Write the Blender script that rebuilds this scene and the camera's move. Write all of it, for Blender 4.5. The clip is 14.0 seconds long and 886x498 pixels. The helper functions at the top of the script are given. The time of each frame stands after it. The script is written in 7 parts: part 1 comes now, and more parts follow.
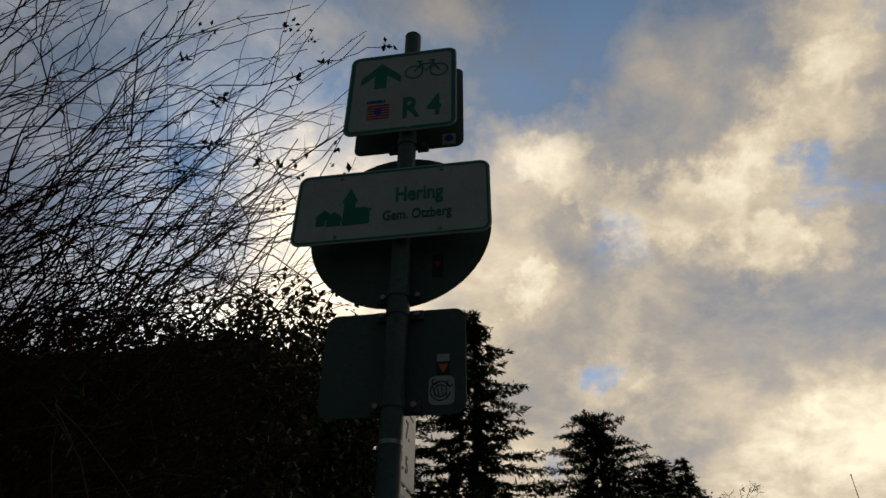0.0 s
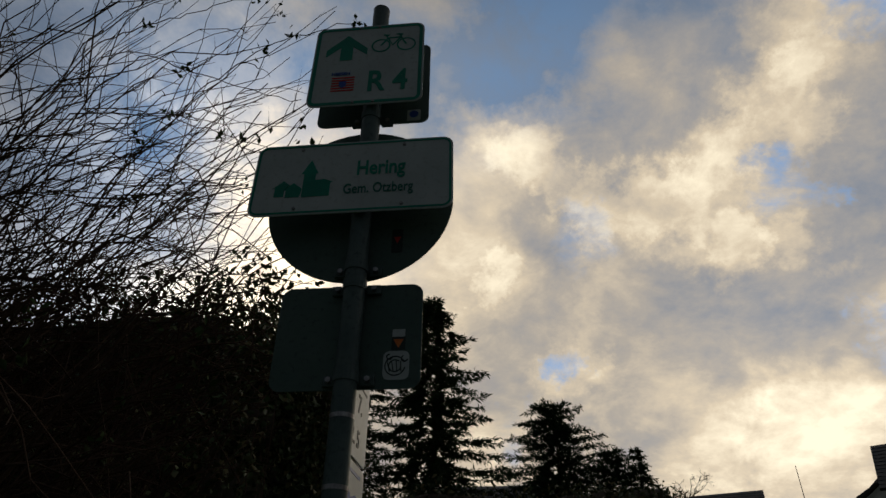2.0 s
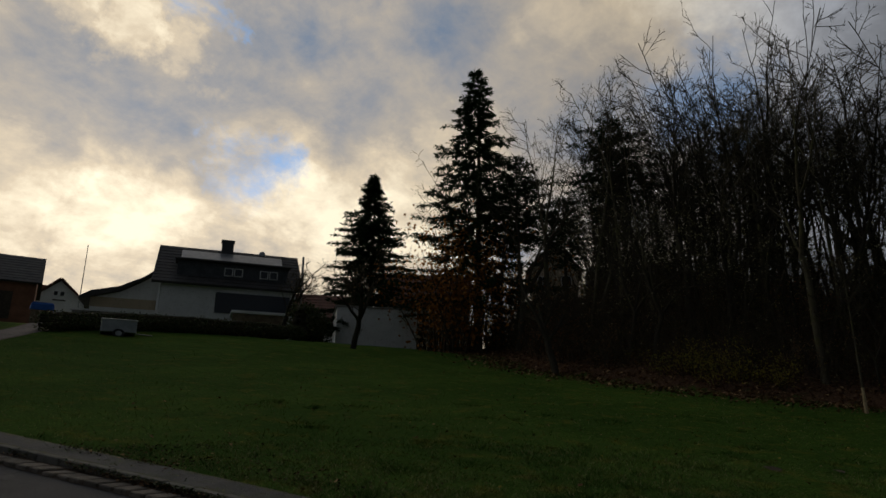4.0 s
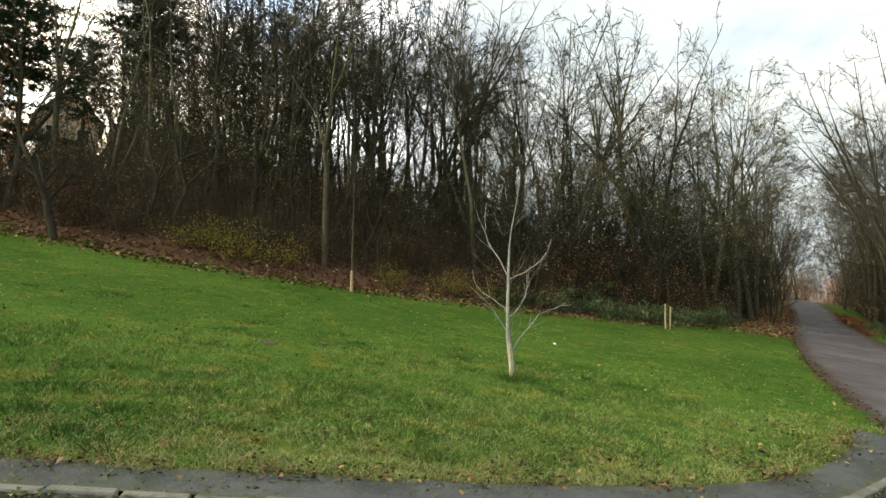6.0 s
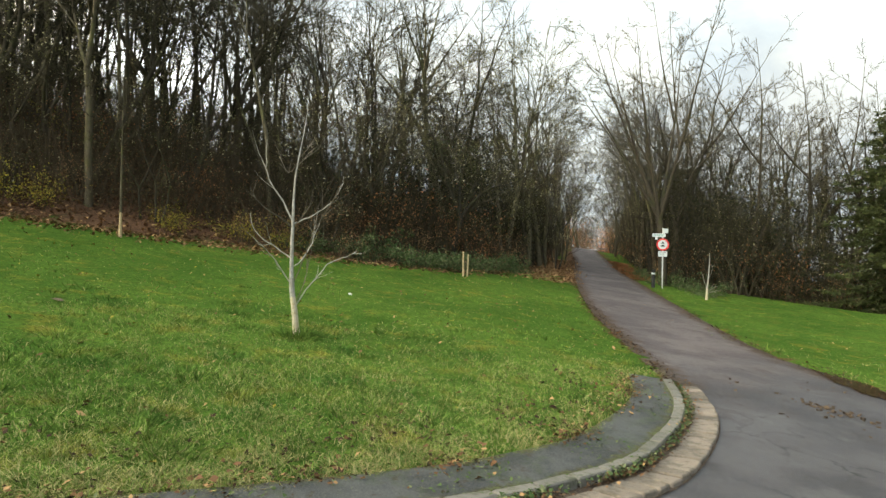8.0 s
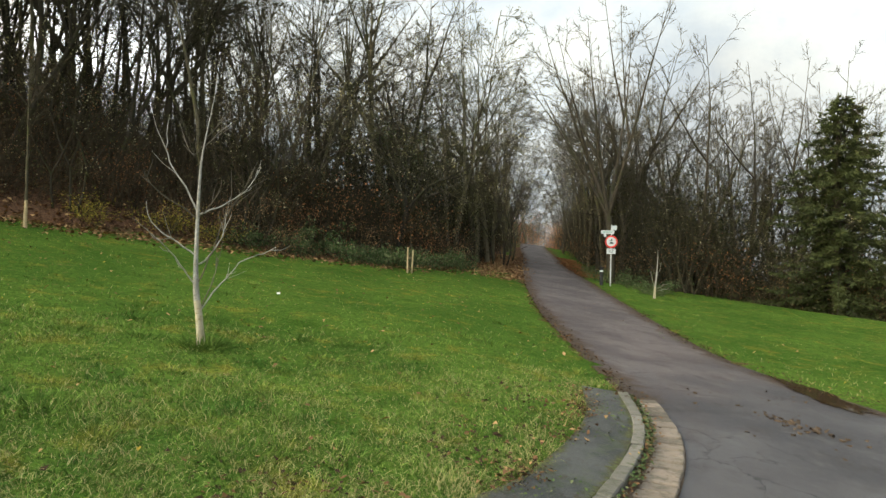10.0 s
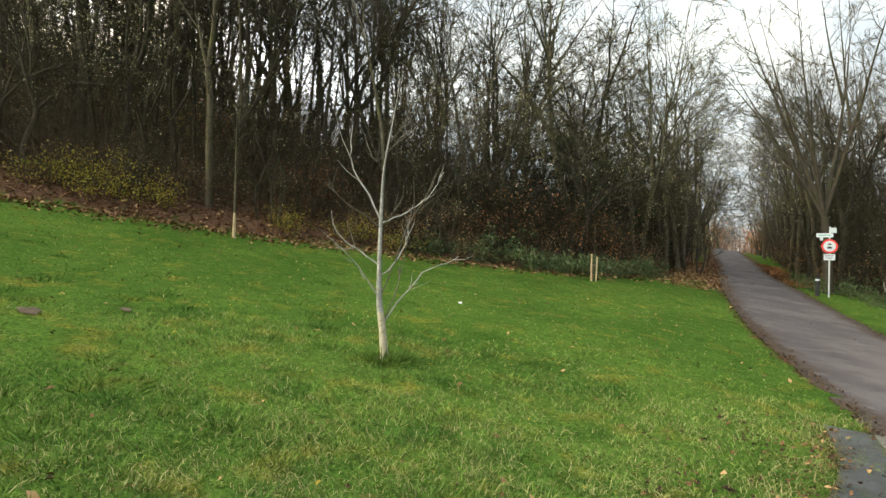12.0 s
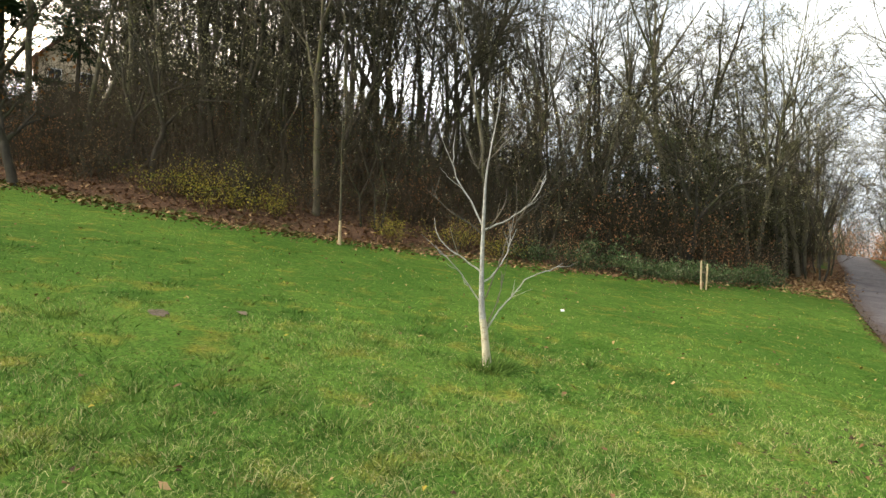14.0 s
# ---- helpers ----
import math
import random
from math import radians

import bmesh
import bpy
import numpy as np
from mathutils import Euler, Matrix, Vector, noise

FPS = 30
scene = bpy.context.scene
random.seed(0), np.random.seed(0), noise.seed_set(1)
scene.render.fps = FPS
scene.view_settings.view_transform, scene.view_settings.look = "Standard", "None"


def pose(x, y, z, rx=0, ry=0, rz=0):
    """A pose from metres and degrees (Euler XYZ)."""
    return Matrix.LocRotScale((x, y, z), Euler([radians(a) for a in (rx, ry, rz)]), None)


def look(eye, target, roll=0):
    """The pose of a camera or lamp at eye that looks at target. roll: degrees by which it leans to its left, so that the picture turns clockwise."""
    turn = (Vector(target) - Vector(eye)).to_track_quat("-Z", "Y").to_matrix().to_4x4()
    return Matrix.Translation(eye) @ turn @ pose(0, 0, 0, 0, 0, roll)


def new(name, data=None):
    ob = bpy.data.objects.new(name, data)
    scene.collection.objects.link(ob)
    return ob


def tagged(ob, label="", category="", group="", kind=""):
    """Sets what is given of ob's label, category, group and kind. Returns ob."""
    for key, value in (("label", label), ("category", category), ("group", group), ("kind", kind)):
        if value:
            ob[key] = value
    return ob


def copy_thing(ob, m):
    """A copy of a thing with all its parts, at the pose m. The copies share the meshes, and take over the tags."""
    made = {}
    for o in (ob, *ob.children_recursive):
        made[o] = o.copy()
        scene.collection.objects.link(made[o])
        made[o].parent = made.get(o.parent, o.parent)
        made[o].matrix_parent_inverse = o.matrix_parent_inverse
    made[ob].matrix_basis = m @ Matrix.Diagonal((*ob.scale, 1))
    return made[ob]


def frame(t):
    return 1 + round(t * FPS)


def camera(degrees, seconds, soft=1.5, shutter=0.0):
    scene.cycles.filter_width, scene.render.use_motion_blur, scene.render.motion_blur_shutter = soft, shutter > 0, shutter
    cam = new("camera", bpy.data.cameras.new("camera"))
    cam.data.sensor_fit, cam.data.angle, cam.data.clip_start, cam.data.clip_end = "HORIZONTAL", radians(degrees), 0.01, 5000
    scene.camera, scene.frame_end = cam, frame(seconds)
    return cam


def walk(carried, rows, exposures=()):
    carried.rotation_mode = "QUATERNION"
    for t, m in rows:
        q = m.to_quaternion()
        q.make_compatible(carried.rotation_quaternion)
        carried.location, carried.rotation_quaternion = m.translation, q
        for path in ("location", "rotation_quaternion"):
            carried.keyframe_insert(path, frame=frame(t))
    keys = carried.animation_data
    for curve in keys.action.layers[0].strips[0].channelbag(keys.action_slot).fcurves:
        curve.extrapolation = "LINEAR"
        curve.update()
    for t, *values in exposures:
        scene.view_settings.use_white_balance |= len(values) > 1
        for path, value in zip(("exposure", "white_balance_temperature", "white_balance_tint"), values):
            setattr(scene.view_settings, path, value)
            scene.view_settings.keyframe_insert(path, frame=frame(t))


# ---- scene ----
cam = camera(68.4, 14.0)
PATH = [
    (0, (0.031, 0.016, 1.597), (-0.016, 1.66, 2.735), 0.7),
    (0.5, (0.029, 0.026, 1.597), (-0.004, 1.654, 2.759), 0.8),
    (1, (0.028, 0.034, 1.599), (0.004, 1.654, 2.772), 0.9),
    (1.5, (0.032, 0.042, 1.594), (0.016, 1.668, 2.759), 0.8),
    (2, (0.053, 0.049, 1.578), (0.109, 1.714, 2.684), 0.7),
    (2.5, (0.176, 0.068, 1.460), (0.503, 1.774, 2.451), 0.7),
    (3, (0.291, 0.211, 1.468), (1.109, 1.835, 2.299), 0.9),
    (3.5, (0.301, 0.264, 1.674), (1.597, 1.629, 2.351), 0.6),
    (4, (0.409, 0.22, 1.682), (2.067, 1.199, 2.222), 0.6),
    (4.2, (0.404, 0.199, 1.729), (2.175, 0.989, 2.217), 0.6),
    (6.3, (1.237, 0.237, 1.756), (3.191, -0.163, 1.911), 1.3),
    (6.5, (1.36, 0.186, 1.758), (3.31, -0.237, 1.892), 1.3),
    (7, (1.65, 0.03, 1.767), (3.584, -0.472, 1.864), 1.2),
    (7.5, (1.92, -0.159, 1.771), (3.789, -0.868, 1.839), 1.1),
    (8, (2.115, -0.369, 1.789), (3.899, -1.272, 1.83), 1.2),
    (8.2, (2.174, -0.46, 1.776), (3.926, -1.425, 1.809), 1.2),
    (10.3, (3.219, -1.148, 1.874), (4.928, -2.187, 1.902), 1.7),
    (10.5, (3.338, -1.184, 1.884), (5.073, -2.178, 1.915), 1.8),
    (11, (3.57, -1.255, 1.885), (5.384, -2.097, 1.92), 1.7),
    (11.5, (3.747, -1.303, 1.898), (5.626, -1.987, 1.931), 1.7),
    (12, (3.809, -1.263, 1.892), (5.732, -1.809, 1.923), 1.6),
    (12.5, (3.821, -1.238, 1.897), (5.771, -1.679, 1.926), 1.5),
    (13, (3.847, -1.242, 1.893), (5.814, -1.598, 1.928), 1.6),
    (13.5, (3.838, -1.227, 1.898), (5.817, -1.519, 1.939), 1.8),
    (14, (3.836, -1.224, 1.896), (5.82, -1.474, 1.938), 1.7),
]
walk(cam, [(t, look(eye, target, roll)) for t, eye, target, roll in PATH],
     [(0.0, 0.0, 6500, 10), (3.0, 0.1, 6500, 10), (4.0, 0.15, 6500, 10), (4.2, 0.42, 6500, 10), (6.2, 3.72, 7150, 2), (7.0, 3.72, 7150, 2), (7.5, 3.88, 7150, 2), (8.2, 3.88, 7150, 2), (10.3, 3.65, 7150, 4), (11.5, 3.8, 7100, 3), (12.5, 4.03, 7050, 4), (14.0, 4.23, 7000, 7)])

# ---- light: a broken winter cloud cover with the low sun behind it ----
SUN_AZ, SUN_EL = radians(33), radians(17)
world = bpy.data.worlds.new("world")
scene.world = world
world.use_nodes = True


class Nodes:
    """Short hand for a node tree."""

    def __init__(self, tree):
        self.tree = tree
        tree.nodes.clear()

    def add(self, kind, **values):
        node = self.tree.nodes.new(kind)
        for key, value in values.items():
            self.put(node.inputs[key.replace("_", " ")], value)
        return node

    def put(self, socket, value):
        if isinstance(value, bpy.types.NodeSocket):
            self.tree.links.new(value, socket)
        elif isinstance(value, bpy.types.Node):
            self.tree.links.new(value.outputs[0], socket)
        else:
            socket.default_value = value

    def attribute(self, name):
        node = self.tree.nodes.new("ShaderNodeAttribute")
        node.attribute_name = name
        return node.outputs["Fac"]

    def math(self, op, a, b=0.0, c=0.0, clamp=False):
        node = self.tree.nodes.new("ShaderNodeMath")
        node.operation, node.use_clamp = op, clamp
        for n, v in enumerate((a, b, c)):
            self.put(node.inputs[n], v)
        return node.outputs[0]

    def vmath(self, op, a, b=(0, 0, 0), out=0):
        node = self.tree.nodes.new("ShaderNodeVectorMath")
        node.operation = op
        self.put(node.inputs[0], a)
        if op == "SCALE":
            self.put(node.inputs[3], b)
        else:
            self.put(node.inputs[1], b)
        return node.outputs[out]

    def noise(self, vector, scale, detail=4.0, rough=0.55, distort=0.0, out=0):
        node = self.tree.nodes.new("ShaderNodeTexNoise")
        for key, v in (("Vector", vector), ("Scale", scale), ("Detail", detail), ("Roughness", rough), ("Distortion", distort)):
            self.put(node.inputs[key], v)
        return node.outputs[out]

    def ramp(self, fac, stops, ease="LINEAR"):
        node = self.tree.nodes.new("ShaderNodeValToRGB")
        node.color_ramp.interpolation = ease
        while len(node.color_ramp.elements) < len(stops):
            node.color_ramp.elements.new(0.5)
        for e, (p, c) in zip(node.color_ramp.elements, stops):
            e.position = p
            e.color = (*c, 1) if not isinstance(c, (int, float)) else (c, c, c, 1)
        self.put(node.inputs[0], fac)
        return node.outputs[0]

    def mix(self, fac, a, b, blend="MIX"):
        node = self.tree.nodes.new("ShaderNodeMix")
        node.data_type, node.blend_type = "RGBA", blend
        self.put(node.inputs[0], fac)
        for n, v in ((6, a), (7, b)):
            self.put(node.inputs[n], (*v, 1) if isinstance(v, tuple) and len(v) == 3 else v)
        return node.outputs[2]

    def smooth(self, v, a, b):
        node = self.tree.nodes.new("ShaderNodeMapRange")
        node.interpolation_type = "SMOOTHSTEP"
        self.put(node.inputs[0], v)
        node.inputs[1].default_value, node.inputs[2].default_value = a, b
        return node.outputs[0]


def direction(az, el):
    a, e = radians(az), radians(el)
    return (math.sin(a) * math.cos(e), math.cos(a) * math.cos(e), math.sin(e))


def build_sky():
    n = Nodes(world.node_tree)
    way = n.add("ShaderNodeTexCoord").outputs["Generated"]
    sep = n.add("ShaderNodeSeparateXYZ", Vector=way)
    up = n.math("MAXIMUM", sep.outputs[2], 0.0)
    flat = n.math("ADD", up, 0.40)
    plane = n.add("ShaderNodeCombineXYZ", X=n.math("DIVIDE", sep.outputs[0], flat), Y=n.math("DIVIDE", sep.outputs[1], flat), Z=0.0).outputs[0]
    big = n.noise(plane, 1.9, 5.0, 0.5, 0.15)
    fine = n.noise(n.vmath("ADD", plane, (3.1, 7.7, 1.0)), 4.2, 7.0, 0.64, 0.25)
    wisp = n.noise(n.vmath("ADD", plane, (9.0, 1.5, 2.0)), 12.0, 6.0, 0.62, 0.3)
    body = n.math("ADD", n.math("MULTIPLY", big, 0.66), n.math("MULTIPLY", fine, 0.38))
    body = n.math("ADD", body, n.math("MULTIPLY", n.math("SUBTRACT", wisp, 0.5), 0.20))
    body = n.math("SUBTRACT", body, 0.030)
    # cloud edges wander
    wander = n.vmath("SUBTRACT", n.noise(way, 7.0, 6.0, 0.65, out=1), (0.5, 0.5, 0.5))
    bent_way = n.vmath("NORMALIZE", n.vmath("ADD", way, n.vmath("SCALE", wander, 0.26)))

    def near(az, el, inner, outer, straight=False):
        dot = n.vmath("DOT_PRODUCT", way if straight else bent_way, direction(az, el), out=1)
        return n.smooth(dot, math.cos(radians(outer)), math.cos(radians(inner)))

    # thicker banks (down) and thinner, lit places (up) in the cloud
    for az, el, r, amount in ((25, 50, 14, -0.14), (12, 51, 9, -0.08), (36, 48, 7, -0.07), (46, 37, 6, -0.06), (57, 40, 12, -0.09), (24, 27, 6, -0.04), (13, 33, 5, -0.04), (33, 34, 7, 0.05), (30, 22, 6, -0.04), (70, 32, 13, -0.05), (-35, 46, 13, -0.08), (-50, 35, 15, -0.06), (0, 54, 14, -0.16), (50, 28, 6, -0.04), (4, 47, 6, -0.05), (-7, 45, 9, -0.10),
                              (6, 45, 3.5, 0.04), (12, 40.5, 3.5, 0.07), (18, 37.5, 3.5, 0.10), (25, 36.5, 4, 0.11), (31, 38.5, 4, 0.09), (36, 41.5, 4, 0.09), (40, 45, 4, 0.07), (-18, 29, 9, 0.12), (-6, 30, 6, -0.03), (6.5, 30, 2.2, 0.07), (10, 35, 4, -0.04), (30, 31, 4.5, 0.13), (35, 29.5, 3.5, 0.09), (25, 33, 3, 0.06), (33, 15, 7, 0.08), (46, 19, 6, 0.07), (40, 38, 3, 0.08), (13, 23.5, 3.5, 0.07), (47, 24, 4, 0.05), (60, 24, 6, 0.04)):
        body = n.math("ADD", body, n.math("MULTIPLY", near(az, el, 0, r), amount))
    sunward = near(30, 18, 0, 75, True)
    core = near(33, 15, 0, 17, True)
    second = near(-21, 32, 0, 20, True)
    aloft = n.smooth(sep.outputs[2], 0.74, 0.95)
    sky = n.add("ShaderNodeTexSky")
    sky.sky_type, sky.sun_disc, sky.sun_elevation, sky.sun_rotation = "NISHITA", False, SUN_EL, SUN_AZ
    blue = n.mix(0.85, n.vmath("SCALE", sky.outputs[0], 0.08), (0.06, 0.29, 0.66))
    thick = n.ramp(body, [(0.28, (0.17, 0.22, 0.30)), (0.37, (0.30, 0.30, 0.31)), (0.45, (0.43, 0.385, 0.33)), (0.54, (0.66, 0.555, 0.41)), (0.64, (1.0, 0.88, 0.66))])
    pale = n.vmath("MULTIPLY", n.add("ShaderNodeRGBToBW", Color=thick).outputs[0], (0.95, 1.0, 1.10))
    thick = n.mix(n.smooth(near(30, 18, 0, 78, True), 0.75, 0.30), thick, pale)
    gain = n.math("ADD", 0.13, n.math("MULTIPLY", sunward, 0.88))
    gain = n.math("ADD", gain, n.math("MULTIPLY", core, 0.10))
    gain = n.math("ADD", gain, n.math("MULTIPLY", second, 0.85))
    gain = n.math("ADD", gain, n.math("MULTIPLY", near(-42, 44, 0, 44, True), 0.50))
    # sky overhead, mostly out of view, dimmed to lower light on the ground
    gain = n.math("MULTIPLY", gain, n.math("SUBTRACT", 1.0, n.math("MULTIPLY", aloft, 0.66)))
    cloud = n.vmath("SCALE", thick, gain)
    # away from the sun the cover is thin, even and cool
    veil = n.vmath("SCALE", n.ramp(body, [(0.30, (0.052, 0.063, 0.079)), (0.44, (0.070, 0.078, 0.089)), (0.58, (0.090, 0.094, 0.098))]), 1.0)
    cloud = n.mix(n.math("MULTIPLY", n.smooth(sunward, 0.22, 0.0), n.math("SUBTRACT", 1.0, near(-45, 44, 15, 45, True))), cloud, veil)
    # unseen western sky behind the street, darkened to dim what faces it
    cloud = n.mix(near(232, 25, 20, 75, True), cloud, (0.040, 0.045, 0.053))
    # grey cloud low down behind the lane
    low_bank = n.math("MULTIPLY", near(142, 3, 4, 20), 0.5)
    cloud = n.mix(low_bank, cloud, (0.030, 0.033, 0.040))
    holes = n.math("MULTIPLY", n.smooth(n.noise(n.vmath("ADD", plane, (11.0, 2.0, 4.0)), 2.6, 5.0, 0.55, 0.3), 0.66, 0.76), 0.5)
    for az, el, r, amount in ((49, 44, 3.5, 0.9), (36, 35, 2.6, 0.9), (38, 33, 1.8, 0.7), (16, 35, 3.0, 0.35), (42, 22, 3.4, 0.8), (40, 21, 2.5, 0.5), (13, 24, 1.6, 0.7), (-29, 40, 6, 0.8), (-35, 45, 18, 0.45), (-22, 34, 6, 0.4), (5, 55, 14, 0.25), (84, 28, 6, 0.45), (9, 18, 2.5, 0.4)):
        holes = n.math("MAXIMUM", holes, n.math("MULTIPLY", near(az, el, 0, r * 1.3), amount))
    holes = n.math("MULTIPLY", holes, n.smooth(fine, 0.62, 0.40))
    col = n.mix(holes, cloud, n.vmath("SCALE", blue, n.math("ADD", 0.25, n.math("MULTIPLY", sunward, 0.9))))
    n.add("ShaderNodeOutputWorld", Surface=n.add("ShaderNodeBackground", Color=col, Strength=1.0))


build_sky()
sun_data = bpy.data.lights.new("sun", "SUN")
sun_data.energy, sun_data.angle, sun_data.color = 0.10, radians(25), (1.0, 0.86, 0.66)
sun = new("sun", sun_data)
sun.matrix_world = look((0, 0, 0), [-c for c in direction(33, 20)])

# ---- materials ----


def surface(name, paint, rough=0.8, metal=0.0, bump=0.0, bump_scale=40.0, spec=0.3, coat=0.0, trans=0.0):
    """A node material. paint(n, place) gives the colour socket; place is in metres in the object's frame."""
    mat = bpy.data.materials.new(name)
    mat.use_nodes = True
    n = Nodes(mat.node_tree)
    place = n.add("ShaderNodeTexCoord").outputs["Object"]
    colour = paint(n, place) if callable(paint) else (*paint, 1)
    node = n.add("ShaderNodeBsdfPrincipled", Base_Color=colour, Roughness=rough, Metallic=metal)
    node.inputs["Specular IOR Level"].default_value = spec
    if coat:
        node.inputs["Coat Weight"].default_value = coat
    if trans:
        node.inputs["Transmission Weight"].default_value = trans
    if bump:
        relief = n.add("ShaderNodeBump", Height=n.noise(place, bump_scale, 5.0, 0.65), Strength=bump, Distance=0.02)
        n.put(node.inputs["Normal"], relief)
    n.add("ShaderNodeOutputMaterial", Surface=node)
    return mat


def mottled(a, b, scale, c=None, fine=None):
    """Two tones broken up by noise, with a third in finer specks."""
    def paint(n, place):
        col = n.mix(n.smooth(n.noise(place, scale, 5.0, 0.6), 0.35, 0.65), a, b)
        if c:
            col = n.mix(n.smooth(n.noise(place, fine or scale * 9, 4.0, 0.7), 0.52, 0.68), col, c)
        return col
    return paint


def each(a, b, c=None, world_patch=0.0):
    """A tone per object and per loose piece."""
    def paint(n, place):
        rnd = n.add("ShaderNodeObjectInfo").outputs["Random"]
        isl = n.add("ShaderNodeNewGeometry").outputs["Random Per Island"]
        col = n.mix(n.math("MULTIPLY", n.math("ADD", rnd, isl), 0.5), a, b)
        if c:
            col = n.mix(n.smooth(isl, 0.6, 0.8), col, c)
        return col
    return paint


def each_mottled(a, b, dirt):
    """A tone per stone, with dirt in patches."""
    def paint(n, place):
        rnd = n.add("ShaderNodeObjectInfo").outputs["Random"]
        col = n.mix(rnd, a, b)
        spot = n.vmath("ADD", place, n.vmath("SCALE", (9.0, 5.0, 3.0), rnd))
        col = n.mix(n.math("MULTIPLY", n.smooth(n.noise(spot, 9.0, 6.0, 0.7), 0.46, 0.66), 0.7), col, dirt)
        return n.mix(n.math("MULTIPLY", n.smooth(n.noise(spot, 60.0, 3.0, 0.7), 0.5, 0.7), 0.4), col, b)
    return paint


def bark_paint(a, b, moss):
    def paint(n, place):
        rnd = n.add("ShaderNodeObjectInfo").outputs["Random"]
        stretched = n.vmath("MULTIPLY", place, (1, 1, 0.25))
        col = n.mix(n.smooth(n.noise(stretched, 9.0, 6.0, 0.7), 0.35, 0.65), a, b)
        col = n.mix(n.math("MULTIPLY", rnd, 0.6), col, n.mix(0.5, a, (0.16, 0.13, 0.09)))
        return n.mix(n.math("MULTIPLY", n.smooth(n.noise(place, 1.3, 3.0), 0.48, 0.62), 0.55), col, moss)
    return paint


M = {}
M["bark"] = surface("bark", bark_paint((0.038, 0.034, 0.023), (0.122, 0.108, 0.072), (0.096, 0.100, 0.036)), 0.9, bump=0.8, bump_scale=25, spec=0.08)
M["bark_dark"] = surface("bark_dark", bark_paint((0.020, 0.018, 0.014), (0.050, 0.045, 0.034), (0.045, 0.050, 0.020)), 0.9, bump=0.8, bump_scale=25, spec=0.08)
M["twig"] = surface("twig", each((0.032, 0.029, 0.018), (0.090, 0.078, 0.050)), 0.85, spec=0.06)
M["bark_moss"] = surface("bark_moss", bark_paint((0.072, 0.065, 0.042), (0.175, 0.156, 0.102), (0.125, 0.128, 0.048)), 0.9, bump=0.8, bump_scale=25, spec=0.08)
M["twig_moss"] = surface("twig_moss", each((0.050, 0.046, 0.020), (0.120, 0.108, 0.052)), 0.85, spec=0.06)
M["twig_red"] = surface("twig_red", each((0.028, 0.023, 0.014), (0.085, 0.064, 0.040)), 0.85, spec=0.06)
M["cane"] = surface("cane", each((0.045, 0.03, 0.022), (0.10, 0.06, 0.04)), 0.7, spec=0.06)
M["needle"] = surface("needle", each((0.012, 0.03, 0.012), (0.035, 0.06, 0.022)), 0.75, spec=0.06)
M["needle_light"] = surface("needle_light", each((0.035, 0.048, 0.018), (0.088, 0.100, 0.038)), 0.75, spec=0.06)
M["larch"] = surface("larch", each((0.20, 0.075, 0.015), (0.38, 0.16, 0.03)), 0.8, spec=0.06)
M["evergreen"] = surface("evergreen", each((0.030, 0.052, 0.018), (0.085, 0.110, 0.036), (0.135, 0.120, 0.050)), 0.5, spec=0.15)
M["bramble"] = surface("bramble", each((0.03, 0.06, 0.02), (0.10, 0.14, 0.05), (0.14, 0.16, 0.08)), 0.6, spec=0.06)
M["yellow_leaf"] = surface("yellow_leaf", each((0.22, 0.17, 0.03), (0.40, 0.32, 0.05), (0.15, 0.16, 0.03)), 0.7, spec=0.06)
M["dry_leaf"] = surface("dry_leaf", each((0.10, 0.055, 0.028), (0.26, 0.145, 0.075), (0.36, 0.23, 0.11)), 0.75, spec=0.06)
M["olive_leaf"] = surface("olive_leaf", each((0.07, 0.068, 0.024), (0.16, 0.145, 0.06), (0.30, 0.27, 0.17)), 0.75, spec=0.06)
M["understorey"] = surface("understorey", each((0.026, 0.029, 0.010), (0.078, 0.076, 0.030), (0.13, 0.118, 0.062)), 0.8, spec=0.06)
# darker copies of leaf and twig: shade inside the wood put into the colour
M["leaf_shaded"] = surface("leaf_shaded", each((0.014, 0.018, 0.007), (0.042, 0.044, 0.018), (0.075, 0.066, 0.034)), 0.8, spec=0.06)
M["twig_shaded"] = surface("twig_shaded", each((0.018, 0.016, 0.010), (0.048, 0.042, 0.028)), 0.85, spec=0.06)
M["mud_leaf"] = surface("mud_leaf", each((0.025, 0.017, 0.011), (0.085, 0.052, 0.030), (0.13, 0.075, 0.035)), 0.8, spec=0.06)
M["rust_leaf"] = surface("rust_leaf", each((0.16, 0.070, 0.030), (0.32, 0.15, 0.065)), 0.8, spec=0.06)


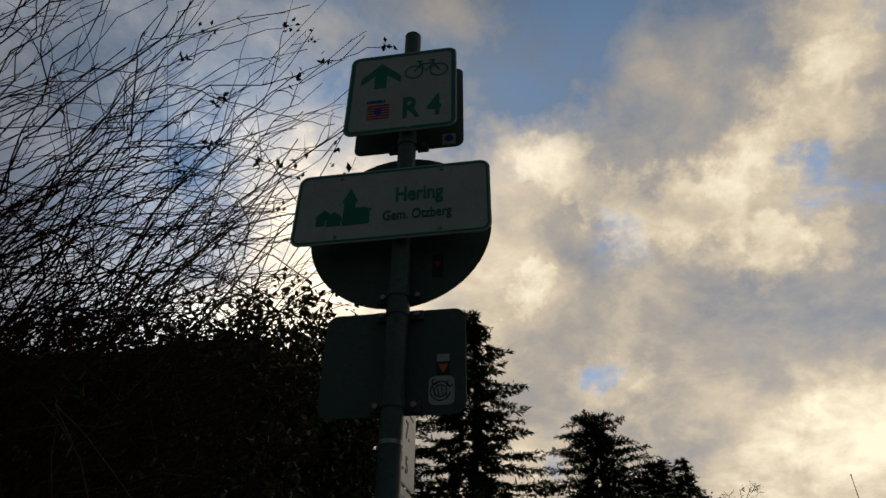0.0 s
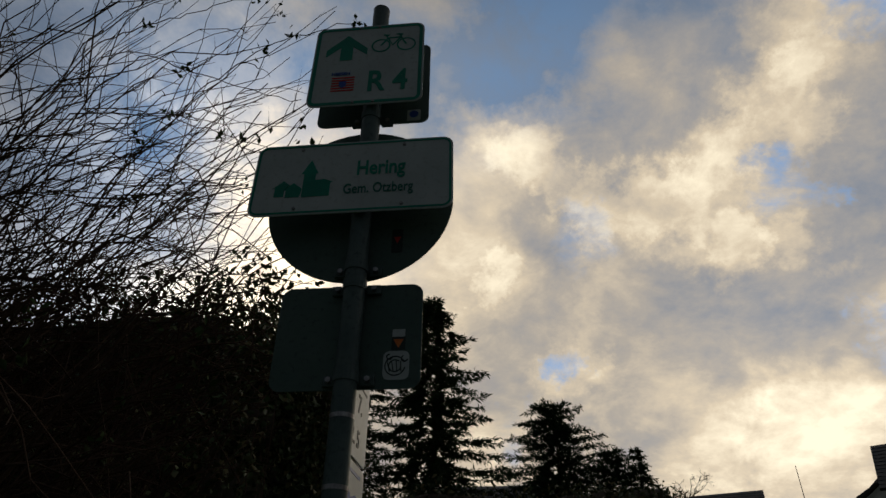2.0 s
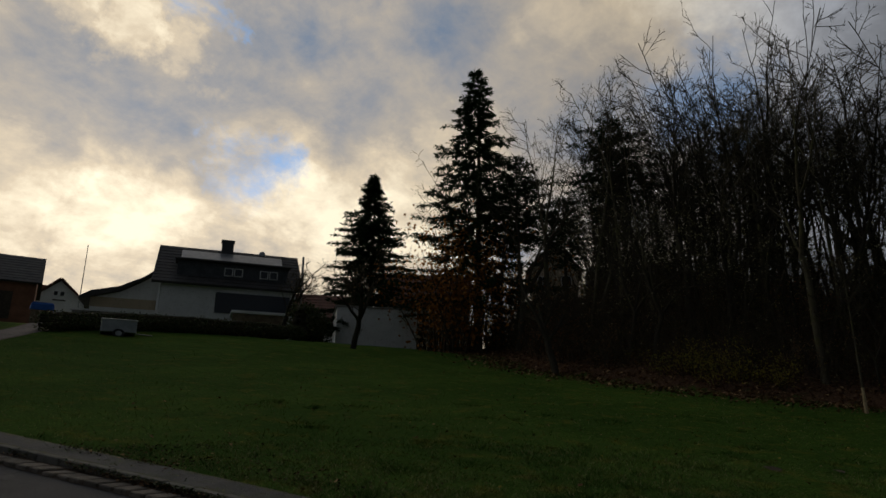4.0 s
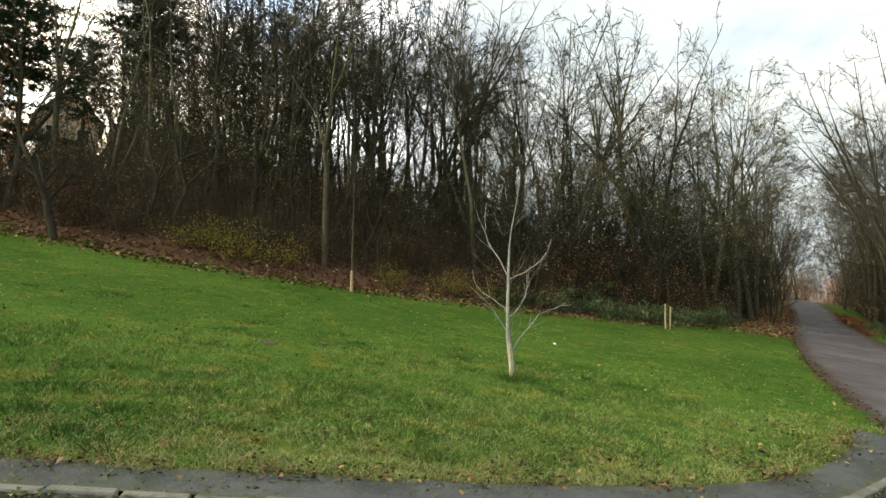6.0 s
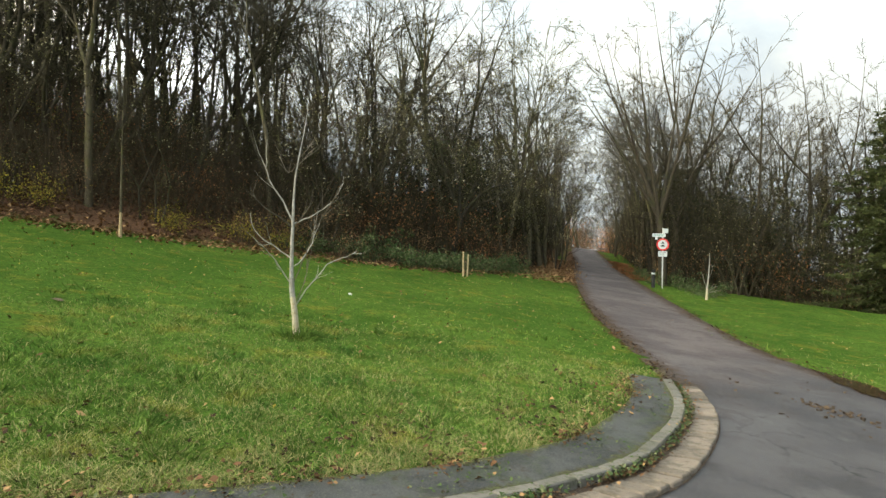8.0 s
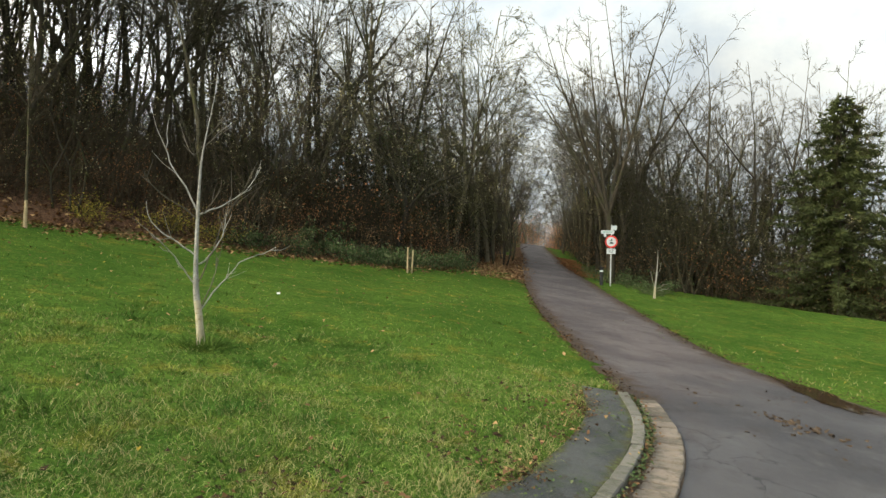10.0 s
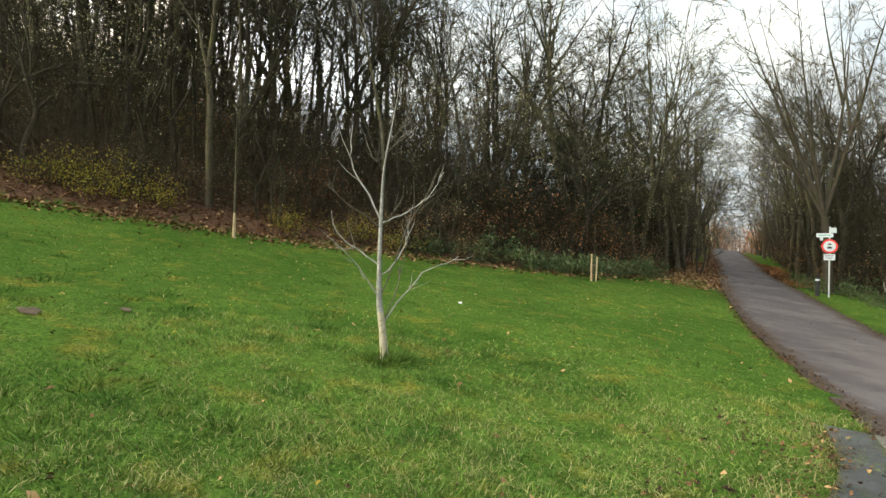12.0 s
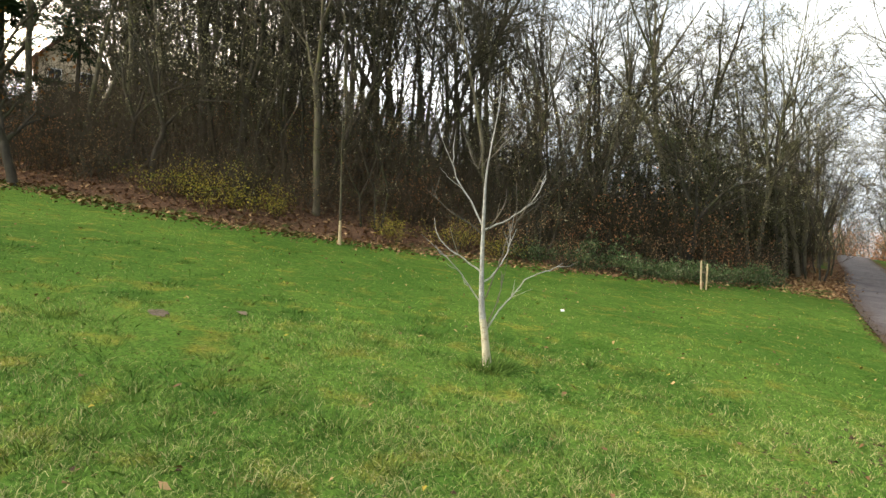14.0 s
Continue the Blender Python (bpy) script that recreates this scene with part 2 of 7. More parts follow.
def ground_paint(n, place):
    litter = n.attribute("litter")
    big, mid, tiny = n.noise(place, 0.28, 4.0), n.noise(place, 1.7, 5.0, 0.62), n.noise(place, 26.0, 6.0, 0.75)
    green = n.mix(n.smooth(big, 0.38, 0.62), (0.050, 0.108, 0.018), (0.080, 0.148, 0.025))
    green = n.mix(n.math("MULTIPLY", n.smooth(mid, 0.52, 0.70), 0.7), green, (0.19, 0.165, 0.03))
    green = n.mix(n.math("MULTIPLY", n.smooth(n.noise(place, 0.9, 3.0), 0.58, 0.7), 0.6), green, (0.028, 0.070, 0.009))
    green = n.mix(n.math("MULTIPLY", n.smooth(n.noise(place, 8.0, 5.0, 0.7), 0.50, 0.66), 0.6), green, (0.13, 0.185, 0.035))
    # dark specks and blotches colour in the shade of hollows between tufts
    green = n.mix(n.math("MULTIPLY", n.smooth(tiny, 0.46, 0.60), 0.78), green, (0.014, 0.030, 0.006))
    green = n.mix(n.math("MULTIPLY", n.smooth(n.noise(n.vmath("ADD", place, (5.0, 1.0, 0.0)), 4.5, 6.0, 0.7), 0.50, 0.62), 0.48), green, (0.026, 0.062, 0.009))
    green = n.mix(n.math("MULTIPLY", n.smooth(n.noise(n.vmath("ADD", place, (2.0, 8.0, 0.0)), 3.2, 6.0, 0.72), 0.60, 0.68), 0.6), green, (0.15, 0.115, 0.045))
    brown = n.mix(n.smooth(n.noise(place, 14.0, 6.0, 0.75), 0.38, 0.62), (0.040, 0.024, 0.016), (0.150, 0.085, 0.050))
    brown = n.mix(n.smooth(mid, 0.55, 0.75), brown, (0.045, 0.05, 0.02))
    edge = n.math("ADD", litter, n.math("MULTIPLY", n.math("SUBTRACT", n.noise(place, 1.1, 6.0, 0.7), 0.5), 1.1))
    return n.mix(n.smooth(edge, 0.38, 0.62), green, brown)


M["ground"] = surface("ground", ground_paint, 1.0, spec=0.01, bump=0.9, bump_scale=18)


def blade_paint(n, place):
    tone = n.attribute("tone")
    big, mid = n.noise(place, 0.28, 4.0), n.noise(place, 1.7, 5.0, 0.62)
    col = n.mix(n.smooth(big, 0.38, 0.62), (0.108, 0.178, 0.036), (0.165, 0.232, 0.056))
    col = n.mix(n.math("MULTIPLY", n.smooth(mid, 0.50, 0.68), 0.8), col, (0.27, 0.25, 0.06))
    col = n.mix(n.math("MULTIPLY", n.smooth(n.noise(place, 0.9, 4.0), 0.53, 0.64), 0.85), col, (0.044, 0.115, 0.026))
    isl = n.add("ShaderNodeNewGeometry").outputs["Random Per Island"]
    col = n.vmath("SCALE", col, n.math("ADD", 0.50, n.math("MULTIPLY", isl, 1.15)))
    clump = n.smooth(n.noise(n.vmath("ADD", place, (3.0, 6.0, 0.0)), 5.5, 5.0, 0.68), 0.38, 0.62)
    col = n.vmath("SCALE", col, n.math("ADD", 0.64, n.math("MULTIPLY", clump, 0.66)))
    return n.mix(tone, col, n.mix(n.smooth(tone, 0.75, 0.95), (0.056, 0.110, 0.022), (0.36, 0.325, 0.155)))


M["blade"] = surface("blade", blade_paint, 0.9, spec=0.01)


def asphalt_paint(n, place):
    col = n.mix(n.smooth(n.noise(place, 0.5, 5.0, 0.6), 0.35, 0.65), (0.060, 0.052, 0.054), (0.105, 0.090, 0.090))
    col = n.mix(n.math("MULTIPLY", n.smooth(n.noise(place, 1.6, 6.0, 0.72), 0.50, 0.68), 0.7), col, (0.050, 0.040, 0.038))
    col = n.mix(n.math("MULTIPLY", n.smooth(n.noise(n.vmath("ADD", place, (7.0, 3.0, 0.0)), 0.9, 6.0, 0.7), 0.54, 0.68), 0.6), col, (0.135, 0.118, 0.112))
    cell = n.tree.nodes.new("ShaderNodeTexVoronoi")
    cell.feature = "DISTANCE_TO_EDGE"
    n.put(cell.inputs["Scale"], 0.75)
    n.put(cell.inputs["Vector"], n.vmath("ADD", place, n.vmath("SCALE", n.noise(place, 2.5, 5.0, 0.6, out=1), 0.7)))
    crack = n.math("MULTIPLY", n.smooth(cell.outputs[0], 0.014, 0.002), n.smooth(n.noise(place, 0.35, 3.0), 0.46, 0.60))
    col = n.mix(n.math("MULTIPLY", crack, 0.75), col, (0.022, 0.020, 0.018))
    grit = n.mix(n.math("MULTIPLY", n.smooth(n.noise(place, 90.0, 3.0, 0.7), 0.52, 0.7), 0.5), col, (0.19, 0.175, 0.17))
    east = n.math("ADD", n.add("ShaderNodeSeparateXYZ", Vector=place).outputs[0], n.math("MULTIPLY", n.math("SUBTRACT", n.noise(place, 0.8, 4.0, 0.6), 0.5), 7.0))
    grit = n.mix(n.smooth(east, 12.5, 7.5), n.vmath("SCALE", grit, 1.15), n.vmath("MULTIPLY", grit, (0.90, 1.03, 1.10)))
    rim = n.math("ADD", n.attribute("rim"), n.math("MULTIPLY", n.math("SUBTRACT", n.noise(place, 2.2, 6.0, 0.72), 0.5), 0.9))
    mud = n.mix(n.smooth(n.noise(place, 22.0, 5.0, 0.75), 0.36, 0.62), (0.020, 0.014, 0.009), (0.078, 0.050, 0.030))
    return n.mix(n.math("MULTIPLY", n.smooth(rim, 0.66, 0.95), 0.92), grit, mud)


def path_paint(n, place):
    col = n.mix(n.smooth(n.noise(place, 1.6, 6.0, 0.68), 0.36, 0.62), (0.026, 0.031, 0.034), (0.072, 0.079, 0.080))
    col = n.mix(n.math("MULTIPLY", n.smooth(n.noise(place, 70.0, 3.0, 0.7), 0.48, 0.66), 0.55), col, (0.15, 0.15, 0.145))
    col = n.mix(n.math("MULTIPLY", n.smooth(n.noise(place, 2.6, 6.0, 0.75), 0.50, 0.62), 0.45), col, (0.050, 0.075, 0.026))
    col = n.mix(n.math("MULTIPLY", n.smooth(n.noise(n.vmath("ADD", place, (4.0, 4.0, 0.0)), 6.0, 6.0, 0.75), 0.56, 0.66), 0.8), col, (0.045, 0.033, 0.020))
    rim = n.math("ADD", n.attribute("rim"), n.math("MULTIPLY", n.math("SUBTRACT", n.noise(place, 5.0, 6.0, 0.72), 0.5), 1.6))
    moss = n.mix(n.smooth(n.noise(place, 24.0, 5.0, 0.7), 0.40, 0.60), (0.040, 0.032, 0.018), (0.085, 0.105, 0.030))
    return n.mix(n.smooth(rim, 0.72, 1.0), col, moss)


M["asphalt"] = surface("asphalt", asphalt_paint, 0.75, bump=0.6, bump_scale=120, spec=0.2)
M["street_asphalt"] = surface("street_asphalt", asphalt_paint, 0.75, bump=0.6, bump_scale=120, spec=0.2)
M["path_asphalt"] = surface("path_asphalt", path_paint, 0.75, bump=0.7, bump_scale=110)
M["kerb"] = surface("kerb", each_mottled((0.125, 0.122, 0.108), (0.195, 0.188, 0.165), (0.060, 0.070, 0.034)), 0.85, bump=0.5, bump_scale=90)
M["sett"] = surface("sett", each_mottled((0.10, 0.088, 0.072), (0.25, 0.212, 0.172), (0.07, 0.064, 0.045)), 0.85, bump=0.6, bump_scale=70)
M["soil"] = surface("soil", mottled((0.05, 0.035, 0.025), (0.11, 0.08, 0.055), 4.0, (0.15, 0.12, 0.08), 40), 0.95, bump=0.9)
M["puddle"] = surface("puddle", mottled((0.040, 0.026, 0.016), (0.065, 0.042, 0.026), 3.0), 0.04, spec=0.7)
M["pole"] = surface("pole", mottled((0.070, 0.105, 0.105), (0.095, 0.135, 0.132), 6.0, (0.06, 0.085, 0.08), 60), 0.5, metal=0.2, bump=0.08)
M["sign_back"] = surface("sign_back", mottled((0.070, 0.115, 0.105), (0.092, 0.140, 0.126), 3.0, (0.06, 0.09, 0.08), 50), 0.6, metal=0.1)
M["sign_white"] = surface("sign_white", mottled((0.44, 0.49, 0.50), (0.51, 0.56, 0.57), 5.0, (0.38, 0.42, 0.42), 50), 0.4)
M["sign_green"] = surface("sign_green", mottled((0.0, 0.21, 0.15), (0.0, 0.26, 0.18), 8.0), 0.4)
M["sign_black"] = surface("sign_black", mottled((0.015, 0.03, 0.028), (0.03, 0.045, 0.04), 8.0), 0.45)
M["sign_green_dark"] = surface("sign_green_dark", mottled((0.01, 0.13, 0.105), (0.015, 0.16, 0.13), 8.0), 0.45)
M["red"] = surface("red", mottled((0.55, 0.03, 0.03), (0.62, 0.05, 0.04), 9.0), 0.4)
M["blue"] = surface("blue", mottled((0.02, 0.07, 0.36), (0.03, 0.10, 0.42), 9.0), 0.4)
M["orange"] = surface("orange", mottled((0.75, 0.18, 0.03), (0.8, 0.22, 0.04), 9.0), 0.5)
M["gold"] = surface("gold", mottled((0.55, 0.40, 0.08), (0.65, 0.48, 0.1), 9.0), 0.45)
M["bolt"] = surface("bolt", mottled((0.25, 0.25, 0.25), (0.4, 0.4, 0.4), 60.0), 0.4, metal=0.8)
M["render_white"] = surface("render_white", mottled((0.76, 0.76, 0.74), (0.85, 0.85, 0.83), 0.7, (0.66, 0.66, 0.63), 5.0), 0.9, bump=0.3)
M["render_beige"] = surface("render_beige", mottled((0.50, 0.41, 0.28), (0.58, 0.48, 0.34), 0.7, (0.42, 0.36, 0.26), 5.0), 0.9, bump=0.3)
M["concrete"] = surface("concrete", mottled((0.25, 0.24, 0.22), (0.36, 0.35, 0.32), 0.9, (0.20, 0.20, 0.17), 6.0), 0.9, bump=0.4)
M["brick_wall"] = surface("brick_wall", mottled((0.20, 0.09, 0.055), (0.28, 0.13, 0.08), 1.2, (0.15, 0.08, 0.06), 9.0), 0.9, bump=0.4)
M["tile_dark"] = surface("tile_dark", mottled((0.045, 0.045, 0.048), (0.075, 0.072, 0.07), 1.5, (0.10, 0.09, 0.075), 12.0), 0.6, bump=0.3)
M["tile_red"] = surface("tile_red", mottled((0.12, 0.06, 0.045), (0.19, 0.09, 0.06), 1.5, (0.10, 0.07, 0.055), 12.0), 0.8, bump=0.3)
M["slate"] = surface("slate", mottled((0.06, 0.065, 0.075), (0.095, 0.10, 0.11), 2.0, (0.05, 0.05, 0.055), 9.0), 0.65, bump=0.3)
# pale metal tone puts the mirrored bright sky into the panels' colour
M["solar"] = surface("solar", mottled((0.50, 0.52, 0.55), (0.60, 0.62, 0.64), 3.0), 0.28, metal=0.85, spec=0.6)
M["glass"] = surface("glass", (0.02, 0.025, 0.03), 0.05, spec=0.6)
M["frame_white"] = surface("frame_white", mottled((0.7, 0.7, 0.68), (0.78, 0.78, 0.76), 5.0), 0.5)
M["wood"] = surface("wood", mottled((0.16, 0.12, 0.08), (0.26, 0.20, 0.13), 3.0, (0.12, 0.09, 0.06), 20.0), 0.85, bump=0.4)
M["stake"] = surface("stake", mottled((0.36, 0.27, 0.15), (0.48, 0.38, 0.22), 4.0, (0.25, 0.19, 0.11), 30.0), 0.85, bump=0.4)
M["timber_dark"] = surface("timber_dark", mottled((0.05, 0.038, 0.03), (0.09, 0.07, 0.05), 4.0), 0.85)
M["fence_paint"] = surface("fence_paint", mottled((0.36, 0.38, 0.38), (0.46, 0.48, 0.47), 6.0, (0.26, 0.26, 0.24), 30.0), 0.6)
M["fence_iron"] = surface("fence_iron", mottled((0.07, 0.08, 0.08), (0.12, 0.13, 0.125), 6.0, (0.06, 0.055, 0.05), 30.0), 0.6)
M["post_paint"] = surface("post_paint", mottled((0.42, 0.45, 0.44), (0.55, 0.57, 0.55), 6.0, (0.33, 0.33, 0.30), 30.0), 0.6)
M["tarp"] = surface("tarp", mottled((0.02, 0.10, 0.40), (0.03, 0.14, 0.5), 4.0), 0.5)
M["trailer"] = surface("trailer", mottled((0.32, 0.34, 0.36), (0.42, 0.44, 0.46), 2.0), 0.5)
M["rubber"] = surface("rubber", mottled((0.02, 0.02, 0.02), (0.035, 0.035, 0.035), 9.0), 0.8)
M["lime_wash"] = surface("lime_wash", mottled((0.40, 0.35, 0.235), (0.52, 0.465, 0.34), 9.0, (0.30, 0.25, 0.15), 30.0), 0.85, bump=0.5, bump_scale=60)
M["sapling_bark"] = surface("sapling_bark", mottled((0.26, 0.25, 0.22), (0.40, 0.385, 0.345), 14.0, (0.19, 0.175, 0.14), 50.0), 0.8, bump=0.5, bump_scale=80)
M["sapling_twig"] = surface("sapling_twig", mottled((0.08, 0.068, 0.052), (0.15, 0.13, 0.10), 8.0), 0.8)

# ---- building helpers ----


def link(name, verts, faces, mat, parent=None, label="", smooth=False, uses=None):
    """One mesh object from vertices and faces, under a parent if given."""
    me = bpy.data.meshes.new(name)
    if isinstance(faces, np.ndarray):
        verts = np.asarray(verts, np.float32)
        k = faces.shape[1]
        me.vertices.add(len(verts))
        me.vertices.foreach_set("co", verts.ravel())
        me.loops.add(faces.size)
        me.loops.foreach_set("vertex_index", faces.ravel().astype(np.int32))
        me.polygons.add(len(faces))
        me.polygons.foreach_set("loop_start", np.arange(0, faces.size, k, dtype=np.int32))
        me.polygons.foreach_set("loop_total", np.full(len(faces), k, dtype=np.int32))
        me.update(calc_edges=True)
    else:
        me.from_pydata([tuple(v) for v in verts], [], faces)
        me.update()
    me.materials.append(mat)
    if smooth:
        me.polygons.foreach_set("use_smooth", np.ones(len(me.polygons), dtype=bool))
    ob = new(name, me)
    if parent:
        ob.parent = parent
    if label:
        ob["label"] = label
    return ob


def part(name, bm, mat, parent, label="", smooth=False):
    """Links a bmesh as one mesh object under a thing or a part."""
    me = bpy.data.meshes.new(name)
    bmesh.ops.recalc_face_normals(bm, faces=bm.faces)
    bm.to_mesh(me)
    bm.free()
    me.materials.append(mat)
    if smooth:
        me.polygons.foreach_set("use_smooth", np.ones(len(me.polygons), dtype=bool))
    ob = new(name, me)
    if parent:
        ob.parent = parent
    if label:
        ob["label"] = label
    return ob


def thing(name, m, label, category, group="", kind=""):
    ob = new(name)
    ob.matrix_world = m
    return tagged(ob, label, category, group, kind)


def box(x0, y0, z0, x1, y1, z1, bevel=0.0, m=None, bm=None):
    bm = bm or bmesh.new()
    made = bmesh.ops.create_cube(bm, size=1.0, matrix=Matrix.Translation(((x0 + x1) / 2, (y0 + y1) / 2, (z0 + z1) / 2)) @ Matrix.Diagonal((x1 - x0, y1 - y0, z1 - z0, 1)))
    if bevel:
        edges = list({e for v in made["verts"] for e in v.link_edges})
        bmesh.ops.bevel(bm, geom=edges, offset=bevel, segments=2, affect="EDGES", profile=0.5)
    if m:
        bmesh.ops.transform(bm, matrix=m, verts=bm.verts)
    return bm


def rod(a, b, r0, r1=None, sides=12, bm=None):
    bm = bm or bmesh.new()
    a, b = Vector(a), Vector(b)
    turn = (b - a).to_track_quat("Z", "Y").to_matrix().to_4x4()
    bmesh.ops.create_cone(bm, cap_ends=True, segments=sides, radius1=r0, radius2=r0 if r1 is None else r1, depth=(b - a).length,
                          matrix=Matrix.Translation((a + b) / 2) @ turn)
    return bm


def outline(points, depth, bevel=0.0):
    """A plate in the x-z plane with the given outline, from y = 0 to y = depth."""
    bm = bmesh.new()
    face = bm.faces.new([bm.verts.new((x, 0, z)) for x, z in points])
    out = bmesh.ops.extrude_face_region(bm, geom=[face])
    bmesh.ops.translate(bm, vec=(0, depth, 0), verts=[v for v in out["geom"] if isinstance(v, bmesh.types.BMVert)])
    if bevel:
        bmesh.ops.bevel(bm, geom=list(bm.edges), offset=bevel, segments=1, affect="EDGES")
    return bm


def rounded(w, h, r, steps=6, cx=0.0, cz=0.0):
    pts = []
    for sx, sz, a0 in ((1, -1, -90), (1, 1, 0), (-1, 1, 90), (-1, -1, 180)):
        for k in range(steps + 1):
            a = radians(a0 + 90 * k / steps)
            pts.append((cx + sx * (w / 2 - r) + r * math.cos(a), cz + sz * (h / 2 - r) + r * math.sin(a)))
    return pts


def letters(text, size, mat, parent, x, z, y, name="lettering", align="LEFT", squeeze=1.0, depth=0.0008, bold=0.0):
    """Raised lettering on a plate's front (which looks toward -y)."""
    data = bpy.data.curves.new(name, "FONT")
    data.body, data.size, data.align_x, data.extrude, data.resolution_u, data.offset = text, size, align, depth, 4, bold
    tmp = new(name, data)
    me = bpy.data.meshes.new_from_object(tmp.evaluated_get(bpy.context.evaluated_depsgraph_get()))
    bpy.data.objects.remove(tmp)
    me.transform(Matrix.Translation((x, y, z)) @ Matrix.Diagonal((squeeze, 1, 1, 1)) @ Matrix.Rotation(radians(90), 4, "X"))
    me.materials.clear()
    me.materials.append(mat)
    ob = new(name, me)
    ob.parent = parent
    return ob


class Tubes:
    """Collects tapered tubes and pointed twigs into one mesh."""

    def __init__(self):
        self.v, self.f, self.n = [], [], 0

    def tube(self, pts, radii, sides=5):
        pts = np.asarray(pts, float)
        k = len(pts)
        way = np.gradient(pts, axis=0)
        way /= np.linalg.norm(way, axis=1, keepdims=True) + 1e-9
        ref = np.array([1.0, 0, 0]) if abs(way[0, 0]) < 0.8 else np.array([0, 1.0, 0])
        a = np.cross(way, ref)
        a /= np.linalg.norm(a, axis=1, keepdims=True) + 1e-9
        b = np.cross(way, a)
        ang = np.arange(sides) * 2 * np.pi / sides
        ring = a[:, None] * np.cos(ang)[None, :, None] + b[:, None] * np.sin(ang)[None, :, None]
        self.v.append((pts[:, None] + ring * np.asarray(radii, float)[:, None, None]).reshape(-1, 3))
        i = np.arange(k - 1)[:, None] * sides + np.arange(sides)[None]
        j = np.arange(k - 1)[:, None] * sides + (np.arange(sides)[None] + 1) % sides
        q = np.stack([i, j, j + sides, i + sides], -1).reshape(-1, 4) + self.n
        self.f.append(np.concatenate([q[:, [0, 1, 2]], q[:, [0, 2, 3]]]))
        self.n += k * sides

    def spikes(self, a, b, r):
        """Pointed three-sided twigs from a to b."""
        a, b = np.asarray(a, float), np.asarray(b, float)
        if not len(a):
            return
        way = b - a
        way /= np.linalg.norm(way, axis=1, keepdims=True) + 1e-9
        ref = np.where(np.abs(way[:, :1]) < 0.8, np.array([[1.0, 0, 0]]), np.array([[0, 1.0, 0]]))
        u = np.cross(way, ref)
        u /= np.linalg.norm(u, axis=1, keepdims=True) + 1e-9
        w = np.cross(way, u)
        r = np.broadcast_to(np.asarray(r, float), (len(a),))[:, None]
        rings = [a + r * (u * math.cos(t) + w * math.sin(t)) for t in (0, 2.094, 4.189)]
        self.v.append(np.stack([*rings, b], 1).reshape(-1, 3))
        base = np.arange(len(a))[:, None] * 4 + self.n
        self.f.append(np.concatenate([base + np.array([[0, 1, 3]]), base + np.array([[1, 2, 3]]), base + np.array([[2, 0, 3]])]))
        self.n += 4 * len(a)

    def leaves(self, at, way, length, width, rng):
        """Small folded leaves: two triangles each, along a direction."""
        at, way = np.asarray(at, float), np.asarray(way, float)
        if not len(at):
            return
        way = way / (np.linalg.norm(way, axis=1, keepdims=True) + 1e-9)
        side = np.cross(way, rng.normal(size=at.shape))
        side /= np.linalg.norm(side, axis=1, keepdims=True) + 1e-9
        lift = np.cross(way, side)
        length = np.broadcast_to(np.asarray(length, float), (len(at),))[:, None]
        width = np.broadcast_to(np.asarray(width, float), (len(at),))[:, None]
        mid = at + way * length * 0.45 + lift * width * 0.25
        self.v.append(np.stack([at, mid + side * width * 0.5, at + way * length, mid - side * width * 0.5], 1).reshape(-1, 3))
        base = np.arange(len(at))[:, None] * 4 + self.n
        self.f.append(np.concatenate([base + np.array([[0, 1, 2]]), base + np.array([[0, 2, 3]])]))
        self.n += 4 * len(at)

    def made(self, name, mat, parent=None, label="", smooth=False):
        return link(name, np.concatenate(self.v), np.concatenate(self.f), mat, parent, label, smooth)


# ---- the lie of the land ----
REACH = 36.0
WOOD_EDGE = [(60, 30), (40, 22.5), (34, 17.5), (28.5, 12), (26.8, 6), (26.6, 0), (26.8, -7), (27.6, -13), (30, -19.5), (33.5, -23), (42, -30), (64, -46.5)]


def wood_depth(x, y):
    """How far a place lies inside the wood, in metres; negative on the meadow."""
    x, y = np.asarray(x, float), np.asarray(y, float)
    best, sign = np.full(x.shape, 1e9), np.full(x.shape, 1.0)
    for (ax, ay), (bx, by) in zip(WOOD_EDGE, WOOD_EDGE[1:]):
        dx, dy = bx - ax, by - ay
        t = np.clip(((x - ax) * dx + (y - ay) * dy) / (dx * dx + dy * dy), 0, 1)
        d = np.hypot(x - ax - t * dx, y - ay - t * dy)
        s = np.where((dx * (y - ay) - dy * (x - ax)) > 0, 1.0, -1.0)
        sign = np.where(d < best, s, sign)
        best = np.minimum(best, d)
    return best * sign


def height(x, y):
    """The ground: a slope that rises to the village and the wood and dips beyond the lane's crest."""
    x, y = np.asarray(x, float), np.asarray(y, float)
    r = np.hypot(x, y) + 1e-9
    k = np.minimum(r, REACH) / r
    px, py = x * k, y * k
    z = 0.0758 * px + 0.0948 * py + 0.00094 * px * px + 0.00062 * px * py + 0.0015 * py * py
    az = np.arctan2(x, y)
    slope = -0.025 + 0.165 * np.cos(az - radians(42))
    far = np.maximum(r - REACH, 0)
    far = 90 * np.log1p(far / 90)
    deep = np.maximum(wood_depth(x, y), 0)
    bank = 8.0 * (1 - np.exp(-deep / 17)) * (1 / (1 + np.exp(-(y + 13) / 4))) * (1 / (1 + np.exp((y - 19) / 4)))
    raw = np.maximum(r - REACH, 0)
    lane_rise = np.exp(-(((az - radians(129)) / radians(15)) ** 2)) * (0.072 * np.minimum(raw, 42) - 0.05 * np.clip(raw - 42, 0, 60))
    return z + slope * far + bank + lane_rise


